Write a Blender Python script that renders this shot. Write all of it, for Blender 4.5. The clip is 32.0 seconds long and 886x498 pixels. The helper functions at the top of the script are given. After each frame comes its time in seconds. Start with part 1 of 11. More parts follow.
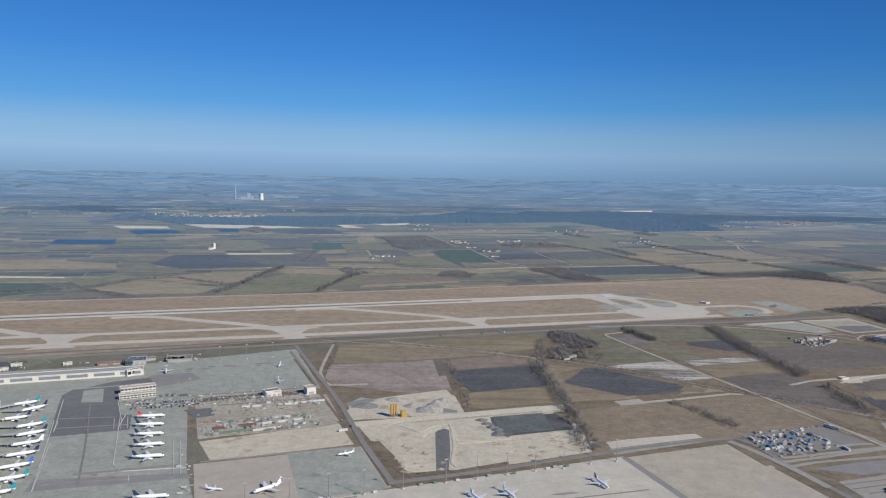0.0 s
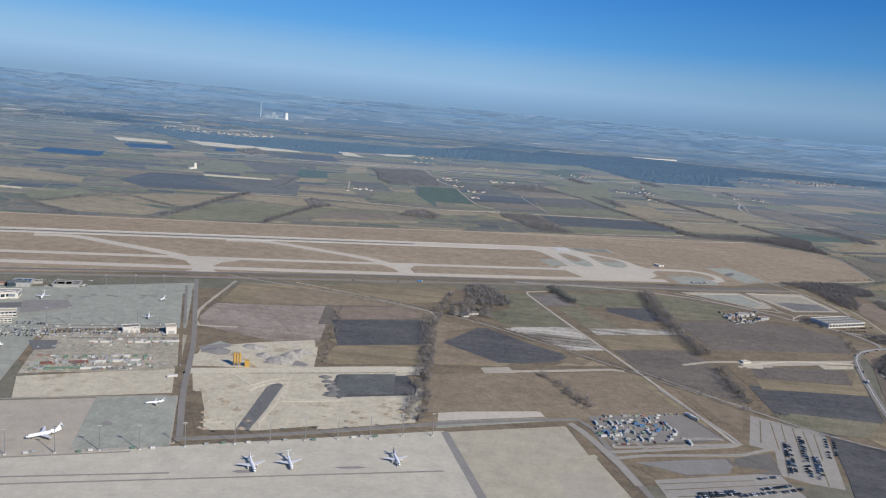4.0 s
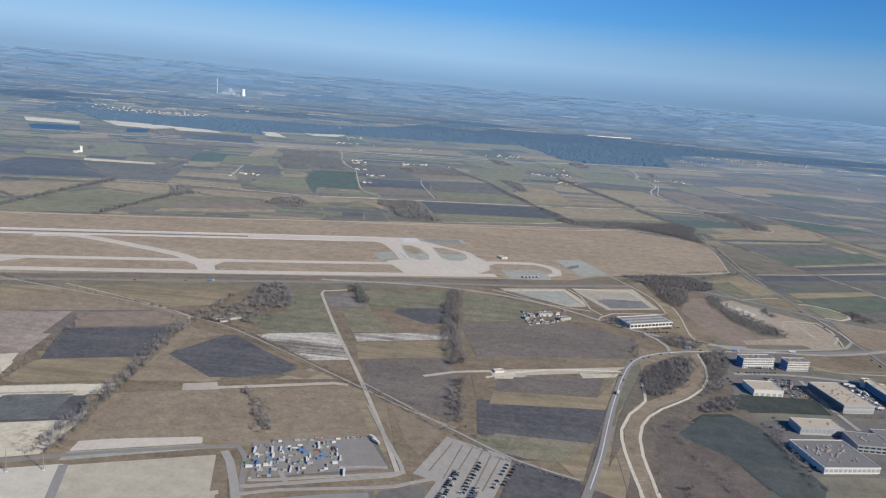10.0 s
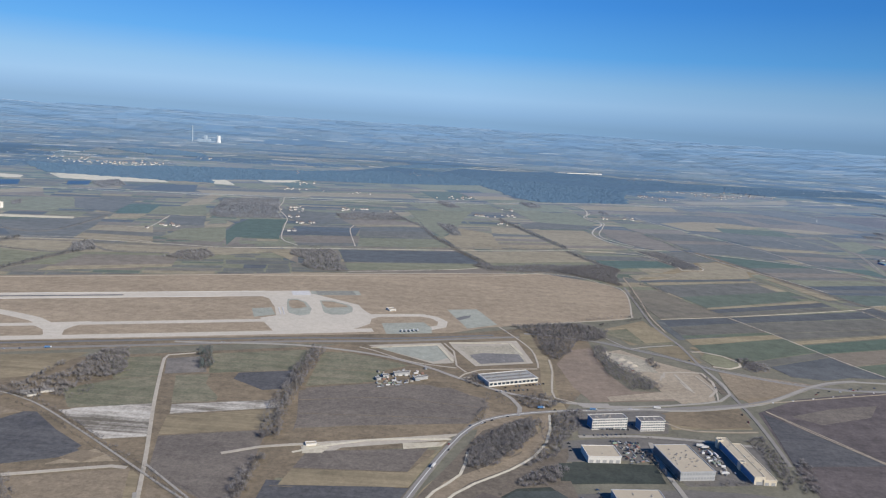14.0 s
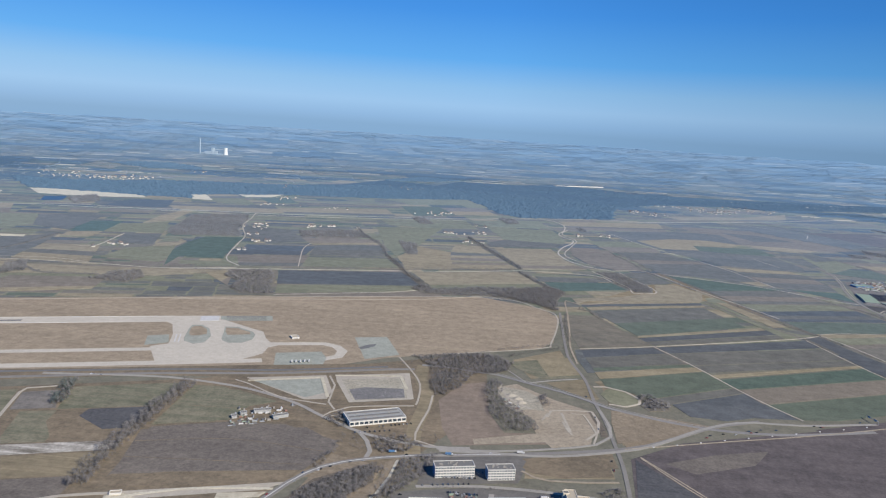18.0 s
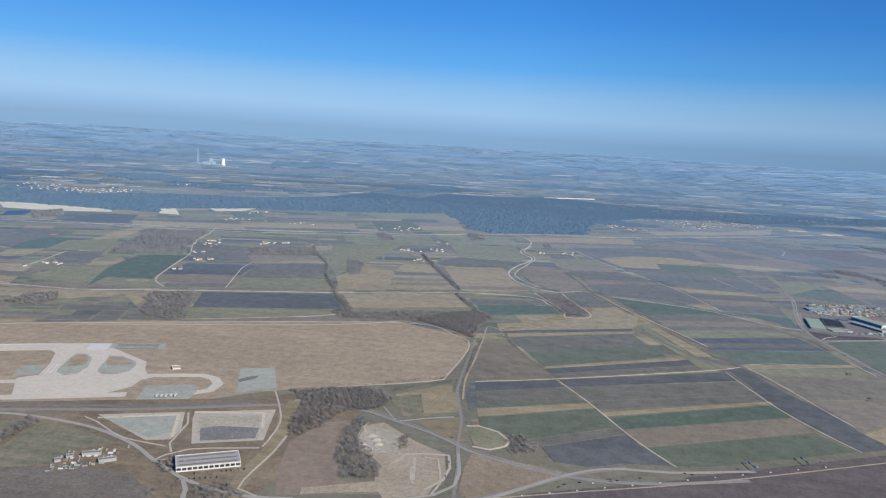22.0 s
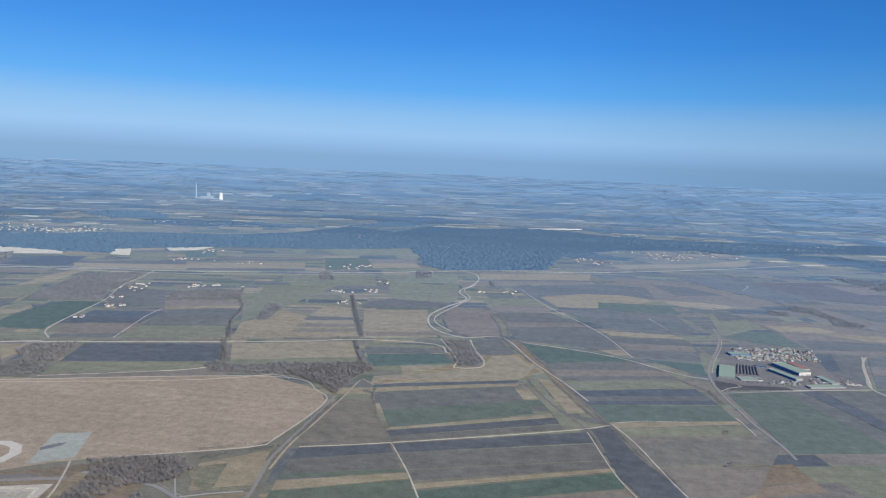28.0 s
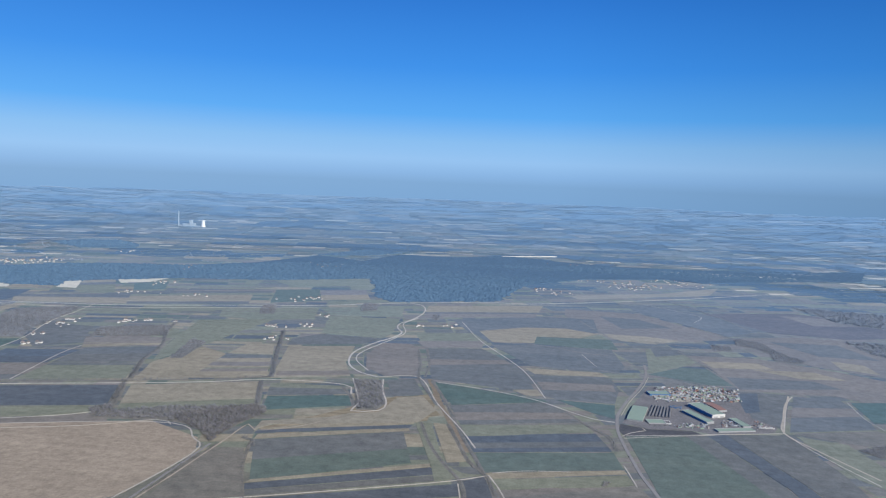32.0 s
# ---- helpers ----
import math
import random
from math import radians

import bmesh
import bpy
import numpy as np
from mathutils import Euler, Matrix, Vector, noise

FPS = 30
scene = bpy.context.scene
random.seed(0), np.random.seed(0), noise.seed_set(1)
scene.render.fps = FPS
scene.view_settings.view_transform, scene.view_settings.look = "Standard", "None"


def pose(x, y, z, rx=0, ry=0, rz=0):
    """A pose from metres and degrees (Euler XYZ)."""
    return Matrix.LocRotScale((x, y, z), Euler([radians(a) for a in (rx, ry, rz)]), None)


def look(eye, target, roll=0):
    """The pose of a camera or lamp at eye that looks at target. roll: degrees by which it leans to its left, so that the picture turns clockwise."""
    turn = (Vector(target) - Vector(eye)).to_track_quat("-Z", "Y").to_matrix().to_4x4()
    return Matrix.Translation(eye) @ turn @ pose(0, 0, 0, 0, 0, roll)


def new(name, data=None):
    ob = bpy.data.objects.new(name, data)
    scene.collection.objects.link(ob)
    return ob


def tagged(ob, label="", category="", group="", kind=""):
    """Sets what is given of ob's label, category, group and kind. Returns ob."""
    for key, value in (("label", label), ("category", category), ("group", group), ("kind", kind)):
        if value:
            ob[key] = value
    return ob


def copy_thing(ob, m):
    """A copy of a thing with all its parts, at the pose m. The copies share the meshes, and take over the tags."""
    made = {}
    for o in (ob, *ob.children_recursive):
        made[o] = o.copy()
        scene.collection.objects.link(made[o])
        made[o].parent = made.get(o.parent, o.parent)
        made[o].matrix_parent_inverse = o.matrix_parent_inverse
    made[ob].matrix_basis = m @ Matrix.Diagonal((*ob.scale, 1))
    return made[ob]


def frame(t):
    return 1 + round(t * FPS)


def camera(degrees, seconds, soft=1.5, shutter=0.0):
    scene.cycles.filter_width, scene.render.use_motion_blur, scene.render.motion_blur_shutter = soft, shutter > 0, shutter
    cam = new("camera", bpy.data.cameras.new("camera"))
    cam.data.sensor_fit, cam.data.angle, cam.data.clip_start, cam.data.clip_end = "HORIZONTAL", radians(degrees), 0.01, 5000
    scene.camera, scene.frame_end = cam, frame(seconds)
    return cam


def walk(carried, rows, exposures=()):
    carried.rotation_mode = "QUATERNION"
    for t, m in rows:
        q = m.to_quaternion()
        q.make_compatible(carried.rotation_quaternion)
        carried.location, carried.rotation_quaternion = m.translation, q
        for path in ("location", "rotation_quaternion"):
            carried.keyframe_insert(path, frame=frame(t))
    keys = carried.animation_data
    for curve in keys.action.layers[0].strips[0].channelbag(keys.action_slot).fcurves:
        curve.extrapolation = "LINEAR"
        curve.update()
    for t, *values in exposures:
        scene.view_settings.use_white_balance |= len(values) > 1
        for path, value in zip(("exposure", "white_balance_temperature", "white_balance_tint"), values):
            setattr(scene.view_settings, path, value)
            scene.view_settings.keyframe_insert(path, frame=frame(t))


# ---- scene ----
# The whole place is laid out at one quarter of its true size (LOT = 0.25), so that an airliner's speed and a
# horizon some twenty kilometres off stay inside what the camera allows.
LOT = 0.25
cam = camera(61.72, 32.0, soft=1.2)
PATH = [
    (0, 0.00, -0.00, 88.47, 84.429, -1.181, 0.000),
    (0.5, 8.08, 2.50, 89.62, 84.008, -1.155, 0.333),
    (1, 16.16, 5.03, 90.76, 83.310, -1.139, 0.905),
    (1.5, 24.21, 7.58, 91.90, 83.412, -1.426, 1.654),
    (2, 32.20, 10.09, 93.03, 83.385, -1.901, 2.473),
    (2.5, 40.04, 12.50, 94.16, 82.290, -2.419, 3.192),
    (3, 47.77, 14.77, 95.33, 80.222, -2.921, 3.433),
    (3.5, 55.47, 16.89, 96.53, 79.548, -3.957, 3.445),
    (4, 63.22, 18.85, 97.76, 78.937, -5.176, 3.375),
    (4.5, 71.03, 20.73, 99.01, 78.806, -5.948, 3.296),
    (6.5, 103.39, 27.56, 104.50, 77.595, -6.989, 3.280),
    (7, 111.94, 29.84, 106.01, 77.241, -6.985, 3.484),
    (7.5, 120.59, 32.24, 107.54, 76.743, -7.157, 3.569),
    (8, 129.30, 34.75, 109.07, 76.748, -6.795, 3.483),
    (8.5, 138.05, 37.37, 110.54, 76.722, -6.580, 3.201),
    (9, 146.81, 40.11, 111.94, 77.154, -5.932, 2.444),
    (9.5, 155.58, 42.95, 113.25, 77.233, -5.382, 2.273),
    (10, 164.40, 45.90, 114.49, 77.097, -5.208, 2.477),
    (10.5, 173.28, 48.93, 115.66, 77.095, -4.948, 2.785),
    (11, 182.22, 52.01, 116.77, 77.394, -4.640, 2.681),
    (11.5, 191.17, 55.13, 117.91, 78.434, -4.402, 2.745),
    (12, 200.16, 58.28, 119.11, 79.348, -4.367, 2.496),
    (12.5, 209.23, 61.44, 120.34, 79.320, -4.187, 2.363),
    (13, 218.45, 64.58, 121.58, 79.489, -4.196, 2.331),
    (13.5, 227.78, 67.67, 122.83, 79.846, -3.906, 2.112),
    (14, 237.19, 70.72, 124.06, 80.082, -3.624, 2.090),
    (14.5, 246.62, 73.74, 125.28, 80.268, -3.516, 2.279),
    (16.5, 283.19, 85.56, 130.32, 80.520, -3.383, 3.567),
    (17, 292.45, 88.44, 131.94, 80.521, -3.407, 3.782),
    (17.5, 301.79, 91.37, 133.64, 80.711, -3.439, 3.966),
    (18, 311.24, 94.37, 135.44, 80.727, -3.512, 4.107),
    (18.5, 320.79, 97.43, 137.31, 80.743, -3.591, 4.018),
    (19, 330.42, 100.53, 139.24, 80.745, -3.525, 4.148),
    (19.5, 340.12, 103.67, 141.18, 80.673, -3.482, 4.374),
    (20, 349.87, 106.86, 143.07, 80.622, -3.518, 4.809),
    (20.5, 359.64, 110.12, 144.90, 80.729, -3.573, 4.781),
    (21, 369.41, 113.43, 146.68, 80.730, -3.509, 5.197),
    (21.5, 379.16, 116.77, 148.41, 80.779, -3.548, 5.370),
    (22, 388.89, 120.10, 150.10, 81.219, -3.472, 5.539),
    (22.5, 398.59, 123.42, 151.73, 81.801, -3.313, 5.924),
    (23, 408.26, 126.73, 153.33, 81.875, -3.195, 6.183),
    (23.5, 417.91, 130.08, 154.88, 82.002, -3.023, 6.405),
    (24, 427.55, 133.45, 156.40, 82.291, -2.952, 6.486),
    (24.5, 437.17, 136.84, 157.92, 82.429, -2.861, 6.697),
    (25, 446.81, 140.25, 159.44, 82.646, -2.709, 6.803),
    (25.5, 456.48, 143.66, 160.98, 82.773, -2.642, 6.941),
    (27.5, 496.93, 157.75, 167.85, 83.052, -2.481, 7.583),
    (28, 507.53, 161.48, 169.78, 83.139, -2.446, 7.767),
    (28.5, 518.18, 165.25, 171.72, 83.216, -2.410, 7.964),
    (29, 528.84, 169.03, 173.65, 83.254, -2.451, 8.168),
    (29.5, 539.47, 172.80, 175.49, 83.430, -2.386, 8.113),
    (30, 550.04, 176.55, 177.24, 83.566, -2.153, 8.215),
    (30.5, 560.58, 180.31, 178.88, 83.784, -2.111, 8.250),
    (31, 571.09, 184.07, 180.44, 83.992, -2.043, 8.304),
    (31.5, 581.57, 187.86, 181.96, 84.476, -2.097, 8.322),
    (32, 592.03, 191.64, 183.48, 84.932, -2.175, 8.265),
]
walk(cam, [(t, pose(x, y, z, rx, ry, rz)) for t, x, y, z, rx, ry, rz in PATH],
     exposures=[(0.0, 0.15, 6400, 10), (2.0, 0.18, 6400, 10), (4.0, 0.22, 6450, 10), (9.0, 0.33, 6450, 10), (20.0, 0.4, 6400, 10), (24.0, 0.39, 6320, 10), (28.0, 0.37, 6150, 10), (32.0, 0.35, 5980, 10)])

# ---- world, sun ----
SUN_AZ, SUN_EL = radians(126), radians(34)   # azimuth from +y towards +x
world = bpy.data.worlds.new("sky")
scene.world = world
world.use_nodes = True
wn = world.node_tree.nodes
wl = world.node_tree.links
sky = wn.new("ShaderNodeTexSky")
sky.sky_type = "NISHITA"
sky.sun_disc = False
sky.sun_elevation, sky.sun_rotation = SUN_EL, SUN_AZ
sky.altitude, sky.air_density, sky.dust_density, sky.ozone_density = 300, 1.0, 0.3, 3.0
# clear winter sky: deep blue overhead, paling into a milky haze at the horizon
coord = wn.new("ShaderNodeTexCoord")
split = wn.new("ShaderNodeSeparateXYZ")
wl.new(coord.outputs["Generated"], split.inputs[0])
ramp = wn.new("ShaderNodeValToRGB")
tones = ramp.color_ramp.elements
tones[0].position, tones[0].color = 0.0, (0.135, 0.28, 0.48, 1)
tones[1].position, tones[1].color = 1.0, (0.02, 0.10, 0.34, 1)
for at, tone in ((0.012, (0.165, 0.325, 0.555)), (0.03, (0.22, 0.395, 0.63)), (0.055, (0.18, 0.37, 0.62)), (0.09, (0.065, 0.285, 0.64)), (0.15, (0.025, 0.20, 0.585)), (0.24, (0.012, 0.13, 0.46)), (0.5, (0.02, 0.11, 0.37))):
    e = tones.new(at)
    e.color = (*tone, 1)
wl.new(split.outputs["Z"], ramp.inputs[0])
blend = wn.new("ShaderNodeMix")
blend.data_type = "RGBA"
blend.inputs["Factor"].default_value = 0.9
dim = wn.new("ShaderNodeMix")
dim.data_type, dim.blend_type = "RGBA", "MULTIPLY"
dim.inputs["Factor"].default_value = 1.0
dim.inputs["B"].default_value = (0.1, 0.1, 0.1, 1)
wl.new(sky.outputs[0], dim.inputs["A"])
wl.new(dim.outputs["Result"], blend.inputs["A"])
wl.new(ramp.outputs[0], blend.inputs["B"])
# sky colour dimmed towards +x so the right of the view is darker
side_dim = wn.new("ShaderNodeMapRange")
side_dim.inputs["From Min"].default_value, side_dim.inputs["From Max"].default_value = 0.0, 0.5
side_dim.inputs["To Min"].default_value, side_dim.inputs["To Max"].default_value = 1.0, 0.76
wl.new(split.outputs["X"], side_dim.inputs["Value"])
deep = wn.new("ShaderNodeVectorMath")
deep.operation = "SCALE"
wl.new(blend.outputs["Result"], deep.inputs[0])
wl.new(side_dim.outputs["Result"], deep.inputs["Scale"])
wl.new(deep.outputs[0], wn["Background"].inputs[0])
wn["Background"].inputs[1].default_value = 1.0
sun = new("sun", bpy.data.lights.new("sun", "SUN"))
sun.data.energy, sun.data.angle, sun.data.color = 4.92, radians(0.5), (1.0, 0.93, 0.84)
sun.matrix_world = look((0, 0, 0), (-math.sin(SUN_AZ) * math.cos(SUN_EL), -math.cos(SUN_AZ) * math.cos(SUN_EL), -math.sin(SUN_EL)))

# ---- materials ----
def surface(name, tone, second, big=0.02, small=0.5, rough=0.9, mix=0.6, bump=0.0, stripes=None, metal=0.0, vary=0.0, spots=None, patchy=0.8):
    """A procedural surface: two tones mixed by coarse and fine noise, optional drill rows (angle, width, strength) and pale or dark spots."""
    m = bpy.data.materials.new(name)
    m.use_nodes = True
    n, l = m.node_tree.nodes, m.node_tree.links
    bsdf = n["Principled BSDF"]
    bsdf.inputs["Roughness"].default_value = rough
    bsdf.inputs["Metallic"].default_value = metal
    bsdf.inputs["Specular IOR Level"].default_value = 0.2
    geo = n.new("ShaderNodeNewGeometry")
    def noisy(scale, detail, rough_):
        t = n.new("ShaderNodeTexNoise")
        t.inputs["Scale"].default_value, t.inputs["Detail"].default_value, t.inputs["Roughness"].default_value = scale, detail, rough_
        l.new(geo.outputs["Position"], t.inputs["Vector"])
        return t.outputs["Fac"]
    def calc(op, a, b):
        t = n.new("ShaderNodeMath")
        t.operation = op
        for i, v in enumerate((a, b)):
            if isinstance(v, (int, float)):
                t.inputs[i].default_value = v
            else:
                l.new(v, t.inputs[i])
        return t.outputs[0]
    coarse, fine = noisy(big, 5.0, 0.62), noisy(small, 4.0, 0.7)
    fac = calc("ADD", calc("MULTIPLY", calc("SUBTRACT", coarse, 0.5), 3.2), calc("MULTIPLY", calc("SUBTRACT", fine, 0.5), 2.0))
    fac = calc("ADD", calc("MULTIPLY", fac, mix), 0.5)
    if stripes:
        turn, width, strength = stripes
        mp = n.new("ShaderNodeMapping")
        mp.inputs["Rotation"].default_value = (0, 0, radians(-turn))
        mp.inputs["Scale"].default_value = (0.02 / width, 1.0 / width, 0)
        l.new(geo.outputs["Position"], mp.inputs["Vector"])
        w = n.new("ShaderNodeTexNoise")
        w.inputs["Scale"].default_value, w.inputs["Detail"].default_value = 1.0, 5.0
        l.new(mp.outputs[0], w.inputs["Vector"])
        v = n.new("ShaderNodeTexNoise")
        v.inputs["Scale"].default_value, v.inputs["Detail"].default_value = 0.22, 1.0
        l.new(mp.outputs[0], v.inputs["Vector"])
        fac = calc("ADD", fac, calc("MULTIPLY", calc("SUBTRACT", w.outputs["Fac"], 0.5), 1.9 * strength))
        fac = calc("ADD", fac, calc("MULTIPLY", calc("SUBTRACT", v.outputs["Fac"], 0.5), 2.2 * strength))
    ramp = n.new("ShaderNodeMix")
    ramp.data_type, ramp.clamp_factor = "RGBA", True
    l.new(fac, ramp.inputs["Factor"])
    ramp.inputs["A"].default_value, ramp.inputs["B"].default_value = (*tone, 1), (*second, 1)
    out = ramp.outputs["Result"]
    # patchy wear: broad stains and fine clods
    wear = calc("ADD", calc("MULTIPLY", calc("SUBTRACT", noisy(big * 6 + 0.04, 8.0, 0.75), 0.5), 1.6 * patchy), 1.0)
    wear = calc("ADD", wear, calc("MULTIPLY", calc("SUBTRACT", noisy(0.8, 5.0, 0.75), 0.5), 1.1 * patchy))
    shade = n.new("ShaderNodeVectorMath")
    shade.operation = "SCALE"
    l.new(out, shade.inputs[0])
    l.new(wear, shade.inputs["Scale"])
    out = shade.outputs[0]
    if spots:
        colour, scale, level = spots
        s = calc("MULTIPLY", calc("SUBTRACT", noisy(scale, 6.0, 0.65), level), 14.0)
        mx = n.new("ShaderNodeMix")
        mx.data_type, mx.clamp_factor = "RGBA", True
        l.new(s, mx.inputs["Factor"])
        l.new(out, mx.inputs["A"])
        mx.inputs["B"].default_value = (*colour, 1)
        out = mx.outputs["Result"]
    if vary:
        info = n.new("ShaderNodeObjectInfo")
        hv = n.new("ShaderNodeHueSaturation")
        l.new(calc("ADD", calc("MULTIPLY", info.outputs["Random"], vary), 1.0 - vary / 2), hv.inputs["Value"])
        l.new(out, hv.inputs["Color"])
        out = hv.outputs[0]
    l.new(out, bsdf.inputs["Base Color"])
    if bump:
        b = n.new("ShaderNodeBump")
        b.inputs["Strength"].default_value, b.inputs["Distance"].default_value = bump, 0.3
        l.new(fine, b.inputs["Height"])
        l.new(b.outputs[0], bsdf.inputs["Normal"])
    return m


MAT_GROUND = surface("land", (0.125, 0.122, 0.09), (0.165, 0.152, 0.112), 0.012, 0.3)
MAT_GRASS = surface("airfield_grass", (0.232, 0.187, 0.13), (0.297, 0.24, 0.167), 0.02, 0.35, stripes=(16, 2.5, 0.5), patchy=0.75)
MAT_TAN = surface("dry_grass", (0.25, 0.205, 0.13), (0.165, 0.138, 0.088), 0.02, 0.4, stripes=(19, 1.2, 1.0))
MAT_OLIVE = surface("winter_pasture", (0.122, 0.123, 0.08), (0.19, 0.172, 0.118), 0.02, 0.4, stripes=(19, 1.5, 0.8))
MAT_DARK = surface("ploughed_soil", (0.056, 0.058, 0.062), (0.093, 0.093, 0.092), 0.03, 0.5, stripes=(24, 1.0, 0.7))
MAT_BROWN = surface("bare_soil", (0.122, 0.115, 0.103), (0.172, 0.156, 0.134), 0.02, 0.4, stripes=(19, 1.2, 0.7))
MAT_STUBBLE = surface("straw_stubble", (0.29, 0.235, 0.16), (0.23, 0.19, 0.13), 0.03, 0.4, stripes=(22, 1.2, 0.6))
MAT_CONCRETE = surface("concrete", (0.40, 0.365, 0.30), (0.47, 0.425, 0.345), 0.03, 0.4, patchy=0.35)
MAT_APRON = surface("apron_concrete", (0.389, 0.363, 0.292), (0.458, 0.425, 0.345), 0.02, 0.3, patchy=0.35)
MAT_OLDAPRON = surface("old_apron_concrete", (0.237, 0.246, 0.203), (0.304, 0.310, 0.257), 0.03, 0.4, patchy=0.6)
MAT_ASPHALT = surface("asphalt", (0.122, 0.122, 0.119), (0.155, 0.152, 0.145), 0.03, 0.5, patchy=0.4)
MAT_ROAD = surface("pale_road", (0.25, 0.235, 0.205), (0.30, 0.28, 0.24), 0.05, 0.6, patchy=0.35)
MAT_GRAVEL = surface("gravel_track", (0.31, 0.28, 0.225), (0.39, 0.35, 0.28), 0.05, 0.6, patchy=0.35)
MAT_SAND = surface("sand", (0.47, 0.425, 0.32), (0.395, 0.355, 0.265), 0.04, 0.5, patchy=0.6, spots=((0.32, 0.275, 0.195), 0.11, 0.58))
MAT_CHALK = surface("pale_earth", (0.43, 0.40, 0.34), (0.13, 0.115, 0.09), 0.04, 0.5, stripes=(22, 2.2, 1.4))
MAT_TWIG = surface("bare_twigs", (0.15, 0.143, 0.138), (0.21, 0.198, 0.187), 0.05, 0.8)
MAT_BARK = surface("bark", (0.12, 0.105, 0.09), (0.17, 0.15, 0.125), 0.3, 1.5)
MAT_PINE = surface("dark_wood", (0.085, 0.105, 0.10), (0.13, 0.15, 0.135), 0.02, 0.3)
MAT_WATER = surface("water", (0.05, 0.082, 0.115), (0.06, 0.095, 0.13), 0.02, 0.2, 0.35)
MAT_ROUGH = surface("rough_grass", (0.215, 0.17, 0.112), (0.115, 0.095, 0.066), 0.03, 0.5, stripes=(19, 3, 0.4))
MAT_SLATE = surface("fallow", (0.087, 0.095, 0.092), (0.132, 0.135, 0.124), 0.02, 0.4, stripes=(22, 2.0, 0.6))
MAT_TEAL = surface("blue_green_crop", (0.057, 0.079, 0.065), (0.087, 0.106, 0.084), 0.02, 0.4, stripes=(22, 2.0, 0.5))
MAT_OLIVED = surface("dark_meadow", (0.036, 0.044, 0.037), (0.056, 0.062, 0.051), 0.02, 0.4, stripes=(19, 1.5, 0.4))
MAT_PURPLE = surface("purple_soil", (0.08, 0.069, 0.066), (0.118, 0.10, 0.093), 0.02, 0.4, stripes=(19, 2.5, 0.5))
MAT_PURPLEB = surface("pink_soil", (0.225, 0.178, 0.135), (0.17, 0.137, 0.104), 0.03, 0.4, stripes=(22, 2.5, 0.5))
MAT_STUBBLED = surface("ochre_stubble", (0.205, 0.165, 0.115), (0.18, 0.145, 0.10), 0.03, 0.4, stripes=(19, 1.2, 0.8))
MAT_CHALKB = surface("dusty_earth", (0.37, 0.338, 0.262), (0.25, 0.225, 0.17), 0.06, 0.5)
MAT_SANDB = surface("trampled_earth", (0.33, 0.28, 0.205), (0.24, 0.20, 0.145), 0.05, 0.5)
MAT_APRONB = surface("pink_concrete", (0.33, 0.295, 0.24), (0.37, 0.33, 0.265), 0.02, 0.3, patchy=0.35)
MAT_ASPHALTB = surface("grey_asphalt", (0.20, 0.19, 0.175), (0.23, 0.22, 0.20), 0.03, 0.5, patchy=0.35)
MAT_YARD = surface("yard_asphalt", (0.108, 0.102, 0.093), (0.15, 0.14, 0.123), 0.04, 0.5, patchy=0.6)
MAT_TARMAC = surface("tarmac", (0.18, 0.17, 0.15), (0.215, 0.20, 0.175), 0.03, 0.5, patchy=0.35)
MAT_LINE = surface("road_paint", (0.42, 0.41, 0.385), (0.50, 0.49, 0.46), 0.1, 1.0, 0.7, patchy=0.5)
MAT_HEATH = surface("weedy_heath", (0.185, 0.15, 0.122), (0.29, 0.245, 0.205), 0.03, 0.6, stripes=(19, 2.0, 0.7))
MAT_WORKS = surface("works_yard", (0.12, 0.117, 0.112), (0.19, 0.18, 0.168), 0.08, 0.9, spots=((0.27, 0.26, 0.24), 0.35, 0.6))
MAT_RUBBLE = surface("rubble", (0.37, 0.35, 0.31), (0.22, 0.21, 0.185), 0.1, 0.9, patchy=0.9)
MAT_PADTAN = surface("tan_concrete", (0.32, 0.29, 0.218), (0.375, 0.34, 0.258), 0.02, 0.3, patchy=0.45)
MAT_FALLOW = surface("brown_fallow", (0.108, 0.094, 0.080), (0.164, 0.142, 0.116), 0.035, 0.4, stripes=(22, 3.5, 0.35))
MAT_MEADOW = surface("brown_meadow", (0.18, 0.145, 0.101), (0.242, 0.197, 0.136), 0.03, 0.4, stripes=(28, 2.5, 0.45), patchy=0.8)
MAT_SCRUB = surface("brown_scrub", (0.085, 0.076, 0.068), (0.13, 0.115, 0.10), 0.05, 0.8)
MAT_SANDL = surface("smooth_sand", (0.50, 0.458, 0.352), (0.44, 0.40, 0.305), 0.06, 0.6, patchy=0.4)
MAT_BUSHY = surface("bushy_ground", (0.105, 0.09, 0.07), (0.155, 0.13, 0.098), 0.05, 0.6)
MAT_DARKN = surface("dark_tilth", (0.062, 0.063, 0.066), (0.102, 0.100, 0.097), 0.035, 0.5, stripes=(24, 2.0, 0.5))


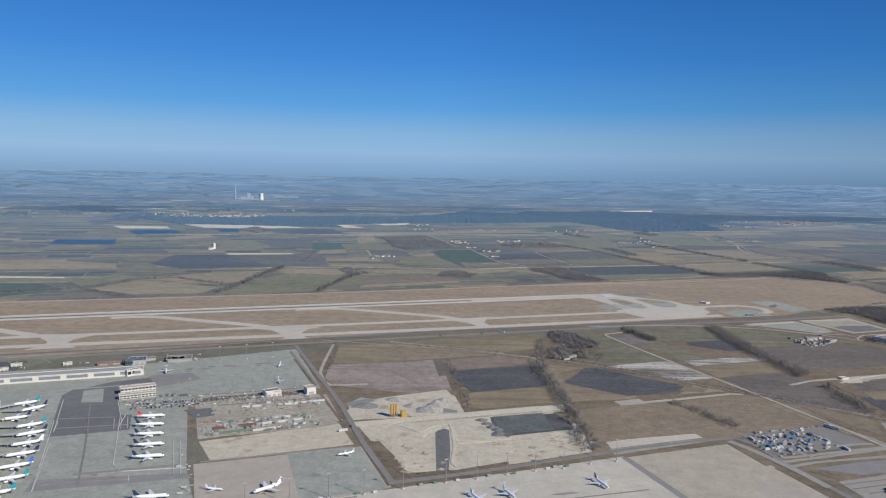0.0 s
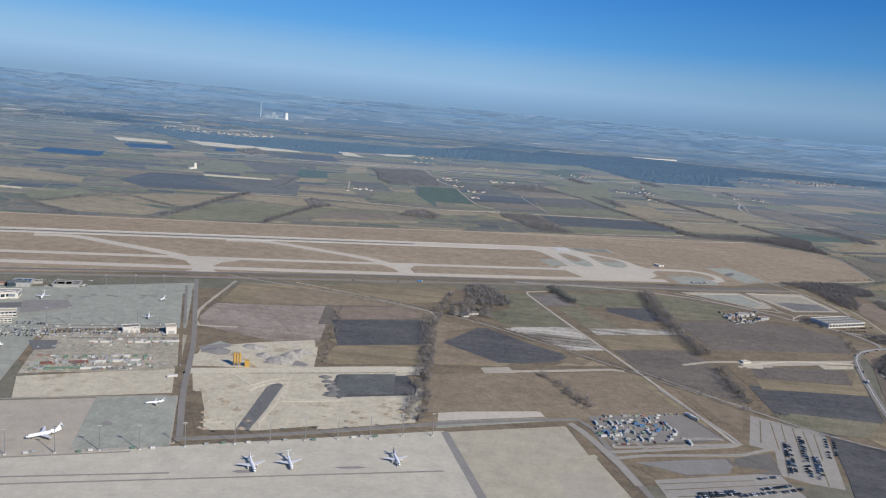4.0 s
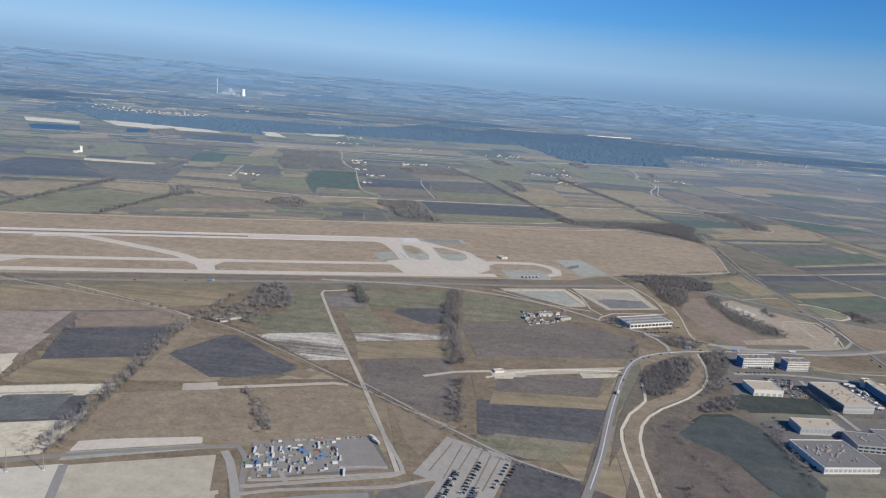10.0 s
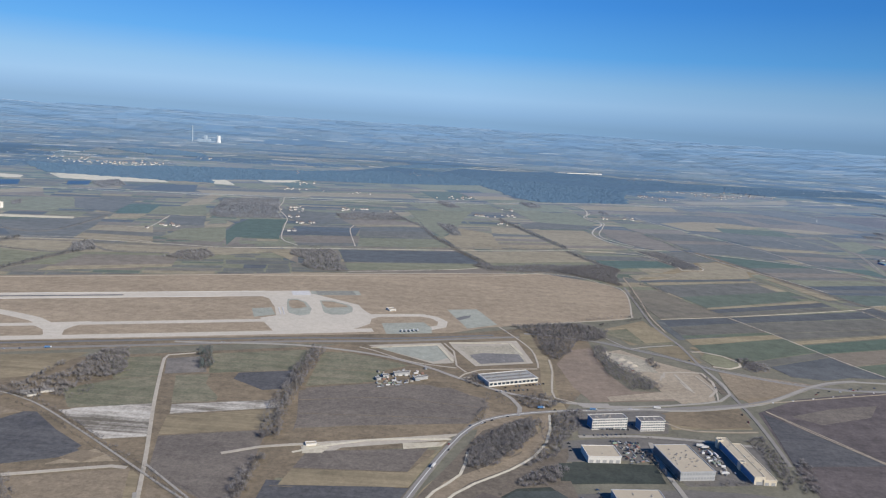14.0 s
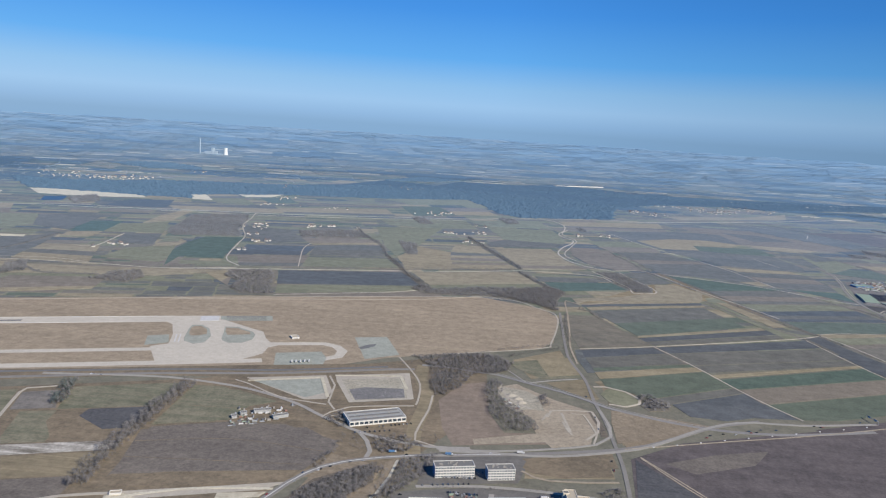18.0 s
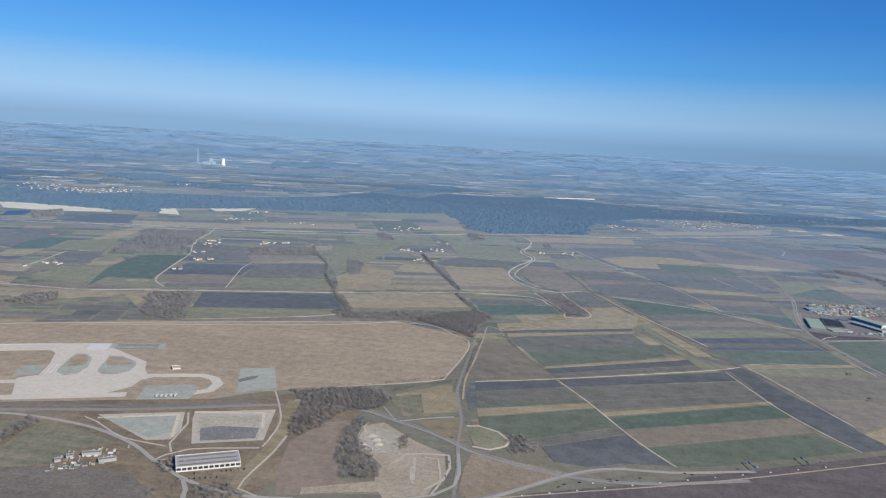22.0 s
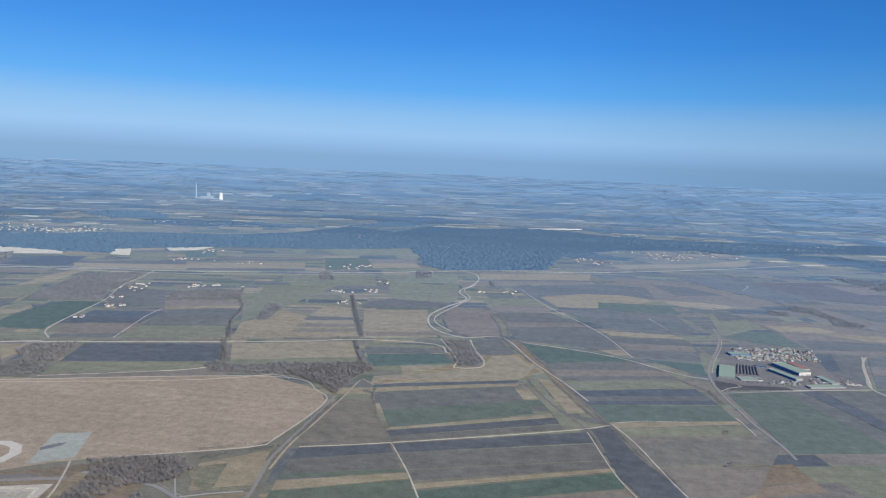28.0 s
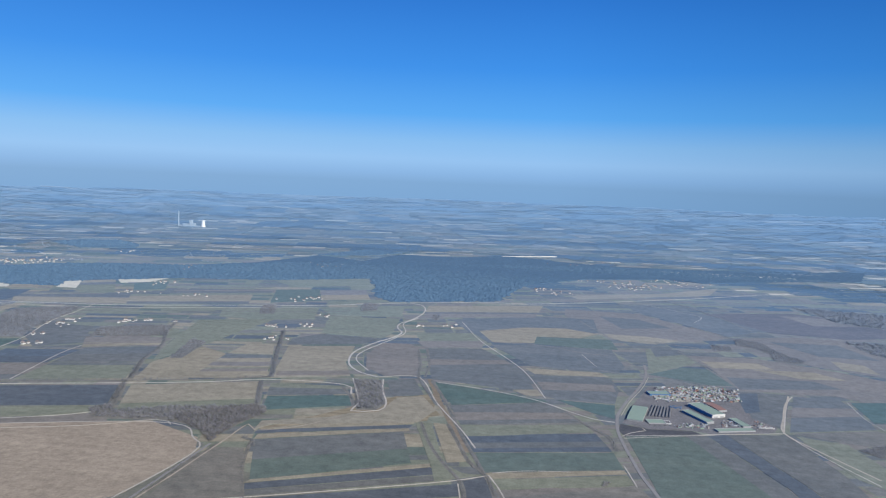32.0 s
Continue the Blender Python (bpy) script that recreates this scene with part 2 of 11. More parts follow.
# the plain beyond the airfield: tones of crop and soil; haze mixed into the colour cools and evens them from ring to
# ring
# dark and wood also carry some haze blue in their base tones
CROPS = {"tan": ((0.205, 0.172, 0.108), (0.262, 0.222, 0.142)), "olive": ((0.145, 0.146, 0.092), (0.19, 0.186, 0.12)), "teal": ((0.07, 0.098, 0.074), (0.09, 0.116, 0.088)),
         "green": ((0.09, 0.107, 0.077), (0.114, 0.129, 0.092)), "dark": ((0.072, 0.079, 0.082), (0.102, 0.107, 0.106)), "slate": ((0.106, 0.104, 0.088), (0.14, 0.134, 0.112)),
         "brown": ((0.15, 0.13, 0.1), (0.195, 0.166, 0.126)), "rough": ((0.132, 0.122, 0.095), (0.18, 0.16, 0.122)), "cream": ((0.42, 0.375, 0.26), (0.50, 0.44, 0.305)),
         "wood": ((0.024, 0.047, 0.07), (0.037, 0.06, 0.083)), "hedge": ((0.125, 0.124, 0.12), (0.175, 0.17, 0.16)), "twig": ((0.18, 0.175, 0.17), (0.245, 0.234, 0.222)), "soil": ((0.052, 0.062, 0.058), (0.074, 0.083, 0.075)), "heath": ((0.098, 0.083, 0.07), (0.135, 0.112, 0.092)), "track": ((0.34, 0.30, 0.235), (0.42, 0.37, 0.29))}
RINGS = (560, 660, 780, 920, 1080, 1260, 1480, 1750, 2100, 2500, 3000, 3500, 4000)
# blue-grey that the painted haze blends towards
HAZE_TONE = (0.21, 0.355, 0.49)
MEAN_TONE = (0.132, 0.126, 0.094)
hazed_land_made = {}


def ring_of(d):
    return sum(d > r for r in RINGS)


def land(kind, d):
    """The ground of one kind at a distance from the airport, with that distance's haze painted into its colour."""
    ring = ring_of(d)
    if (kind, ring) not in hazed_land_made:
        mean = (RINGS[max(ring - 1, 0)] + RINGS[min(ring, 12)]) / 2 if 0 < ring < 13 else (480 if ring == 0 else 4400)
        haze_mix = 1.0 - math.exp(-max(0.0, mean - 500.0) / 3000.0 * (1.0 + 0.25 * (mean / 4200.0) ** 4))
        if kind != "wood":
            haze_mix *= 1.0 - 0.1 * max(0.0, 1.0 - mean / 3800.0)
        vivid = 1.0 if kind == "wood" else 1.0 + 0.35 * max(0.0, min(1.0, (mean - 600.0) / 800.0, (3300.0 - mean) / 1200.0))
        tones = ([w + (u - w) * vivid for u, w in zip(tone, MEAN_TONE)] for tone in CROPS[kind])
        a, b = ([u + (v - u) * haze_mix for u, v in zip(tone, HAZE_TONE)] for tone in tones)
        hazed_land_made[kind, ring] = surface("%s_land" % kind, a, b, 0.012, 0.15, stripes=(15, 2.0 + mean / 300, 0.5), patchy=0.75 * (1.0 - haze_mix) + 0.1)
    return hazed_land_made[kind, ring]


# ---- builders ----
MIDDLE = (300.0, 90.0)


def rise(x, y):
    """Height of the land: flat round the airport, a shallow dip in the distance, then a rise towards the horizon, both
    shaped to fit the camera's view.
    """
    r = math.hypot(x - MIDDLE[0], y - MIDDLE[1])
    s = min(1.0, max(0.0, (r - 1900.0) / 800.0))
    return 92.0 * max(0.0, (r - 3050.0) / 1700.0) ** 1.5 - 13.0 * s * s * (3 - 2 * s)


def mesh_object(name, verts, faces, material, parent=None, smooth=False, mats=None, slots=None):
    me = bpy.data.meshes.new(name)
    me.from_pydata(verts, [], faces)
    for mm in (mats or [material]):
        me.materials.append(mm)
    if slots:
        me.polygons.foreach_set("material_index", slots)
    if smooth:
        me.polygons.foreach_set("use_smooth", [True] * len(me.polygons))
    me.update()
    ob = new(name, me)
    if parent is not None:
        ob.parent = parent
    return ob


def part(name, bm, material, parent, label=""):
    me = bpy.data.meshes.new(name)
    bm.to_mesh(me)
    bm.free()
    me.materials.append(material)
    ob = new(name, me)
    ob.parent = parent
    return tagged(ob, label)


def sheet(name, corners, z, material, label="", category="", parent=None, kind="structure", group=""):
    """A flat patch with a small thickness lying on the ground."""
    n = len(corners)
    area = sum(corners[i][0] * corners[(i + 1) % n][1] - corners[(i + 1) % n][0] * corners[i][1] for i in range(n))
    if area < 0:
        corners = corners[::-1]
    verts = [(x, y, z + rise(x, y)) for x, y in corners] + [(x, y, -0.03 + rise(x, y)) for x, y in corners]
    faces = [tuple(range(n))] + [(i, n + i, n + (i + 1) % n, (i + 1) % n) for i in range(n)]
    ob = mesh_object(name, verts, faces, material, parent)
    return tagged(ob, label, category, group, kind)


def smooth_line(points, step=8.0):
    """A Catmull-Rom line through the points, as a list of (x, y)."""
    pts = [Vector((p[0], p[1])) for p in points]
    if len(pts) == 2:
        return pts
    ext = [2 * pts[0] - pts[1]] + pts + [2 * pts[-1] - pts[-2]]
    out = []
    for i in range(1, len(ext) - 2):
        a, b, c, d = ext[i - 1:i + 3]
        k = max(1, min(24, int((c - b).length / step)))
        for j in range(k):
            t = j / k
            out.append(0.5 * (2 * b + (c - a) * t + (2 * a - 5 * b + 4 * c - d) * t * t + (3 * b - a - 3 * c + d) * t ** 3))
    out.append(pts[-1])
    return out


def ribbon(name, points, width, z, material, label="", category="", parent=None, kind="structure", curved=True, lift=None, group=""):
    """A road, path, ditch or painted line of the given width along the points. lift: heights at the points, for embankments."""
    line = smooth_line(points) if curved else [Vector((p[0], p[1])) for p in points]
    verts, faces = [], []
    for i, p in enumerate(line):
        d = line[min(i + 1, len(line) - 1)] - line[max(i - 1, 0)]
        s = Vector((-d.y, d.x)).normalized() * width / 2
        h = z + rise(p.x, p.y)
        for q, k in ((p + s, h), (p - s, h), (p + s, -0.03), (p - s, -0.03)):
            verts.append((q.x, q.y, k))
        if i:
            a, b = 4 * i - 4, 4 * i
            faces += [(a, a + 1, b + 1, b), (a, b, b + 2, a + 2), (a + 1, a + 3, b + 3, b + 1)]
    ob = mesh_object(name, verts, faces, material, parent)
    return tagged(ob, label, category, group, kind)


def tree_bits(verts, faces, slots, rng, x, y, z, tall, wide, twigs, solid=0.0):
    """Adds one bare tree: a tapered trunk, forking limbs and a ragged crown of small twig clumps."""
    k = len(verts)
    r = wide * 0.06
    for a in range(3):
        verts.append((x + r * math.cos(a * 2.1), y + r * math.sin(a * 2.1), z - 0.1))
    verts.append((x, y, z + tall * 0.6))
    faces += [(k, k + 1, k + 3), (k + 1, k + 2, k + 3), (k + 2, k, k + 3)]
    slots += [1, 1, 1]
    for i in range(twigs):
        u, v = rng.random() * 6.283, rng.random()
        rr = wide * 0.5 * math.sqrt(rng.random()) * (1.0 - 0.55 * v)
        cx, cy, cz = x + rr * math.cos(u), y + rr * math.sin(u), z + tall * (0.2 + 0.75 * v)
        if twigs <= 5:
            s, k = wide * rng.uniform(0.42, 0.6), len(verts)
            for a in range(4):
                w = u + a * 1.57 + rng.random()
                verts.append((cx + s * math.cos(w), cy + s * math.sin(w), z + tall * 0.05))
            verts.append((cx, cy, z + tall * (0.8 + 0.2 * v)))
            faces += [(k, k + 1, k + 4), (k + 1, k + 2, k + 4), (k + 2, k + 3, k + 4), (k + 3, k, k + 4)]
            slots += [0, 0, 0, 0]
            continue
        for a in range(8):
            w = u + rng.uniform(-1.6, 1.6)
            reach, up, thin = wide * rng.uniform(0.16, 0.38), wide * rng.uniform(-0.06, 0.36), wide * rng.uniform(0.009, 0.02)
            k = len(verts)
            verts += [(cx - thin * math.sin(w), cy + thin * math.cos(w), cz), (cx + thin * math.sin(w), cy - thin * math.cos(w), cz - thin), (cx + reach * math.cos(w), cy + reach * math.sin(w), cz + up)]
            faces.append((k, k + 1, k + 2))
            slots.append(0)


def inside(p, poly):
    hit = False
    for i in range(len(poly)):
        a, b = poly[i], poly[i - 1]
        if (a[1] > p[1]) != (b[1] > p[1]) and p[0] < (b[0] - a[0]) * (p[1] - a[1]) / (b[1] - a[1]) + a[0]:
            hit = not hit
    return hit


def grove(name, corners, spacing, tall, label, leaf=None, twigs=15, seed=1, category="trees"):
    """A wood or thicket that fills the polygon."""
    rng = random.Random(seed)
    xs, ys = [p[0] for p in corners], [p[1] for p in corners]
    verts, faces, slots = [], [], []
    y = min(ys)
    while y < max(ys):
        x = min(xs)
        while x < max(xs):
            px, py = x + rng.uniform(-0.6, 0.6) * spacing, y + rng.uniform(-0.6, 0.6) * spacing
            if inside((px, py), corners) and rng.random() < 0.9:
                t = tall * rng.uniform(*((0.6, 1.15) if twigs > 5 else (0.85, 1.05)))
                tree_bits(verts, faces, slots, rng, px, py, rise(px, py), t, spacing * rng.uniform(1.0, 1.5), twigs)
            x += spacing
        y += spacing
    ob = mesh_object(name, verts, faces, None, mats=[leaf or MAT_TWIG, MAT_BARK], slots=slots)
    return tagged(ob, label, category, "", "stuff")


def hedgerow(name, points, width, tall, label, gap=0.15, leaf=None, twigs=16, seed=2, category="hedgerow", spacing=1.6):
    """A row of bare trees and bushes along the points."""
    rng = random.Random(seed)
    line = smooth_line(points, 12.0)
    verts, faces, slots = [], [], []
    for a, b in zip(line, line[1:]):
        d = b - a
        s = Vector((-d.y, d.x)).normalized()
        k = max(1, int(d.length / spacing))
        for i in range(k):
            if rng.random() < gap:
                continue
            for j in range(max(1, int(width / spacing + rng.random()))):
                p = a + d * ((i + rng.random()) / k) + s * rng.uniform(-width / 2, width / 2)
                t = tall * rng.uniform(0.45, 1.15)
                tree_bits(verts, faces, slots, rng, p.x, p.y, rise(p.x, p.y), t, min(t, 2.4) * rng.uniform(0.7, 1.1), twigs)
    ob = mesh_object(name, verts, faces, None, mats=[leaf or MAT_TWIG, MAT_BARK], slots=slots)
    return tagged(ob, label, category, "", "stuff")


def box(bm, x0, y0, z0, x1, y1, z1):
    v = [bm.verts.new(p) for p in ((x0, y0, z0), (x1, y0, z0), (x1, y1, z0), (x0, y1, z0), (x0, y0, z1), (x1, y0, z1), (x1, y1, z1), (x0, y1, z1))]
    for f in ((3, 2, 1, 0), (4, 5, 6, 7), (0, 1, 5, 4), (1, 2, 6, 5), (2, 3, 7, 6), (3, 0, 4, 7)):
        bm.faces.new([v[i] for i in f])


def block(name, x0, y0, z0, x1, y1, z1, material, parent, label=""):
    bm = bmesh.new()
    box(bm, x0, y0, z0, x1, y1, z1)
    return part(name, bm, material, parent, label)


def thing(name, x, y, turn, label, category, group="", z=0.0):
    """An Empty at the base of a thing, turned by degrees."""
    e = new(name)
    e.empty_display_size = 1.0
    e.matrix_world = pose(x, y, z + rise(x, y), 0, 0, turn)
    return tagged(e, label, category, group)


# ---- ground ----
def ground_sheet():
    verts, faces = [(MIDDLE[0], MIDDLE[1], 0.0)], []
    rings = [60 * i for i in range(1, 40)] + [2400 + 120 * i for i in range(0, 20)] + [4750]
    k = 96
    for r in rings:
        for i in range(k):
            x, y = MIDDLE[0] + r * math.cos(i * 2 * math.pi / k), MIDDLE[1] + r * math.sin(i * 2 * math.pi / k)
            verts.append((x, y, rise(x, y)))
    for i in range(k):
        faces.append((0, 1 + i, 1 + (i + 1) % k))
    for j in range(len(rings) - 1):
        for i in range(k):
            a, b = 1 + j * k, 1 + (j + 1) * k
            faces.append((a + i, b + i, b + (i + 1) % k, a + (i + 1) % k))
    slots = []
    for f in faces:
        p = verts[f[1]]
        slots.append(ring_of(math.hypot(p[0] - MIDDLE[0], p[1] - MIDDLE[1])))
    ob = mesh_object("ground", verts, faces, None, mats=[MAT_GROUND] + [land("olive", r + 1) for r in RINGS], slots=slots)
    return tagged(ob, "flat brownish green farmland reaching to the hazy horizon", "ground", "", "structure")


ground_sheet()


def farmland():
    """The patchwork of fields from the airfield to the low hills at the horizon, ring by ring."""
    rng = random.Random(11)
    kinds = list(CROPS)
    rings = {}
    turn = Matrix.Rotation(radians(15), 2)
    edges = []

    def cut(x0, y0, x1, y1):
        cx, cy = (x0 + x1) / 2, (y0 + y1) / 2
        p = turn @ Vector((cx, cy))
        d = math.hypot(p.x - 300, p.y - 90)
        if d > 4800 or d < 530 or p.y < 250 or p.y < 0.25 * abs(p.x - 300) - 300:
            if max(x1 - x0, y1 - y0) < 700:
                return
        w, h = (36 + d * 0.03) * rng.uniform(0.4, 1.8), (12 + d * 0.009) * rng.uniform(0.5, 1.8)
        if x1 - x0 > w and (x1 - x0) / w > (y1 - y0) / h:
            k = x0 + (x1 - x0) * rng.uniform(0.35, 0.65)
            cut(x0, y0, k, y1)
            cut(k, y0, x1, y1)
        elif y1 - y0 > h:
            k = y0 + (y1 - y0) * rng.uniform(0.35, 0.65)
            cut(x0, y0, x1, k)
            cut(x0, k, x1, y1)
        else:
            verts, faces, slots = rings.setdefault(ring_of(d), ([], [], []))
            g = 0.4 + d * 0.0005
            q = [turn @ Vector(c) + Vector((rng.uniform(-1, 1), rng.uniform(-1, 1))) * d * 0.0015 for c in ((x0 + g, y0 + g), (x1 - g, y0 + g), (x1 - g, y1 - g), (x0 + g, y1 - g))]
            k, lift = len(verts), rng.uniform(0.008, 0.018)
            verts += [(v.x, v.y, rise(v.x, v.y) + lift + 1.2 * min(1.0, max(0.0, (d - 1700) / 400))) for v in q]
            faces.append((k, k + 1, k + 2, k + 3))
            wood = d > 1500 and noise.noise(Vector((p.x / 330, p.y / 210, 3.0))) > 0.14
            if wood:
                kind = "wood"
            elif d > 1700:
                kind = rng.choice(("tan", "olive", "olive", "green", "green", "cream", "tan", "tan", "green", "olive", "wood", "slate"))
            elif p.x > 560:
                kind = rng.choice(("brown", "brown", "slate", "slate", "rough", "olive", "dark"))
            else:
                kind = rng.choice(("olive", "olive", "slate", "slate", "green", "brown", "dark", "tan", "rough"))
            slots.append(kinds.index(kind))
            if 1600 < d < 3000 and rng.random() < 0.36:
                edges.append((q[0], q[1]) if rng.random() < 0.6 else (q[1], q[2]))

    cut(-4800, 0, 5200, 5000)
    for ring, (verts, faces, slots) in rings.items():
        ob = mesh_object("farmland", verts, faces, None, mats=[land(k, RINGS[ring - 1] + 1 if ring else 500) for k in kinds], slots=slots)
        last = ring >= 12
        tagged(ob, "hills along the horizon coloured with bluish haze" if last else "patchwork of fields and woods in the distance" if ring > 7 else "patchwork of winter fields in the river plain", "backdrop" if last else "farmland", "", "structure" if last else "stuff")
    hedges = {}
    for a, b in edges:
        mid = (a + b) / 2
        d = math.hypot(mid.x - 300, mid.y - 90)
        if d < 900:
            continue
        verts, faces, slots = hedges.setdefault(ring_of(d), ([], [], []))
        step = 1.6 + d / 800
        k = int((b - a).length / step)
        for i in range(k):
            if rng.random() < 0.25:
                continue
            p = a + (b - a) * ((i + rng.random()) / k)
            t = rng.uniform(0.8, 2.2)
            tree_bits(verts, faces, slots, rng, p.x, p.y, rise(p.x, p.y), t, max(1.6, t) * rng.uniform(0.9, 1.5), 3)
    for ring, (verts, faces, slots) in hedges.items():
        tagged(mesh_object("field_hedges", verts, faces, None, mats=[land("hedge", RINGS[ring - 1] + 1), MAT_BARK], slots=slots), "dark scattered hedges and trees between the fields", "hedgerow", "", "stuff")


farmland()

# ---- airfield ----
sheet("rough_grass", [(-142.7, 310.8), (-61.4, 362.3), (165.7, 452.5), (314.1, 536.3), (317.1, 449.4), (279.7, 367.7), (240.3, 355.5), (204.3, 230.8), (-19.2, 177.6)], 0.02025, MAT_ROUGH, "rough brown winter grass with weeds", "grass")
sheet("canal_meadow", [(209.8, 240.9), (229.5, 305.2), (253.4, 352.8), (285.5, 369.5), (273, 327.8), (248.3, 300.4), (253.2, 241), (214.1, 219.3)], 0.0205, MAT_TAN, "dry brown grass along the canal", "verge")
sheet("airfield_grass", [(-394.2, 453.1), (-96.3, 549.3), (105.8, 625.6), (307.1, 692.7), (356.3, 668.1), (367.6, 641.2), (358.5, 573.2), (347.5, 554.6), (257.2, 512.9), (215.8, 479.6), (-1.7, 401.5), (-212.9, 333.5)], 0.02075, MAT_GRASS, "dry tan grass of the airfield round the runway", "grass")
ribbon("runway", [(-714.9, 272.9), (135.4, 568)], 15, 0.021, MAT_CONCRETE, "long pale concrete runway seen from the air", "runway")
ribbon("rubber_streak", [(-525.7, 338), (-261.2, 429.7), (22.3, 527.9)], 2.6, 0.19025, MAT_ASPHALT, "dark tyre rubber streak on the runway", "marking")
ribbon("runway_edge_line", [(-717.1, 279.4), (104.8, 564.7)], 0.4, 0.1905, MAT_LINE, "white painted line along the runway edge", "marking")
ribbon("runway_edge_line", [(-712.6, 266.4), (81, 541.8)], 0.4, 0.19075, MAT_LINE, "white painted line along the runway edge", "marking")
ribbon("runway_threshold", [(123.1, 563.7), (134.5, 567.7)], 12, 0.191, MAT_LINE, "white painted runway threshold block", "marking")
ribbon("blast_pad", [(135.4, 568), (167.8, 578.2)], 13, 0.02125, MAT_OLDAPRON, "grey paved pad past the runway end", "pavement")
ribbon("chevron", [(140.8, 564.6), (165.7, 572.2)], 0.8, 0.19125, MAT_ASPHALT, "dark stripe painted on the runway pad", "marking")
ribbon("chevron", [(139.8, 567.4), (164.7, 575)], 0.8, 0.1915, MAT_ASPHALT, "dark stripe painted on the runway pad", "marking")
ribbon("chevron", [(138.9, 570.3), (163.7, 577.8)], 0.8, 0.19175, MAT_ASPHALT, "dark stripe painted on the runway pad", "marking")
ribbon("chevron", [(137.9, 573.1), (162.8, 580.7)], 0.8, 0.192, MAT_ASPHALT, "dark stripe painted on the runway pad", "marking")
ribbon("taxiway", [(-266.3, 368.8), (-28.3, 443.1), (132.8, 496.8)], 6, 0.0215, MAT_CONCRETE, "pale concrete taxiway beside the runway", "taxiway")
ribbon("taxiway", [(-242.2, 352.8), (-14.6, 421.6), (138.1, 471.9), (188.5, 489.5)], 7, 0.02175, MAT_CONCRETE, "pale concrete taxiway beside the runway", "taxiway")
ribbon("rapid_exit", [(-197.6, 439), (-176.9, 445.2), (-148.8, 437.9), (-101.7, 422.8), (-84.2, 404.9)], 7.5, 0.022, MAT_CONCRETE, "pale concrete taxiway branching off the runway", "taxiway")
ribbon("rapid_exit", [(-95, 478.2), (-71.3, 485.3), (-35.9, 476.7), (2.4, 463.6), (19.6, 448.7)], 7.5, 0.02225, MAT_CONCRETE, "pale concrete taxiway branching off the runway", "taxiway")
ribbon("rapid_exit", [(-362.3, 422.9), (-333.3, 419.2), (-263.9, 406.9), (-215.7, 387.8)], 7.5, 0.0225, MAT_CONCRETE, "pale concrete taxiway branching off the runway", "taxiway")
sheet("taxiway_link", [(-0.4, 454.4), (33.3, 467.6), (28.3, 456.2), (27, 448.6), (30.6, 439.5), (36.7, 436.9), (21.4, 431.3), (21.1, 438.8), (16.4, 446.5), (9.4, 451.4)], 0.02275, MAT_CONCRETE, "flared concrete link between two taxiways", "taxiway")
sheet("taxiway_link", [(-105.3, 416), (-68.6, 426.5), (-75.9, 416.6), (-77.5, 405.3), (-72.3, 396.3), (-63.6, 393.4), (-88.8, 384.5), (-83.6, 393.8), (-85.8, 404.2), (-94.6, 413.5)], 0.023, MAT_CONCRETE, "flared concrete link between two taxiways", "taxiway")
sheet("taxiway_link", [(-228.6, 389.4), (-183.9, 393.7), (-191.1, 380.5), (-190, 371.4), (-181.2, 363.3), (-203.4, 355.4), (-197.8, 365.6), (-201.3, 374.2), (-210, 382.8)], 0.02325, MAT_CONCRETE, "flared concrete link between two taxiways", "taxiway")
sheet("runway_entry", [(119.1, 498.4), (127, 506), (121.1, 525.2), (112, 545.3), (102.4, 553.2), (138.3, 565.7), (164.5, 549.3), (171.8, 545.1), (177.5, 532), (182.8, 524.1), (191.3, 522), (184.7, 513.5), (185.1, 501.9), (182, 495.9), (177.1, 488.6), (162.1, 479.8), (133.3, 474)], 0.0235, MAT_CONCRETE, "broad pale concrete at the runway's end", "taxiway")
ribbon("turning_loop", [(180.3, 520), (192.8, 523.6), (215, 529.8), (223.1, 526.4), (228.7, 518.1), (228.3, 507.5), (220.7, 500.3)], 6.2, 0.02375, MAT_CONCRETE, "pale concrete loop of the taxiway's end", "taxiway")
sheet("shoulder", [(130.5, 519.6), (125.2, 540.1), (124.2, 547.7), (130.1, 549.5), (137.6, 542.6), (144.4, 527.2), (145.8, 513.6), (140.6, 508.8), (133.1, 513.4)], 0.024, MAT_OLDAPRON, "grey paved shoulder round a grass island", "pavement")
sheet("grass_island", [(129.3, 530), (125.9, 541.6), (126.4, 545.7), (130.6, 547), (136.5, 541), (140.4, 530.8), (137, 526.2), (132.6, 524.9)], 0.02425, MAT_GRASS, "dry grass island between taxiways", "grass")
sheet("shoulder", [(152, 524.6), (148.5, 538.2), (144.8, 550), (153.2, 551.2), (165.6, 543.2), (169.3, 536.9), (170.6, 526.4), (167, 518.5), (159.4, 516.3), (154.4, 519.5)], 0.0245, MAT_OLDAPRON, "grey paved shoulder round a grass island", "pavement")
sheet("grass_island", [(149.4, 538.5), (146.5, 547.9), (153.6, 548.7), (164.4, 541.6), (166, 537.1), (153.1, 532.1)], 0.02475, MAT_GRASS, "dry grass island between taxiways", "grass")
sheet("shoulder", [(108.5, 517.9), (119.5, 523.5), (126, 508), (115.2, 499.4)], 0.025, MAT_OLDAPRON, "grey paved shoulder beside the taxiway", "pavement")
ribbon("hold_line", [(123.8, 524.8), (129.2, 508.9)], 0.7, 0.19225, MAT_LINE, "white painted bar on the taxiway", "marking")
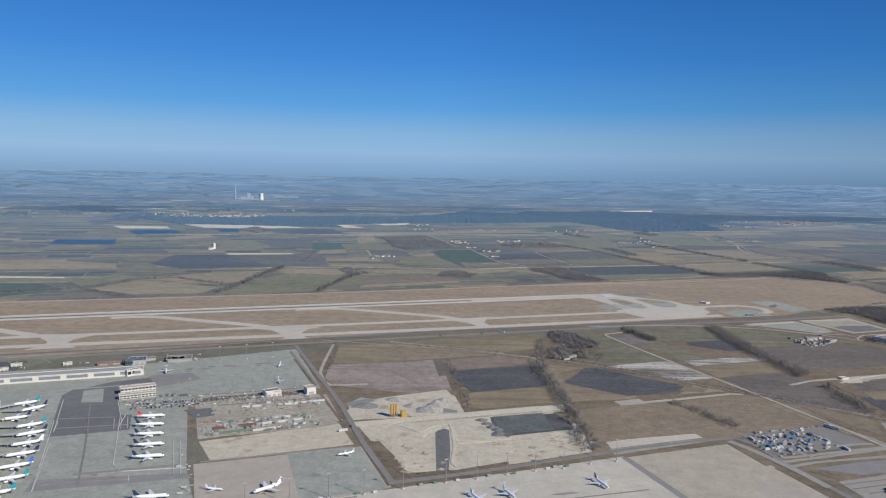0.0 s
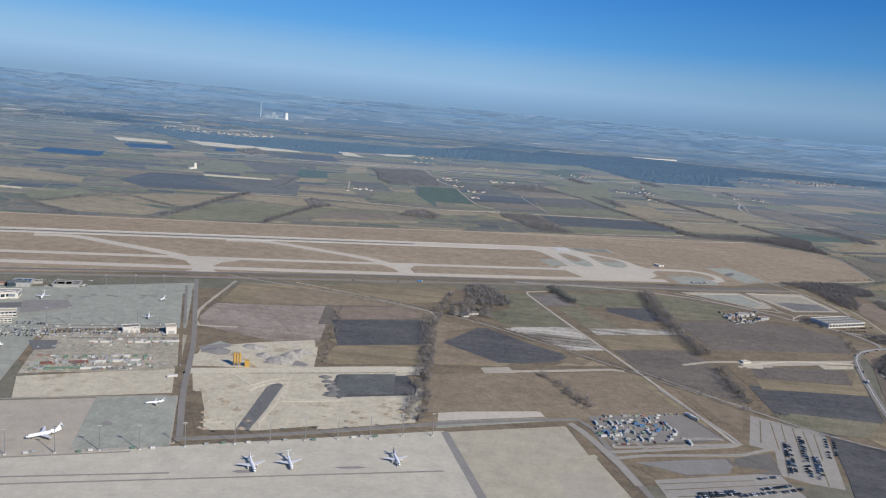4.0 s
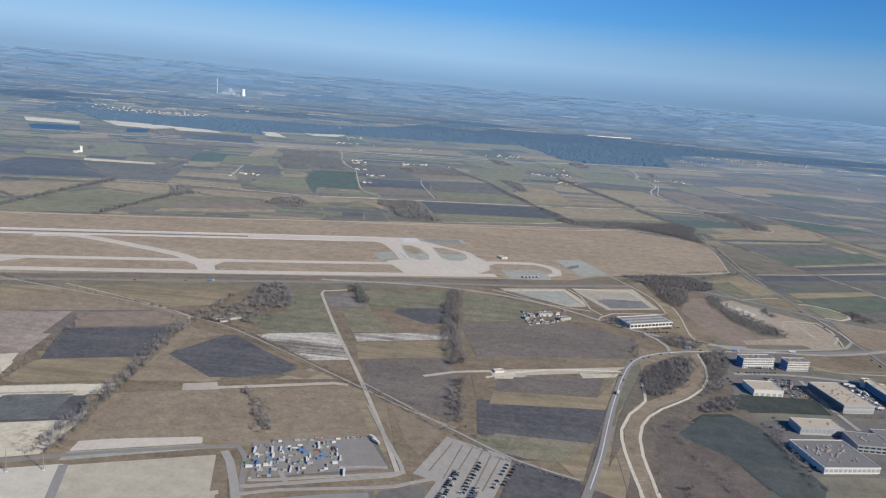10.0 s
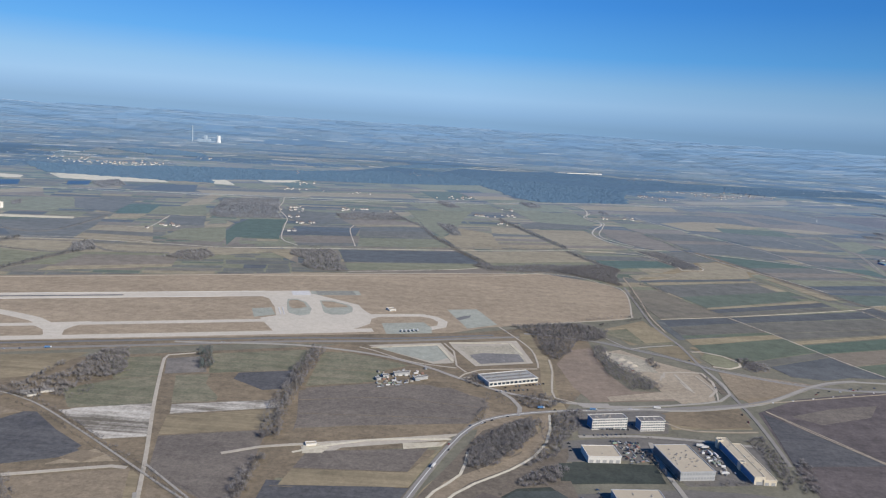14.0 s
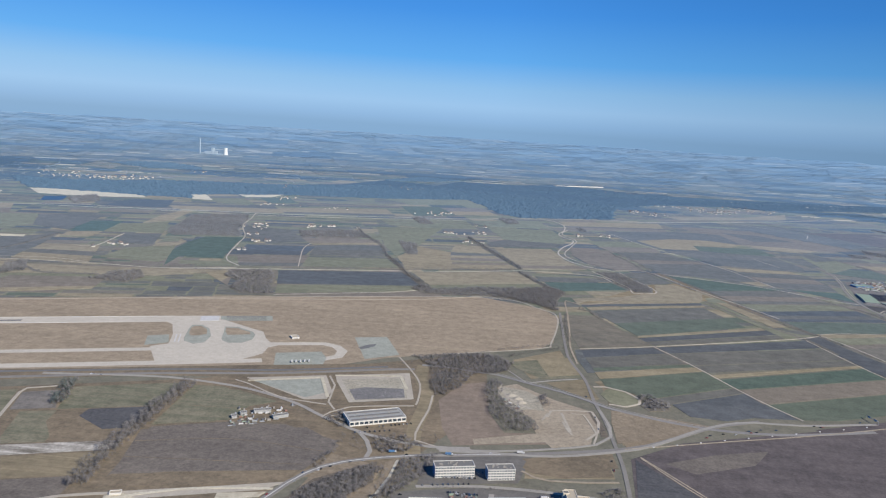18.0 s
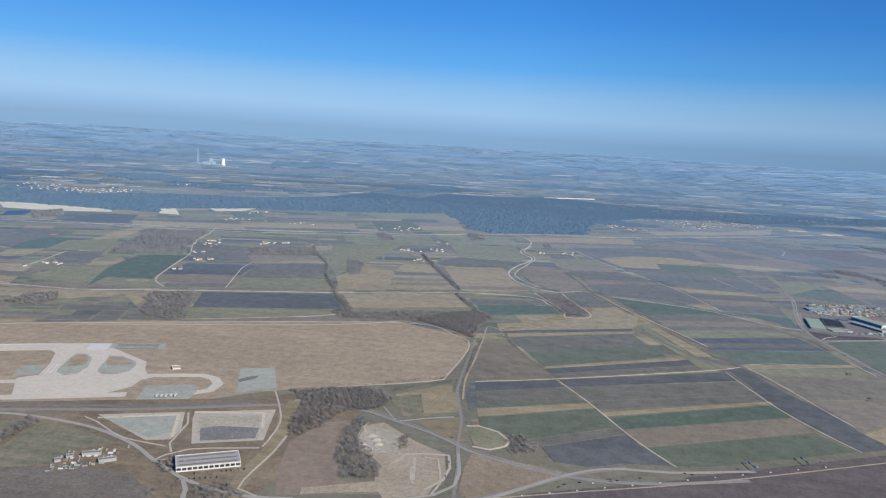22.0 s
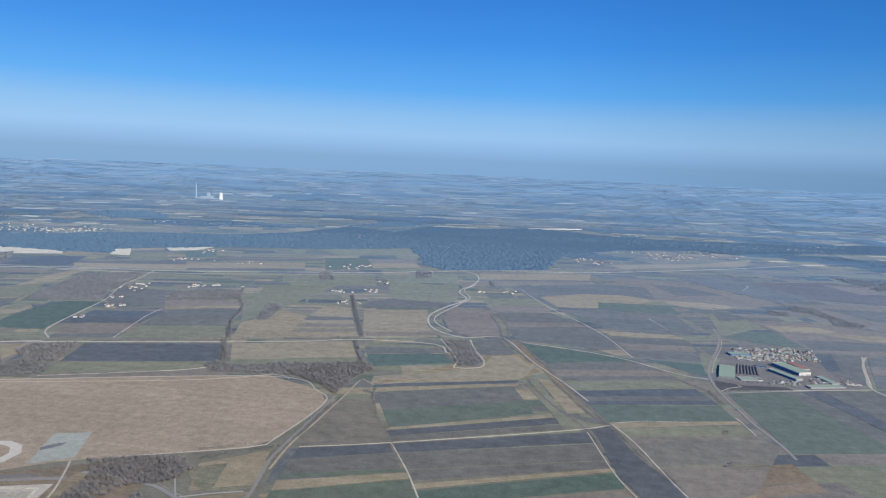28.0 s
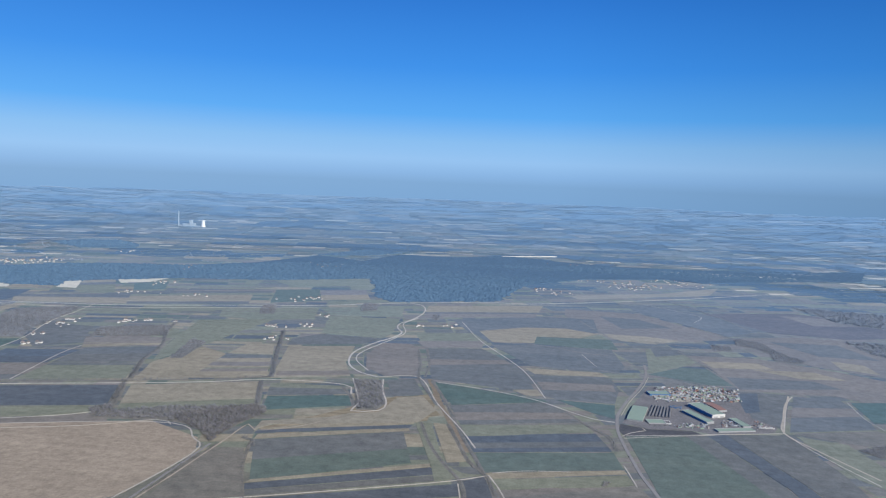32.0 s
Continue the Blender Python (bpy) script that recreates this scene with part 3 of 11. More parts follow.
ribbon("hold_line", [(126, 525.4), (131.3, 509.5)], 0.7, 0.1925, MAT_LINE, "white painted bar on the taxiway", "marking")
sheet("deicing_pad", [(191.9, 504.8), (216.9, 513.8), (222.5, 502.8), (223.1, 489.3), (197.8, 480.8)], 0.02525, MAT_OLDAPRON, "grey paved pad inside the taxiway loop", "apron")
sheet("test_pad", [(230.4, 548.5), (250.1, 555.4), (262.8, 520), (244.1, 506.6)], 0.0255, MAT_OLDAPRON, "grey paved square on the airfield grass", "pavement")
sheet("scorched_strip", [(236.5, 527.9), (240.9, 534.9), (246.2, 538.7), (245.6, 532.8), (238.9, 524.2)], 0.02575, MAT_ASPHALT, "dark strip on the paved square", "marking")
ribbon("perimeter_road", [(-391, 451), (-94.3, 546.1), (106.4, 622.5), (306.8, 690.2), (354.8, 665.4), (366.7, 640.9), (357.2, 572.8), (347.9, 556.2), (287.1, 527.4)], 1.1, 0.14025, MAT_GRAVEL, "pale gravel perimeter road round the airfield", "track")
# ---- road and railway corridor south of the airfield ----
sheet("corridor_verge", [(-212.9, 333.5), (-11.8, 417.2), (192.5, 482.2), (260, 502.3), (269.3, 491.6), (191.1, 460.1), (142.1, 452.6), (-1.2, 400.7)], 0.026, MAT_ROUGH, "brown verge along the railway and road", "verge")
ribbon("railway_bed", [(-222, 339.5), (-9.6, 413.8), (140.4, 460.9), (202.8, 475.8), (259.5, 496)], 2.6, 0.1405, MAT_ASPHALT, "dark ballasted railway bed with two tracks", "railway")
ribbon("airport_road", [(-212.1, 333), (-4.3, 405.5), (69.8, 430.2), (141.7, 454.6), (203.1, 470.7), (259.2, 491.1), (274.7, 495.6)], 3.2, 0.14075, MAT_TARMAC, "grey two-lane road beside the railway", "road")
ribbon("service_road", [(89.8, 442.1), (106, 444.6), (141.2, 450.3), (161.9, 450.6), (194, 445), (222.2, 431.9), (241.6, 416.4), (264.3, 401.7), (290.6, 394.8), (309.5, 396.7)], 2.2, 0.141, MAT_ROAD, "pale winding road past the ponds", "road")
ribbon("road_link", [(259.6, 404.1), (264.9, 395.1), (267.9, 385.2), (267, 376.1)], 2.0, 0.14125, MAT_ROAD, "short pale road link", "road")
ribbon("track", [(245.6, 419.9), (239.9, 417.3), (249.9, 431.5), (280.4, 440.1)], 1.0, 0.1415, MAT_GRAVEL, "pale gravel track beside a hall", "track")
ribbon("track", [(238.6, 432.3), (214.5, 437.3), (194, 451.4), (185.5, 455.7)], 1.0, 0.14175, MAT_GRAVEL, "pale gravel track round a basin", "track")
ribbon("track", [(231.1, 473.2), (236.8, 459.6), (238.8, 435.9), (243.8, 426.7)], 1.0, 0.142, MAT_GRAVEL, "pale gravel track between two basins", "track")
sheet("basin_rim", [(189.5, 460.1), (229.1, 473.6), (237, 451.7), (237.1, 439.8), (226.6, 436.5)], 0.02625, MAT_GRAVEL, "pale gravel rim of a seepage basin", "basin")
sheet("basin_floor", [(194.7, 456.4), (229, 468.4), (234.6, 448.1), (226.3, 439.4)], 0.0265, MAT_OLDAPRON, "grey gravel floor of a seepage basin", "basin")
sheet("basin_rim", [(233.9, 474.8), (272.7, 488.3), (279.3, 449.1), (248.5, 437.5), (236.4, 466.1)], 0.02675, MAT_GRAVEL, "pale gravel rim of a seepage basin", "basin")
sheet("basin_floor", [(238.5, 469.1), (270.9, 479.9), (276, 449.8), (250, 439.9)], 0.027, MAT_CHALKB, "grey gravel floor of a seepage basin", "basin")
sheet("basin_sludge", [(245.2, 455.3), (252.5, 460.3), (272.4, 462.8), (274.7, 450.3), (250.8, 441.6)], 0.02725, MAT_WORKS, "dark wet sludge on the basin floor", "basin")
ribbon("track", [(263.6, 514.9), (271.4, 497.2), (280, 472.8), (281.6, 447.5), (281.2, 441.6)], 1.0, 0.14225, MAT_GRAVEL, "pale gravel track along the canal", "track")
ribbon("track", [(294.6, 395.6), (285.3, 400.1), (285.6, 417), (288, 437), (288.3, 456.5)], 1.0, 0.1425, MAT_GRAVEL, "pale gravel track along the canal", "track")
ribbon("canal_bank", [(287.9, 367.9), (284.8, 394), (283.8, 413.6), (285.8, 454.4), (279.8, 481.3), (279, 504)], 7, 0.0275, MAT_TAN, "dry grassy bank of a small canal", "verge")
# ---- land between the aprons and the airfield ----
sheet("field", [(-52.2, 378.6), (-5.4, 388.1), (45.3, 359), (46.4, 344.8), (10, 337.8), (3.5, 355.5), (-49.5, 340.3)], 0.02775, MAT_TAN, "dry tan grass field in late winter", "field")
sheet("bare_ground", [(-50.7, 339.2), (0.2, 351.9), (5.6, 300.9), (-9.5, 295.1), (-44.4, 305.7), (-49.9, 317.7)], 0.028, MAT_HEATH, "pinkish brown bare ground with pale weeds", "field")
sheet("rough_grass", [(-44.3, 304.9), (-9.4, 294.3), (5.6, 300.1), (-9.4, 293.5), (-39.4, 286.9)], 0.02825, MAT_ROUGH, "rough brown winter grass with weeds", "field")
sheet("ploughed_field", [(9.9, 333.7), (46.1, 342.7), (47.5, 311.5), (14.6, 302.4)], 0.0285, MAT_DARKN, "dark grey-brown freshly ploughed field", "field")
sheet("field", [(14.5, 301.5), (47.4, 310.6), (47.8, 289.7), (15.1, 278.8)], 0.02875, MAT_TAN, "dry tan grass field in late winter", "field")
sheet("sand_area", [(-35.1, 281.2), (-17.3, 292.2), (3.2, 302.4), (8.1, 285.6), (9.2, 275.7), (-6.4, 268), (-31.3, 261.3)], 0.029, MAT_SAND, "pale sandy earth of a building site", "field")
sheet("gravel_heap_area", [(-35.8, 279.8), (-30.8, 289.7), (-19, 283.8), (-27.3, 277.5)], 0.02925, MAT_OLDAPRON, "grey gravel storage on the building site", "ground")
sheet("gravel_heap_area", [(-16.4, 276.8), (5.4, 283.2), (7, 275.5), (-10.5, 267.7)], 0.0295, MAT_OLDAPRON, "grey gravel storage on the building site", "ground")
sheet("sand_area", [(-30.2, 258.9), (-11.4, 263.8), (5.2, 269.4), (47.7, 284.5), (48.4, 275.4), (51.3, 256.5), (50.6, 234.7), (9.7, 216.8), (-11.4, 212.3), (-22.3, 238.4)], 0.02975, MAT_SAND, "pale sandy earth of a building site", "field")
ribbon("site_road", [(-30.1, 256.5), (-11.3, 262.5), (5.2, 268), (49.5, 282.5)], 5, 0.14275, MAT_SANDL, "pale broad gravel site road", "track")
ribbon("site_road", [(-5.7, 244.7), (-2.9, 252.2), (5, 255.6), (6.8, 242.7), (14.4, 242), (26.2, 245.9)], 1.6, 0.143, MAT_SANDL, "pale wheel track on the sand", "track")
sheet("ploughed_field", [(19.4, 267.6), (48.3, 274.7), (48.5, 256.4), (32.5, 250.8), (22.4, 247.4), (19.5, 256.4)], 0.03, MAT_DARKN, "dark grey-brown freshly ploughed field", "field")
sheet("earth_bank", [(-0.9, 250), (1.6, 255.4), (4, 252.6), (4.2, 232.2), (3.5, 216.4), (-0.2, 215.4)], 0.03025, MAT_ASPHALT, "dark earth bank across the sandy site", "ground")
sheet("earth_edge", [(-13.8, 210.9), (-19.8, 230.9), (-12.4, 215.2), (-0.5, 213.7), (15, 219.6), (50.3, 233.2), (50.2, 230.7), (14.7, 215.3), (-8.7, 209.1)], 0.0305, MAT_ROUGH, "dark weedy edge of the building site", "ground")
ribbon("site_boundary_track", [(-55.5, 380.9), (-53.1, 325), (-45.6, 305.6), (-39.7, 306), (-30.4, 308.4)], 1.4, 0.14325, MAT_GRAVEL, "narrow pale gravel path", "track")
ribbon("ditch", [(-26.6, 390.2), (6.5, 378.7), (45.6, 361.3), (48.5, 345)], 1.0, 0.1435, MAT_GRAVEL, "narrow pale footpath along a ditch", "track")
ribbon("apron_road", [(-74.4, 376.6), (-54.8, 324.8), (-38.8, 282.5), (-25.4, 240.8), (-13.3, 208.1)], 2.0, 0.14375, MAT_TARMAC, "pale asphalt airport road", "road")
ribbon("apron_road", [(-14.1, 206.5), (6.3, 213.9), (29, 223.1), (60.3, 236.5), (91.2, 247.3), (103, 250.8), (107.4, 244.5), (110.9, 227.5), (117.7, 201.5)], 2.0, 0.144, MAT_TARMAC, "pale asphalt airport road", "road")
ribbon("verge_strip", [(-11, 208.4), (-44, 287.8), (-71.1, 358.9)], 2.0, 0.03075, MAT_ROUGH, "dark weedy strip beside the road", "verge")
hedgerow("hedge", [(4, 355.6), (6.5, 334.5), (9.1, 298.7), (12.2, 277.2)], 3.5, 1.4, "brown unkempt hedge between two fields", seed=1, gap=0.25)
hedgerow("hedge", [(-53.3, 382.4), (-51.9, 356.6), (-50.6, 330)], 3, 1.6, "brown unkempt hedge between two fields", seed=2)
hedgerow("hedge", [(46.8, 348), (47.9, 314.1), (49.7, 286.1), (49.3, 256.4), (50, 233.7)], 6, 2.4, "belt of bare bushes and small trees", seed=3)
hedgerow("hedge", [(52.7, 238), (51.4, 262.5), (50.3, 291.5), (49.2, 345.2), (54.4, 400)], 4, 2.2, "belt of bare bushes and small trees", seed=4)
hedgerow("hedge", [(1.6, 253.6), (1.8, 232.1), (1.7, 216.3)], 2.5, 0.9, "low dark weeds on an earth bank", seed=5)
sheet("pasture", [(69.5, 410.1), (92.5, 418.3), (102.3, 391.1), (85, 383.5)], 0.031, MAT_OLIVE, "dull olive green winter pasture", "field")
sheet("pasture", [(70, 368.4), (85.3, 382.8), (102.1, 390.3), (113.6, 358.7), (82.7, 349.6)], 0.03125, MAT_OLIVE, "dull olive green winter pasture", "field")
sheet("field", [(96.4, 415.6), (110.8, 422.4), (121.5, 401), (103.7, 394.8)], 0.0315, MAT_BROWN, "bare brown soil field with drill rows", "field")
sheet("pasture", [(114.3, 427.2), (162.5, 445.7), (162.5, 413.4), (122.8, 399.7)], 0.03175, MAT_OLIVE, "dull olive green winter pasture", "field")
sheet("pasture", [(109.5, 393.8), (123.7, 398.3), (126.2, 386.1), (136.4, 372.3), (137.4, 367), (120.3, 361.6)], 0.032, MAT_OLIVE, "dull olive green winter pasture", "field")
sheet("ploughed_field", [(136, 403.1), (162.6, 412.5), (163.1, 387.5), (152.7, 383.5), (136, 394.8)], 0.03225, MAT_DARKN, "dark grey-brown freshly ploughed field", "field")
sheet("bare_ground", [(80.6, 346.5), (113.8, 358.1), (124, 328.8), (108.9, 324)], 0.0325, MAT_CHALK, "patchy pale bare earth with brown weeds", "field")
sheet("bare_ground", [(120.8, 360.4), (165, 374.8), (164.9, 365.3), (124, 350.8)], 0.03275, MAT_CHALK, "patchy pale bare earth with brown weeds", "field")
sheet("field", [(123.7, 348.9), (164.9, 364), (166.2, 343.4), (127.5, 331.1)], 0.033, MAT_TAN, "dry tan grass field in late winter", "field")
sheet("field", [(127.9, 330.1), (166.3, 342.8), (167, 328.8), (171.9, 284.4), (167, 282.1), (135.7, 303.2)], 0.03325, MAT_FALLOW, "grey-brown fallow field, flat and bare", "field")
sheet("ploughed_field", [(55.2, 319.4), (71, 342.5), (105.3, 317.5), (103.3, 308.3), (82.4, 298.1)], 0.0335, MAT_DARKN, "dark grey-brown freshly ploughed field", "field")
sheet("stubble_field", [(100.2, 302.1), (111.1, 316.2), (123.2, 308.5)], 0.03375, MAT_STUBBLE, "straw coloured stubble field strip", "field")
sheet("field", [(43.4, 274.5), (95.9, 291.3), (131, 302.3), (134.1, 299.4), (149, 256.6), (61.2, 242.2)], 0.034, MAT_TAN, "dry tan grass field in late winter", "field")
sheet("stubble_field", [(139.3, 294.1), (150.7, 287.4), (168.6, 275.9), (170.9, 260.2), (152.1, 257.1)], 0.03425, MAT_STUBBLED, "ochre brown stubble field corner", "field")
sheet("pasture", [(168.4, 443.2), (183.4, 444.4), (205.5, 430), (200.2, 404.5), (170.2, 392.3)], 0.0345, MAT_OLIVE, "dull olive green winter pasture", "field")
sheet("field", [(171, 390.2), (200.4, 402.1), (226.1, 405.2), (239.5, 398.4), (252.9, 392.6), (248.7, 375.7), (214.4, 359.8), (175.9, 343.7)], 0.03475, MAT_FALLOW, "grey-brown fallow field, flat and bare", "field")
sheet("pasture", [(178, 322.4), (235.4, 340.2), (227.1, 307.2), (179.2, 302.5)], 0.035, MAT_OLIVE, "dull olive green winter pasture", "field")
sheet("ploughed_field", [(178.7, 300.7), (226.3, 304.9), (215.2, 264.4), (175.6, 258)], 0.03525, MAT_DARKN, "dark grey-brown freshly ploughed field", "field")
sheet("rough_grass", [(175.5, 342.5), (214.5, 358.6), (247.4, 373.4), (240.3, 351.2), (170.4, 328.4)], 0.0355, MAT_ROUGH, "rough brown winter grass with weeds", "field")
sheet("field", [(-41.2, 380.7), (0.8, 397.6), (56.9, 416.1), (50.7, 381.1), (29.1, 369.3), (-36.2, 374.4)], 0.03575, MAT_TAN, "dry tan grass field in late winter", "field")
sheet("field", [(-21.8, 356.4), (21.2, 365.8), (39.2, 360.8), (43.2, 338.6), (-5.1, 321.6)], 0.036, MAT_FALLOW, "grey-brown fallow field, flat and bare", "field")
sheet("field", [(8.2, 305.7), (53.3, 319), (81.7, 297.5), (78.7, 294.3), (26.9, 283.3)], 0.03625, MAT_TAN, "dry tan grass field in late winter", "field")
ribbon("farm_road", [(106.8, 426.7), (95.3, 420.8), (95.3, 415.2), (112.1, 364.3), (131.7, 310), (145, 270.1), (153, 243.9)], 1.5, 0.14425, MAT_GRAVEL, "pale straight gravel farm road", "track")
ribbon("hedge_path", [(-62.8, 390.7), (17, 372.4), (37.3, 364), (65.3, 353.3), (100.5, 328.1), (128.5, 306.3), (152.4, 287.7), (169, 277.8)], 0.9, 0.1445, MAT_ROAD, "narrow path between two hedges", "track")
ribbon("hedge_path", [(133, 307.5), (165.2, 278.8), (188.6, 260.1), (207.8, 251.6)], 0.9, 0.14475, MAT_ROAD, "narrow path between two hedges", "track")
hedgerow("path_hedge", [(-65.4, 393.7), (15.7, 374.4), (35.8, 366.5), (63.7, 356.3), (99.2, 331.1), (127.5, 308.9)], 2.4, 1.5, "brown low hedge along a path", seed=6, gap=0.05)
hedgerow("path_hedge", [(133.7, 304.4), (165.1, 275.2), (188.2, 257), (206.4, 249.3)], 2.4, 1.4, "brown low hedge along a path", seed=7, gap=0.08)
sheet("bunker_pad", [(70.5, 290.7), (81.5, 294.8), (83.9, 289.2), (80.2, 287.5), (72.2, 285.1)], 0.0365, MAT_GRAVEL, "pale concrete strip with a loading pad", "pavement")
ribbon("farm_road", [(82.4, 290), (99.2, 295.7), (122.5, 304.2), (128, 303.9)], 2, 0.145, MAT_GRAVEL, "pale straight gravel farm road", "track")
sheet("silage_pad", [(57.2, 244), (86.1, 255.1), (90.5, 255.4), (92.2, 250.2), (57.6, 237.9)], 0.03675, MAT_CONCRETE, "long pale concrete storage strip", "pavement")
sheet("storage_strip", [(57.1, 237.4), (92.9, 249.5), (93.4, 247), (57.4, 232.4)], 0.037, MAT_OLDAPRON, "long grey asphalt storage strip", "pavement")
ribbon("concrete_lane", [(155.2, 319.8), (167.3, 327.3), (184.9, 333), (197.6, 337.2), (219.6, 344), (240.8, 351.2)], 1.8, 0.14525, MAT_GRAVEL, "pale concrete farm lane", "track")
sheet("concrete_lane_pad", [(181.9, 330.8), (240.3, 351.2), (235.1, 345), (197.1, 331.8), (194.3, 327.7), (186.1, 325), (183.2, 326.9)], 0.03725, MAT_GRAVEL, "pale broad concrete storage lane", "pavement")
hedgerow("tree_row", [(165.5, 446.5), (164.4, 416.5), (164.7, 381.9), (165.1, 360.1), (168.3, 334.3)], 8.5, 3.0, "row of tall bare trees on a field edge", seed=8, gap=0.05)
hedgerow("tree_row", [(169.1, 319.1), (169.5, 298.9), (169.4, 283.2)], 5, 2.6, "row of tall bare trees on a field edge", seed=9)
hedgerow("tree_row", [(109.4, 432.8), (119.3, 404.7)], 7, 2.8, "short dense row of dark trees", seed=10, leaf=MAT_PINE)
grove("thicket", [(63.3, 392.6), (62.5, 416.7), (74.1, 424.2), (86.8, 390.8), (75.8, 378.1), (75, 358.4), (56.9, 354.1), (47.8, 367.3), (56.8, 379)], 3.0, 1.8, "open thicket of bare trees round a farm", seed=3, twigs=12)
hedgerow("bush_row", [(93, 290.3), (99.9, 282), (105.9, 268.5), (108.8, 259.1)], 5, 2.0, "loose row of bare bushes in a field", seed=11, gap=0.3)
hedgerow("hedge", [(44.2, 329.8), (43.9, 352.9), (49.6, 359.8)], 3, 1.6, "brown bushes on a field edge", seed=12)
# ---- aprons, yards and car parks ----
sheet("terminal_apron", [(-314.1, 272.6), (-211.1, 309.2), (-134.5, 334.5), (-72.4, 369.2), (-48.8, 300.4), (-96.4, 283), (-94.7, 273.1), (-74.9, 214.2), (-63.7, 188.1), (-182.1, 155.1)], 0.0375, MAT_OLDAPRON, "grey concrete terminal apron with stands", "apron")
sheet("asphalt_field", [(-129.1, 238.1), (-147.7, 284), (-147.1, 291.8), (-131.5, 297.8), (-115.4, 261.8), (-111.5, 262.7), (-105.6, 246.7)], 0.03775, MAT_ASPHALT, "dark asphalt taxi area of the apron", "apron")
sheet("asphalt_field", [(-143.1, 295.3), (-136.6, 304.2), (-106.4, 321.8), (-102.5, 313.7), (-131.1, 299.5)], 0.038, MAT_ASPHALT, "dark asphalt taxi area of the apron", "apron")
sheet("concrete_square", [(-136.1, 275.3), (-142.4, 290.6), (-135.9, 294.2), (-128.3, 276.5)], 0.03825, MAT_OLDAPRON, "pale concrete square in the asphalt", "apron")
sheet("asphalt_strip", [(-113.1, 195.7), (-114.8, 204), (-73.7, 210.9), (-71, 207.7), (-98.5, 200.1)], 0.0385, MAT_ASPHALTB, "darker grey strip across the apron", "apron")
ribbon("taxi_line", [(-135.3, 254.3), (-111.1, 195.8)], 0.22, 0.19275, MAT_LINE, "thin pale taxi guide line", "marking", curved=False)
ribbon("taxi_line", [(-144.3, 278.3), (-129.6, 243)], 0.22, 0.193, MAT_LINE, "thin pale taxi guide line", "marking", curved=False)
ribbon("taxi_line", [(-126.8, 285.4), (-115.2, 261.8), (-97.3, 215.2), (-93, 211.2), (-75.2, 215)], 0.22, 0.19325, MAT_LINE, "thin pale taxi guide line", "marking", curved=False)
ribbon("taxi_line", [(-113.4, 261.9), (-109.8, 247)], 0.22, 0.1935, MAT_LINE, "thin pale taxi guide line", "marking", curved=False)
sheet("north_apron", [(-122.2, 329.4), (-71.4, 364.4), (-51.2, 303.5), (-71, 297.2), (-102.2, 287.1), (-109.4, 294.5)], 0.03875, MAT_OLDAPRON, "grey concrete apron for small jets", "apron")
sheet("yard_ground", [(-93.4, 277.4), (-75.4, 287.4), (-45.2, 292.6), (-34.9, 260.5), (-79.6, 238.8)], 0.039, MAT_CHALKB, "dusty ground of a container yard", "yard")
sheet("sand_area", [(-78.6, 236.8), (-35.3, 257.4), (-27.6, 237), (-69.8, 220.7)], 0.03925, MAT_SAND, "pale bare sand beside the container yard", "ground")
sheet("business_apron", [(-74, 217.7), (-33.6, 232.1), (-24.9, 235.6), (-13, 204.2), (-38.7, 179.6), (-60.5, 178.7)], 0.0395, MAT_APRONB, "pinkish grey concrete apron for business jets", "apron")
sheet("business_apron", [(-47.8, 228.4), (-25.2, 235.1), (-13.9, 202.6), (-37.3, 194.5)], 0.03975, MAT_OLDAPRON, "grey concrete apron for business jets", "apron")
sheet("grass_verge", [(-24.7, 234.6), (-21.7, 241), (-12, 209), (-14, 204.1)], 0.04, MAT_ROUGH, "dark weedy strip beside the road", "verge")
sheet("main_apron", [(-103.9, 166.2), (-50.5, 186.3), (-13.6, 202.4), (59.8, 231), (75.6, 182), (-79.7, 143.6)], 0.04025, MAT_APRON, "broad pale concrete apron with parked airliners", "apron")
sheet("main_apron_south", [(-79.6, 143.4), (75.6, 181.7), (87.8, 142.3), (-62.9, 110.7)], 0.0405, MAT_APRON, "broad pale concrete apron without aircraft", "apron")
sheet("drain_strip", [(58.9, 230), (61.1, 231), (75.7, 189.7), (72.1, 188.9)], 0.04075, MAT_ASPHALTB, "dark drain strip between two aprons", "pavement")
sheet("bare_pad", [(61.3, 230.6), (98.3, 244.3), (105.1, 230.6), (115.9, 190.4), (76.9, 182.2)], 0.041, MAT_PADTAN, "empty pale sandy concrete pad", "apron")
sheet("damp_patch", [(92.6, 211.8), (103.3, 215.2), (109, 202.5), (94.5, 193.7)], 0.04125, MAT_APRONB, "grey patch on the pale pad", "apron")
sheet("container_yard", [(106.3, 252.2), (142.8, 266.1), (150.3, 247), (111.9, 231.5)], 0.0415, MAT_YARD, "pinkish grey asphalt yard with stored containers", "yard")
ribbon("yard_road", [(100.1, 246.9), (103.5, 241.6), (108.1, 230.9), (112.2, 219.8), (115.1, 209.6)], 2.48, 0.1455, MAT_ROAD, "pale asphalt access road of the yard", "road")
ribbon("yard_road", [(110.5, 229), (120.3, 232.1), (132.8, 236.6), (150.8, 242.7), (153.5, 244.7)], 1.61, 0.14575, MAT_ROAD, "pale asphalt access road of the yard", "road")
ribbon("yard_road", [(111.4, 225.2), (120.8, 229.1), (152.7, 237.2), (162.8, 243.4)], 1.49, 0.146, MAT_ROAD, "pale asphalt access road of the yard", "road")
ribbon("yard_road", [(119, 239.4), (122, 233.5)], 1.49, 0.14625, MAT_ROAD, "pale asphalt access road of the yard", "road")
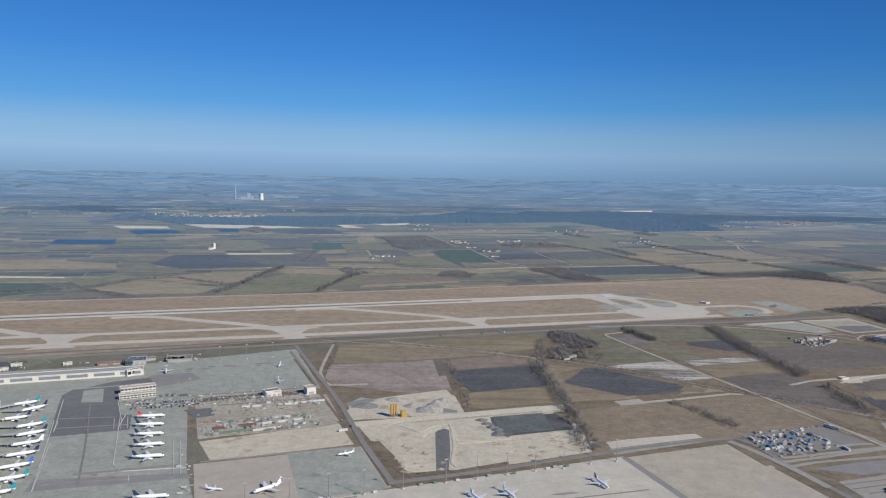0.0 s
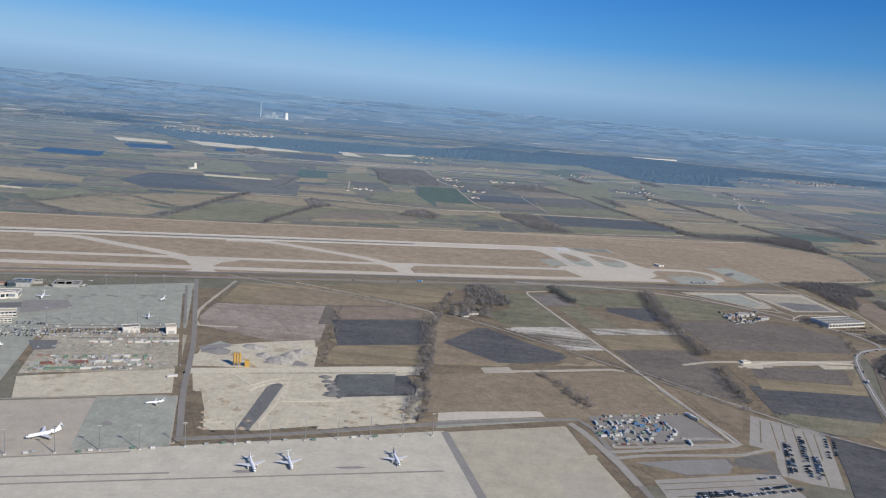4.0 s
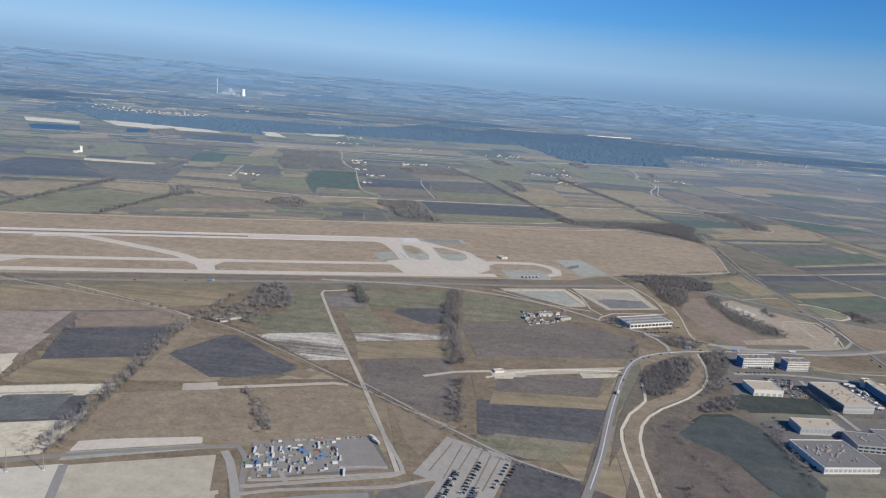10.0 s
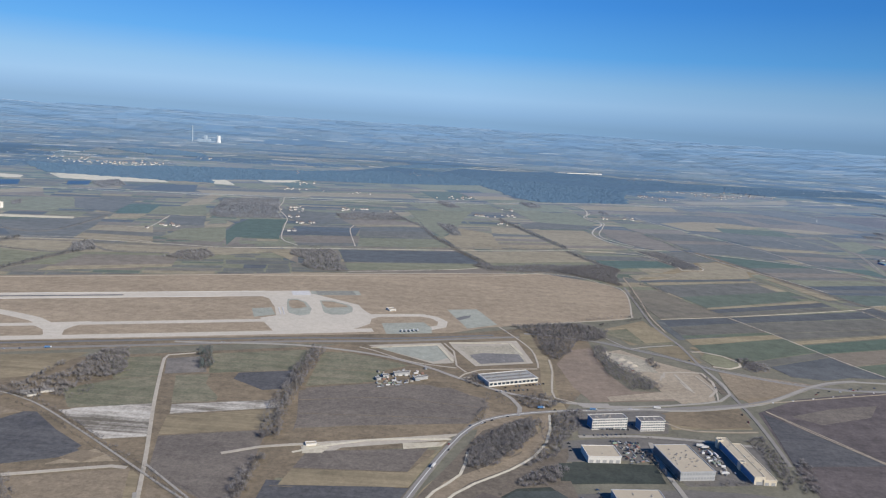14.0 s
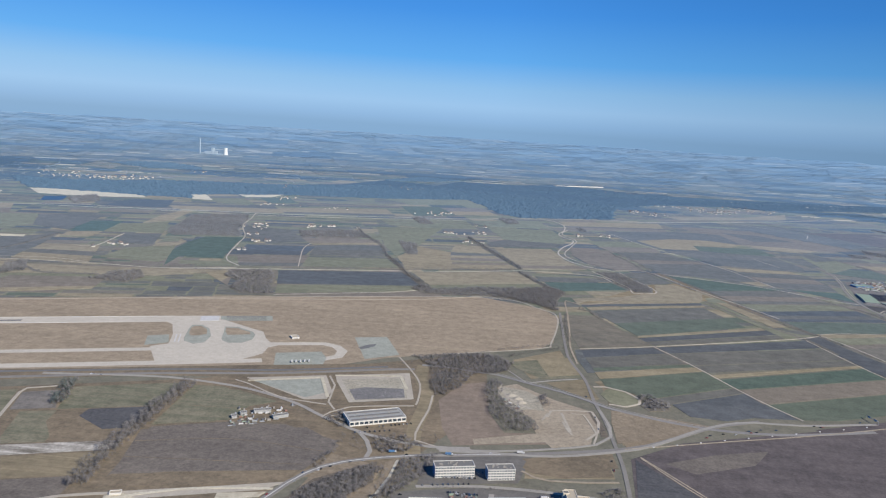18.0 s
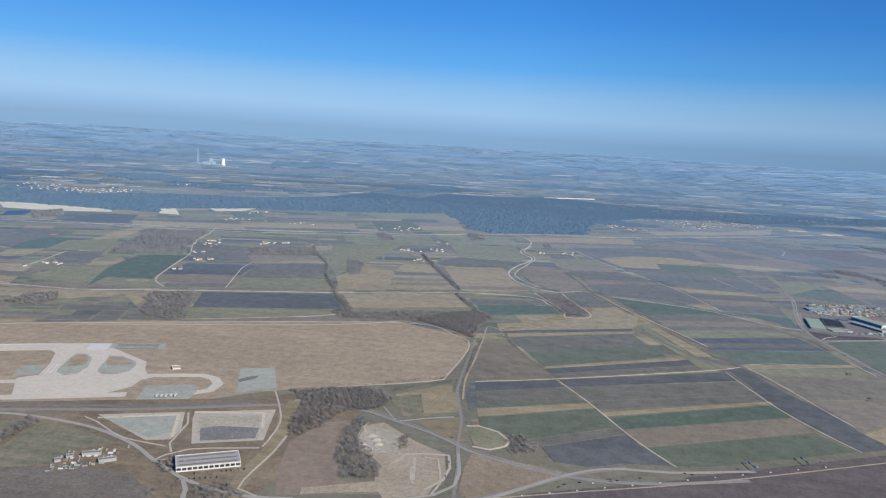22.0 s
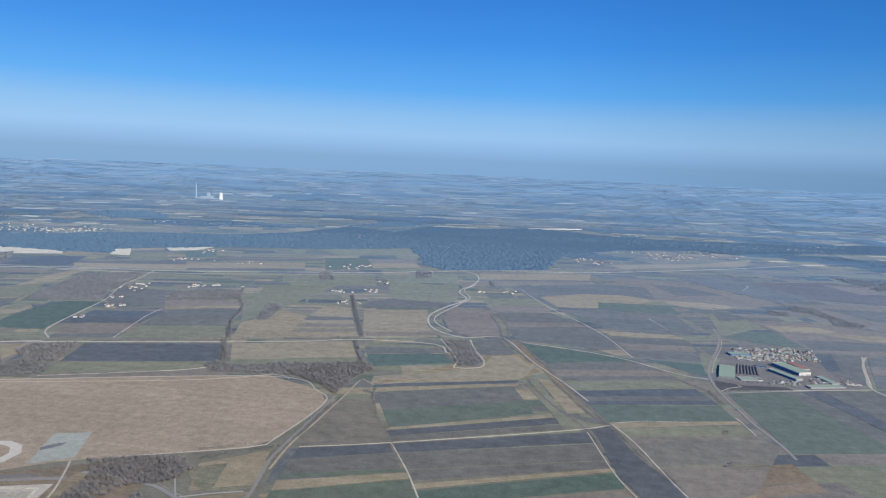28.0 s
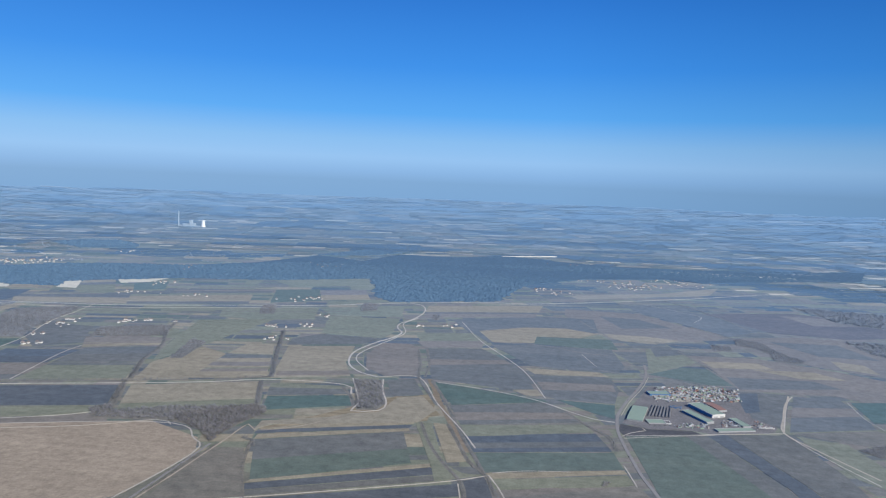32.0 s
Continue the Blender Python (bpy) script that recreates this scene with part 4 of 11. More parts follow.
sheet("car_park", [(166.4, 271), (187.8, 261.6), (185.6, 251.7), (176.3, 221.1), (167.7, 222.4), (159.4, 225.9), (164.3, 242.4), (157.2, 245.4)], 0.04175, MAT_ROAD, "half empty asphalt car park with marked rows", "car park")
sheet("car_park", [(120.2, 214.2), (159.1, 227.2), (163.3, 208.5), (160, 194.4), (124.1, 187.1)], 0.042, MAT_ROAD, "asphalt car park with rows of cars", "car park")
sheet("works_yard", [(116.2, 220.6), (126.8, 227.7), (147.1, 233.7), (147.5, 228.7), (140.2, 222.1), (124.2, 216.4)], 0.04225, MAT_YARD, "bare grey yard beside the car park", "yard")
sheet("yard_access", [(148.9, 234.1), (162, 241.8), (160.3, 226.1), (145.7, 224.1)], 0.0425, MAT_YARD, "grey asphalt access of the car park", "yard")
ribbon("planted_strip", [(168.4, 267.2), (161.8, 247.8)], 0.42, 0.04275, MAT_ROUGH, "narrow dark planted strip between parking rows", "verge", curved=False)
ribbon("planted_strip", [(171.7, 266.6), (166.3, 244.5)], 0.42, 0.043, MAT_ROUGH, "narrow dark planted strip between parking rows", "verge", curved=False)
ribbon("planted_strip", [(175, 265.6), (168.6, 242.7)], 0.42, 0.04325, MAT_ROUGH, "narrow dark planted strip between parking rows", "verge", curved=False)
ribbon("planted_strip", [(178.2, 264.1), (171.6, 239.5)], 0.42, 0.0435, MAT_ROUGH, "narrow dark planted strip between parking rows", "verge", curved=False)
ribbon("planted_strip", [(180.8, 261.6), (175.4, 240.4)], 0.42, 0.04375, MAT_ROUGH, "narrow dark planted strip between parking rows", "verge", curved=False)
ribbon("planted_strip", [(183.6, 259.7), (177.8, 239.5)], 0.42, 0.044, MAT_ROUGH, "narrow dark planted strip between parking rows", "verge", curved=False)
ribbon("planted_strip", [(162.3, 226.5), (167.4, 243.2)], 0.42, 0.04425, MAT_ROUGH, "narrow dark planted strip between parking rows", "verge", curved=False)
ribbon("planted_strip", [(176.8, 239.6), (172.1, 222.1)], 0.42, 0.0445, MAT_ROUGH, "narrow dark planted strip between parking rows", "verge", curved=False)
ribbon("planted_strip", [(120.8, 212.1), (150.2, 220.7)], 0.42, 0.04475, MAT_ROUGH, "narrow dark planted strip between parking rows", "verge", curved=False)
ribbon("planted_strip", [(121.6, 208.9), (164.5, 222.3)], 0.42, 0.045, MAT_ROUGH, "narrow dark planted strip between parking rows", "verge", curved=False)
ribbon("planted_strip", [(124.7, 206), (166.2, 218.9)], 0.42, 0.04525, MAT_ROUGH, "narrow dark planted strip between parking rows", "verge", curved=False)
sheet("ploughed_field", [(188.7, 260.1), (220.9, 241.5), (206.6, 203.8), (176.7, 214.4)], 0.0455, MAT_PURPLE, "dark purplish brown ploughed field", "field")
ribbon("road_verge", [(-9.8, 208.7), (-42.4, 288.3), (-68.4, 357.8)], 1.3, 0.04575, MAT_ROUGH, "dark weedy verge beside the road", "verge")
ribbon("road_verge", [(-10.5, 203.2), (-36.4, 264.1), (-69.3, 348.5)], 1.3, 0.046, MAT_ROUGH, "dark weedy verge beside the road", "verge")
ribbon("road_verge", [(100.4, 243.5), (104.7, 231.7), (112.3, 212.4), (115.5, 198.2)], 3, 0.04625, MAT_ROUGH, "dark weedy verge beside the road", "verge")
ribbon("road_verge", [(112.4, 227.2), (136.3, 234.8), (161, 241)], 2.2, 0.0465, MAT_ROUGH, "dark weedy verge beside the yard", "verge")
ribbon("slab_joint", [(-72.6, 219.5), (-27.6, 234.9)], 0.5, 0.19375, MAT_ASPHALTB, "dark sealed joint across the apron", "marking", curved=False)
ribbon("slab_joint", [(-50.7, 186.6), (-22, 197)], 0.5, 0.194, MAT_ASPHALTB, "dark sealed joint across the apron", "marking", curved=False)
ribbon("slab_joint", [(-42.9, 174.8), (61.2, 205.5)], 0.5, 0.19425, MAT_ASPHALTB, "dark sealed joint across the apron", "marking", curved=False)
ribbon("slab_joint", [(-44.9, 177.9), (-7.7, 188.5)], 0.5, 0.1945, MAT_ASPHALTB, "dark sealed joint across the apron", "marking", curved=False)
sheet("oil_stain", [(-108.3, 326.2), (-107.4, 327.6), (-104.6, 328.7), (-102.8, 328.4), (-103.7, 327.1), (-106.5, 326)], 0.04675, MAT_ASPHALTB, "dark oil stain on the apron concrete", "marking")
sheet("oil_stain", [(-112.5, 322.5), (-112.4, 323.5), (-111.1, 324.1), (-110, 323.5), (-110.2, 322.5), (-111.4, 322)], 0.047, MAT_ASPHALTB, "dark oil stain on the apron concrete", "marking")
sheet("oil_stain", [(-95.6, 332.4), (-95.4, 333.5), (-94.1, 334.1), (-93, 333.5), (-93.2, 332.4), (-94.5, 331.8)], 0.04725, MAT_ASPHALTB, "dark oil stain on the apron concrete", "marking")
sheet("oil_stain", [(-85, 334.7), (-84.7, 335.8), (-83.4, 336.4), (-82.4, 335.8), (-82.6, 334.7), (-83.9, 334.1)], 0.0475, MAT_ASPHALTB, "dark oil stain on the apron concrete", "marking")
sheet("oil_stain", [(-76.9, 240.3), (-76.5, 241.2), (-74.9, 241.7), (-73.7, 241.3), (-74.1, 240.4), (-75.7, 239.9)], 0.04775, MAT_ASPHALTB, "dark oil stain on the apron concrete", "marking")
sheet("oil_stain", [(-37, 211), (-36.9, 212.4), (-35.5, 212.8), (-34.1, 211.8), (-34.3, 210.4), (-35.7, 210.1)], 0.048, MAT_ASPHALTB, "dark oil stain on the apron concrete", "marking")
sheet("oil_stain", [(6.9, 192.8), (8, 193.8), (10.8, 194.5), (12.4, 194.1), (11.3, 193.1), (8.5, 192.4)], 0.04825, MAT_ASPHALTB, "dark oil stain on the apron concrete", "marking")
sheet("oil_stain", [(31.9, 200.8), (33.9, 201.9), (38.4, 203), (40.7, 202.9), (38.6, 201.8), (34.2, 200.7)], 0.0485, MAT_ASPHALTB, "dark oil stain on the apron concrete", "marking")
# ---- east: highway, canal, business park ----
ribbon("highway", [(210.1, 246.9), (216.7, 267.7), (226.7, 304.6), (237.6, 339.6), (246.6, 360.7), (258.4, 372.7), (282.3, 383.3), (322.9, 393.1), (360.4, 403.6), (389.7, 416.2), (425.5, 444.6), (452.9, 458.2)], 2.8, 0.1465, MAT_TARMAC, "grey two-lane highway curving past the canal", "road")
ribbon("highway_line", [(210.1, 246.9), (216.7, 267.7), (226.7, 304.6), (237.6, 339.6), (246.6, 360.7), (258.4, 372.7), (282.3, 383.3), (322.9, 393.1)], 0.35, 0.19475, MAT_LINE, "white painted line on the highway", "marking")
sheet("field", [(247.7, 293.2), (260.3, 304.4), (274.8, 311.7), (278.8, 305.4), (279.7, 285.9), (284.9, 250.8), (262, 245.9), (254.1, 275.6)], 0.04875, MAT_TEAL, "dark blue green field of winter crop", "field")
sheet("field", [(284.4, 334.6), (316.5, 336.9), (316.6, 322.1), (281, 317.2)], 0.049, MAT_OLIVED, "dark olive green meadow beside halls", "field")
sheet("field", [(250.3, 293.8), (260.5, 308.3), (277.1, 312.2), (280.8, 291.8), (246.6, 282.4)], 0.04925, MAT_TEAL, "dark blue green field of winter crop", "field")
sheet("field", [(333.6, 390), (369.4, 402.8), (368.9, 379.5), (332.1, 373)], 0.0495, MAT_TAN, "dry tan grass field in late winter", "field")
sheet("field", [(378.8, 400), (406.3, 422.3), (492.1, 457.1), (419.1, 311.6), (371.7, 303.6), (370.4, 332)], 0.04975, MAT_PURPLE, "dark purplish brown ploughed field", "ploughed field")
sheet("park_asphalt", [(282, 352.5), (314.5, 362.1), (335.9, 362.5), (366, 361.3), (357.7, 327.5), (324.1, 321.3), (317.7, 341.2), (281, 334)], 0.05, MAT_YARD, "grey asphalt lot round the halls", "yard")
sheet("park_asphalt", [(282.5, 309.4), (323.3, 319), (347.8, 319.2), (374.3, 315.6), (382.6, 285), (275.8, 268.1)], 0.05025, MAT_YARD, "grey asphalt lot round the halls", "yard")
sheet("office_lot", [(291.5, 385.3), (336.8, 396.2), (329.4, 368.2), (290.4, 360)], 0.0505, MAT_YARD, "grey asphalt lot round two office blocks", "yard")
ribbon("park_road", [(290.1, 358.2), (314.7, 362.7), (338.5, 363), (363.5, 360.8)], 2, 0.14675, MAT_ROAD, "pale asphalt road of the business park", "road")
ribbon("park_road", [(319.1, 357.4), (318.5, 336.3), (320.4, 316.3), (322.1, 298.9)], 2, 0.147, MAT_ROAD, "pale asphalt road of the business park", "road")
grove("thicket", [(249.1, 341.8), (262.5, 362.4), (273.3, 365.7), (266.7, 343.8), (258.5, 329.4), (246.7, 320.5), (243.4, 325.2)], 1.9, 1.7, "brown thicket of bare trees beside the canal", seed=4)
grove("thicket", [(282.4, 379.6), (294, 385.6), (289.9, 363.8), (276.6, 334.5), (267.1, 327.2), (276.6, 349.8)], 1.9, 1.7, "brown thicket of bare trees beside the canal", seed=5)
grove("thicket", [(260.9, 312.6), (273, 327.8), (282.9, 329.4), (276.8, 316.9), (264.6, 310.5)], 1.9, 1.5, "brown bushes on a field corner", seed=6)
hedgerow("bush_row", [(246.4, 300.8), (245.6, 290.4), (248.6, 276.3), (252.9, 262.2), (258.3, 245.1)], 4, 1.5, "brown unkempt bushes along a field", seed=13, gap=0.25)
hedgerow("bush_row", [(285, 307.5), (284.3, 282.8), (284.7, 260.5)], 5, 1.8, "bare trees along the business park", seed=14, gap=0.2)
grove("bush_clump", [(238.8, 253.8), (242.7, 256.4), (243, 250.7), (238.4, 246.5)], 1.6, 1.4, "round clump of bare bushes", seed=7)
hedgerow("hedge", [(254.9, 398.9), (249.1, 365.4)], 4, 1.6, "bare bushes beside the road", seed=15)
grove("thicket", [(240.2, 413), (248.3, 427.8), (256.5, 410.5), (251.5, 406.4)], 1.8, 1.5, "brown thicket of bare bushes", seed=8)
grove("thicket", [(265.5, 398), (278.7, 403.7), (290.5, 395.3), (283, 386.9), (271.9, 384.6)], 1.8, 1.4, "brown thicket of bare bushes", seed=9)
# ---- earth works and junction ----
sheet("field", [(291.7, 450.6), (302.3, 477.5), (314.8, 484), (317.1, 440.3), (324.5, 416.7), (349.1, 420.3), (361.7, 412.2), (302, 398.3), (296.1, 416.3)], 0.05075, MAT_PURPLEB, "smooth pinkish brown bare field", "field")
sheet("sand_area", [(321, 477.2), (331.8, 484.9), (351, 464.8), (368.7, 452.3), (371.1, 430), (361.7, 415.5), (311.2, 401.3), (310.3, 406.7), (344, 421), (341.4, 431.4), (329.4, 448.7)], 0.051, MAT_SANDB, "pale trampled earth of a gravel works", "ground")
ribbon("works_track", [(368.7, 452.3), (356.3, 451.5), (348.1, 448.9), (345.7, 440.2)], 1.3, 0.14725, MAT_GRAVEL, "pale gravel track of the works", "track")
ribbon("works_track", [(368.7, 452.3), (370.3, 439.2), (368.2, 426.3), (361.7, 416.1)], 1.3, 0.1475, MAT_GRAVEL, "pale gravel track of the works", "track")
ribbon("works_track", [(353.1, 447.3), (355.4, 423.5)], 1.3, 0.14775, MAT_GRAVEL, "pale gravel track of the works", "track")
ribbon("works_track", [(323.5, 475.3), (327.2, 460.6), (338.5, 448.7)], 1.3, 0.148, MAT_GRAVEL, "pale gravel track of the works", "track")
grove("wood", [(315.4, 484.2), (323.1, 486.1), (323.3, 459.6), (331.9, 445.1), (341.7, 425.3), (340.2, 420.1), (325.7, 418.1), (317.8, 439.1), (314.3, 465.1)], 1.9, 2.2, "dense curved belt of bare trees", seed=10)
grove("wood", [(282.4, 506.9), (295, 526.6), (314.6, 534.1), (331.2, 519.8), (327.3, 503.3), (312.2, 495.7), (298.7, 481.7), (291.6, 461.9), (286.5, 465.4), (284.8, 486.9)], 1.8, 2.2, "dense wood of bare grey trees", seed=11)
hedgerow("hedge", [(266.4, 502.6), (282.6, 520.1), (307.7, 534.4), (327.2, 548.7), (362.2, 567.9)], 3, 1.3, "brown hedge along the airfield fence", seed=16, gap=0.2)
grove("bush_clump", [(343.1, 469.7), (347.4, 470.8), (348.4, 456), (344.6, 455.1)], 1.5, 1.4, "clump of bare bushes on a heap", seed=12)
hedgerow("ditch_bushes", [(370.3, 458.3), (372.4, 439.7), (371.4, 424)], 2.5, 1.0, "dark weeds on a road embankment", seed=17)
sheet("field", [(330.7, 527.8), (361.5, 555.9), (366.8, 509.7), (340.3, 495.7)], 0.05125, MAT_TAN, "dry tan grass field in late winter", "field")
sheet("field", [(348.2, 490.7), (371.4, 502.7), (375, 472), (370.5, 467.1)], 0.0515, MAT_TAN, "dry tan grass field in late winter", "field")
sheet("rough_grass", [(331.5, 391), (371.3, 405.5), (371.9, 389.6), (339.2, 382)], 0.05175, MAT_ROUGH, "rough brown winter grass with weeds", "field")
sheet("rough_grass", [(379, 497.5), (395.1, 488.8), (396.3, 469.5), (379, 465.4)], 0.052, MAT_ROUGH, "rough brown winter grass with weeds", "field")
sheet("field", [(379.8, 454.8), (415.5, 446.1), (411.3, 435.8), (386.9, 421.5), (377.7, 413.9)], 0.05225, MAT_TAN, "dry tan grass field in late winter", "field")
grove("bushes", [(396.8, 480.2), (402.8, 485.8), (407.6, 470), (401.7, 460.4), (398.2, 465.9)], 1.8, 1.4, "brown bushes inside the junction", seed=13)
# ---- fields east of the country road ----
sheet("ploughed_field", [(478.1, 453.2), (584.3, 501.3), (730.2, 564.5), (720.2, 479.2), (504.2, 419.5)], 0.057, MAT_PURPLE, "dark purplish brown ploughed field", "field")
sheet("field", [(592.2, 564.1), (680.7, 584.5), (695, 556), (603.2, 532.5)], 0.05625, MAT_BROWN, "bare brown soil field with drill rows", "field")
sheet("field", [(388.4, 696.3), (420.4, 735.8), (455.9, 784.5), (505.6, 824.4), (506.3, 744.9), (407.2, 688.7)], 0.05675, MAT_TAN, "dry tan grass field in late winter", "field")
# ---- fields north and east of the airfield ----
sheet("field", [(421.6, 732.3), (469.2, 802.2), (490.3, 808.1), (514.5, 761.6), (483.5, 734.7)], 0.06075, MAT_TAN, "dry tan grass field in late winter", "field")
grove("wood", [(313.7, 707.6), (366.1, 750.3), (381.3, 730.2), (370.4, 702.1), (369.9, 658.8), (351.1, 680.2)], 2.0, 2.0, "dense wood of bare grey-brown trees", seed=15)
ribbon("tan_verge", [(488.5, 864.7), (518.8, 762.8), (544.5, 686.2)], 4, 0.06725, MAT_STUBBLED, "ochre grass strip between fields", "field")
ribbon("country_road", [(817.9, 899.9), (793, 828.7), (781.1, 786.9), (794, 748.9), (815.9, 699.6)], 1.6, 0.1505, MAT_GRAVEL, "pale field road behind the works", "track")
# ---- river plain beyond the airfield ----
FIELD_LABELS = {
    "tan": "dry tan grass field in late winter", "olive": "dull olive green winter pasture", "teal": "blue green field of winter crop", "green": "dull green field of winter crop",
    "dark": "dark grey-brown freshly ploughed field", "slate": "grey-brown fallow field, flat and bare", "brown": "bare brown soil field with drill rows",
    "soil": "dark grey-green field just sown", "rough": "rough brown scrub land with weeds", "heath": "dark reddish brown rough grass", "cream": "pale straw coloured stubble field", "water": "dull blue pond among fields"}
layer = [0.125]


def outlying(pts):
    x, y = sum(p[0] for p in pts) / len(pts), sum(p[1] for p in pts) / len(pts)
    return math.hypot(x - MIDDLE[0], y - MIDDLE[1])


STRIPS = {"tan": ("tan", "tan", "brown", "olive"), "olive": ("olive", "olive", "slate", "tan"), "brown": ("brown", "brown", "tan", "slate"), "slate": ("slate", "slate", "olive", "dark"), "dark": ("dark", "dark", "slate", "dark")}
strip_rng = random.Random(5)


def parcel(kind, pts):
    d = outlying(pts)
    layer[0] += 0.0004
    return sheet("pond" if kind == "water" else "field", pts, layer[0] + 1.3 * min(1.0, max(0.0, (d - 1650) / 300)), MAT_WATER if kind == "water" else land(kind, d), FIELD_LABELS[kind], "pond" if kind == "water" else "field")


def field(kind, pts):
    """A field; a four-cornered one is divided into long parcels of like crop."""
    if len(pts) != 4 or kind not in STRIPS or outlying(pts) > 1500:
        return parcel(kind, pts)
    a, b, c, d = (Vector(p) for p in pts)
    cuts = [0.0] + sorted(strip_rng.uniform(0.15, 0.85) for _ in range(strip_rng.choice((1, 2, 2, 3)))) + [1.0]
    for u, v in zip(cuts, cuts[1:]):
        corners = [a.lerp(d, u), b.lerp(c, u), b.lerp(c, v), a.lerp(d, v)]
        parcel(strip_rng.choice(STRIPS[kind]), [(q.x, q.y) for q in corners])


def way(kind, width, pts):
    label, category = {"road": ("pale straight country road lined with trees", "road"), "track": ("narrow pale field track", "track"),
                       "sand": ("pale gravel bank of a winding stream", "track"), "canal": ("pale concrete bank of a long canal", "canal")}[kind]
    layer[0] += 0.0003
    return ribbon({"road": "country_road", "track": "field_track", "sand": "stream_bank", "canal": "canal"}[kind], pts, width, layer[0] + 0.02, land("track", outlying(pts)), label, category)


def bushes(width, tall, pts):
    d = outlying(pts)
    layer[0] += 0.0003
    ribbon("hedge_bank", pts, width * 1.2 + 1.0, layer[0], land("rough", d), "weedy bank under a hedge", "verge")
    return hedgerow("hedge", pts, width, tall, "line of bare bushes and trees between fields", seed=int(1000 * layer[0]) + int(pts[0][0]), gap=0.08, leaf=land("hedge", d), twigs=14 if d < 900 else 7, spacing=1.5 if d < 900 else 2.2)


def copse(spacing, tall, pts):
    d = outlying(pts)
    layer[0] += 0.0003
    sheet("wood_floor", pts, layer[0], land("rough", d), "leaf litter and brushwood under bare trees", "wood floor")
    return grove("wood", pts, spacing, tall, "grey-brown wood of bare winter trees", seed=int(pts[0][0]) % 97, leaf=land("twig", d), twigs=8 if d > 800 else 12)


def woodland(spacing, tall, pts):
    """A large forest by the river, seen from far off."""
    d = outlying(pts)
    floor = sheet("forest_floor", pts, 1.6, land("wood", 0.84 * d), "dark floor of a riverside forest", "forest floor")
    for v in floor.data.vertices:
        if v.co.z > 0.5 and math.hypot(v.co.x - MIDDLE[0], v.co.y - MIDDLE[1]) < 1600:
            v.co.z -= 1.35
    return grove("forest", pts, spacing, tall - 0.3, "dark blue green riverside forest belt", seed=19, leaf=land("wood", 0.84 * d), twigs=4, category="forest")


field("rough", [(107, 661), (105, 687), (89, 729), (124, 740), (135, 692), (138, 670), (150, 645), (122, 641)])
field("dark", [(125, 738), (232, 772), (255, 718), (139, 685)])
field("olive", [(140, 682), (252, 715), (253, 700), (230, 686), (147, 652)])
field("brown", [(148, 651), (232, 683), (254, 697), (274, 690), (278, 682), (151, 644)])
field("tan", [(61, 718), (90, 728), (95, 702), (104, 665)])
field("tan", [(242, 775), (343, 816), (364, 748), (269, 708)])
field("rough", [(268, 705), (306, 726), (374, 746), (380, 734), (365, 672), (356, 678), (339, 690), (315, 696), (276, 688)])
field("brown", [(85, 747), (138, 764), (131, 824), (65, 799)])
field("dark", [(62, 803), (127, 822), (124, 877), (54, 861)])
field("olive", [(138, 764), (226, 792), (205, 846), (132, 824)])
field("slate", [(130, 826), (204, 848), (190, 916), (124, 886)])
field("tan", [(118, 890), (187, 922), (170, 956), (92, 934)])
field("rough", [(94, 938), (171, 967), (144, 1023), (76, 988)])
field("teal", [(25, 724), (19, 771), (60, 775), (57, 786), (41, 866), (38, 907), (-3, 892), (-6, 852), (0, 795)])
field("tan", [(11, 740), (-5, 801), (-9, 854), (-30, 875), (-40, 846)])
field("slate", [(33, 916), (2, 997), (68, 985), (92, 934), (76, 872)])
field("olive", [(76, 872), (93, 934), (120, 885), (52, 864)])
field("tan", [(235, 790), (278, 804), (270, 904), (233, 928), (217, 852)])
field("olive", [(215, 857), (231, 934), (239, 1031), (248, 1100), (161, 1065), (195, 915)])
field("brown", [(276, 808), (342, 829), (317, 912), (270, 904)])
field("tan", [(276, 827), (336, 846), (330, 869), (275, 851)])
field("tan", [(272, 868), (324, 886), (320, 901), (272, 885)])
field("brown", [(270, 907), (315, 917), (299, 962), (271, 951)])
field("tan", [(317, 958), (386, 980), (396, 907), (415, 855), (347, 830)])
field("brown", [(344, 858), (406, 879), (413, 861), (348, 838)])
field("olive", [(307, 1147), (401, 1156), (411, 1056), (405, 1028), (330, 1034)])
field("slate", [(308, 996), (331, 1031), (407, 1025), (390, 991), (313, 963)])
field("brown", [(412, 1005), (443, 1010), (458, 982), (471, 916), (476, 872), (446, 864), (420, 894), (408, 946)])
field("olive", [(353, 814), (416, 821), (430, 798), (364, 776)])
field("teal", [(365, 775), (432, 795), (442, 768), (375, 738)])
field("rough", [(421, 847), (447, 851), (466, 780), (462, 761), (446, 758)])
field("slate", [(451, 852), (475, 862), (492, 813), (471, 803), (463, 810)])
field("tan", [(471, 799), (492, 809), (509, 773), (500, 739), (396, 707), (387, 692), (385, 713), (430, 734), (443, 747), (465, 757)])
field("olive", [(151, 1155), (274, 1202), (293, 1118), (221, 1089), (174, 1093)])
field("slate", [(274, 1202), (387, 1262), (399, 1170), (306, 1152)])
field("brown", [(420, 1276), (589, 1336), (579, 1232), (428, 1182)])
field("slate", [(-275, 1142), (-174, 1164), (-138, 1112), (-221, 1075)])
field("olive", [(-170, 1159), (-23, 1215), (15, 1140), (-135, 1108)])
field("olive", [(-23, 1215), (137, 1297), (170, 1197), (15, 1140)])
field("cream", [(-431, 1238), (-355, 1244), (-242, 1238), (-226, 1216), (-307, 1183), (-378, 1177)])
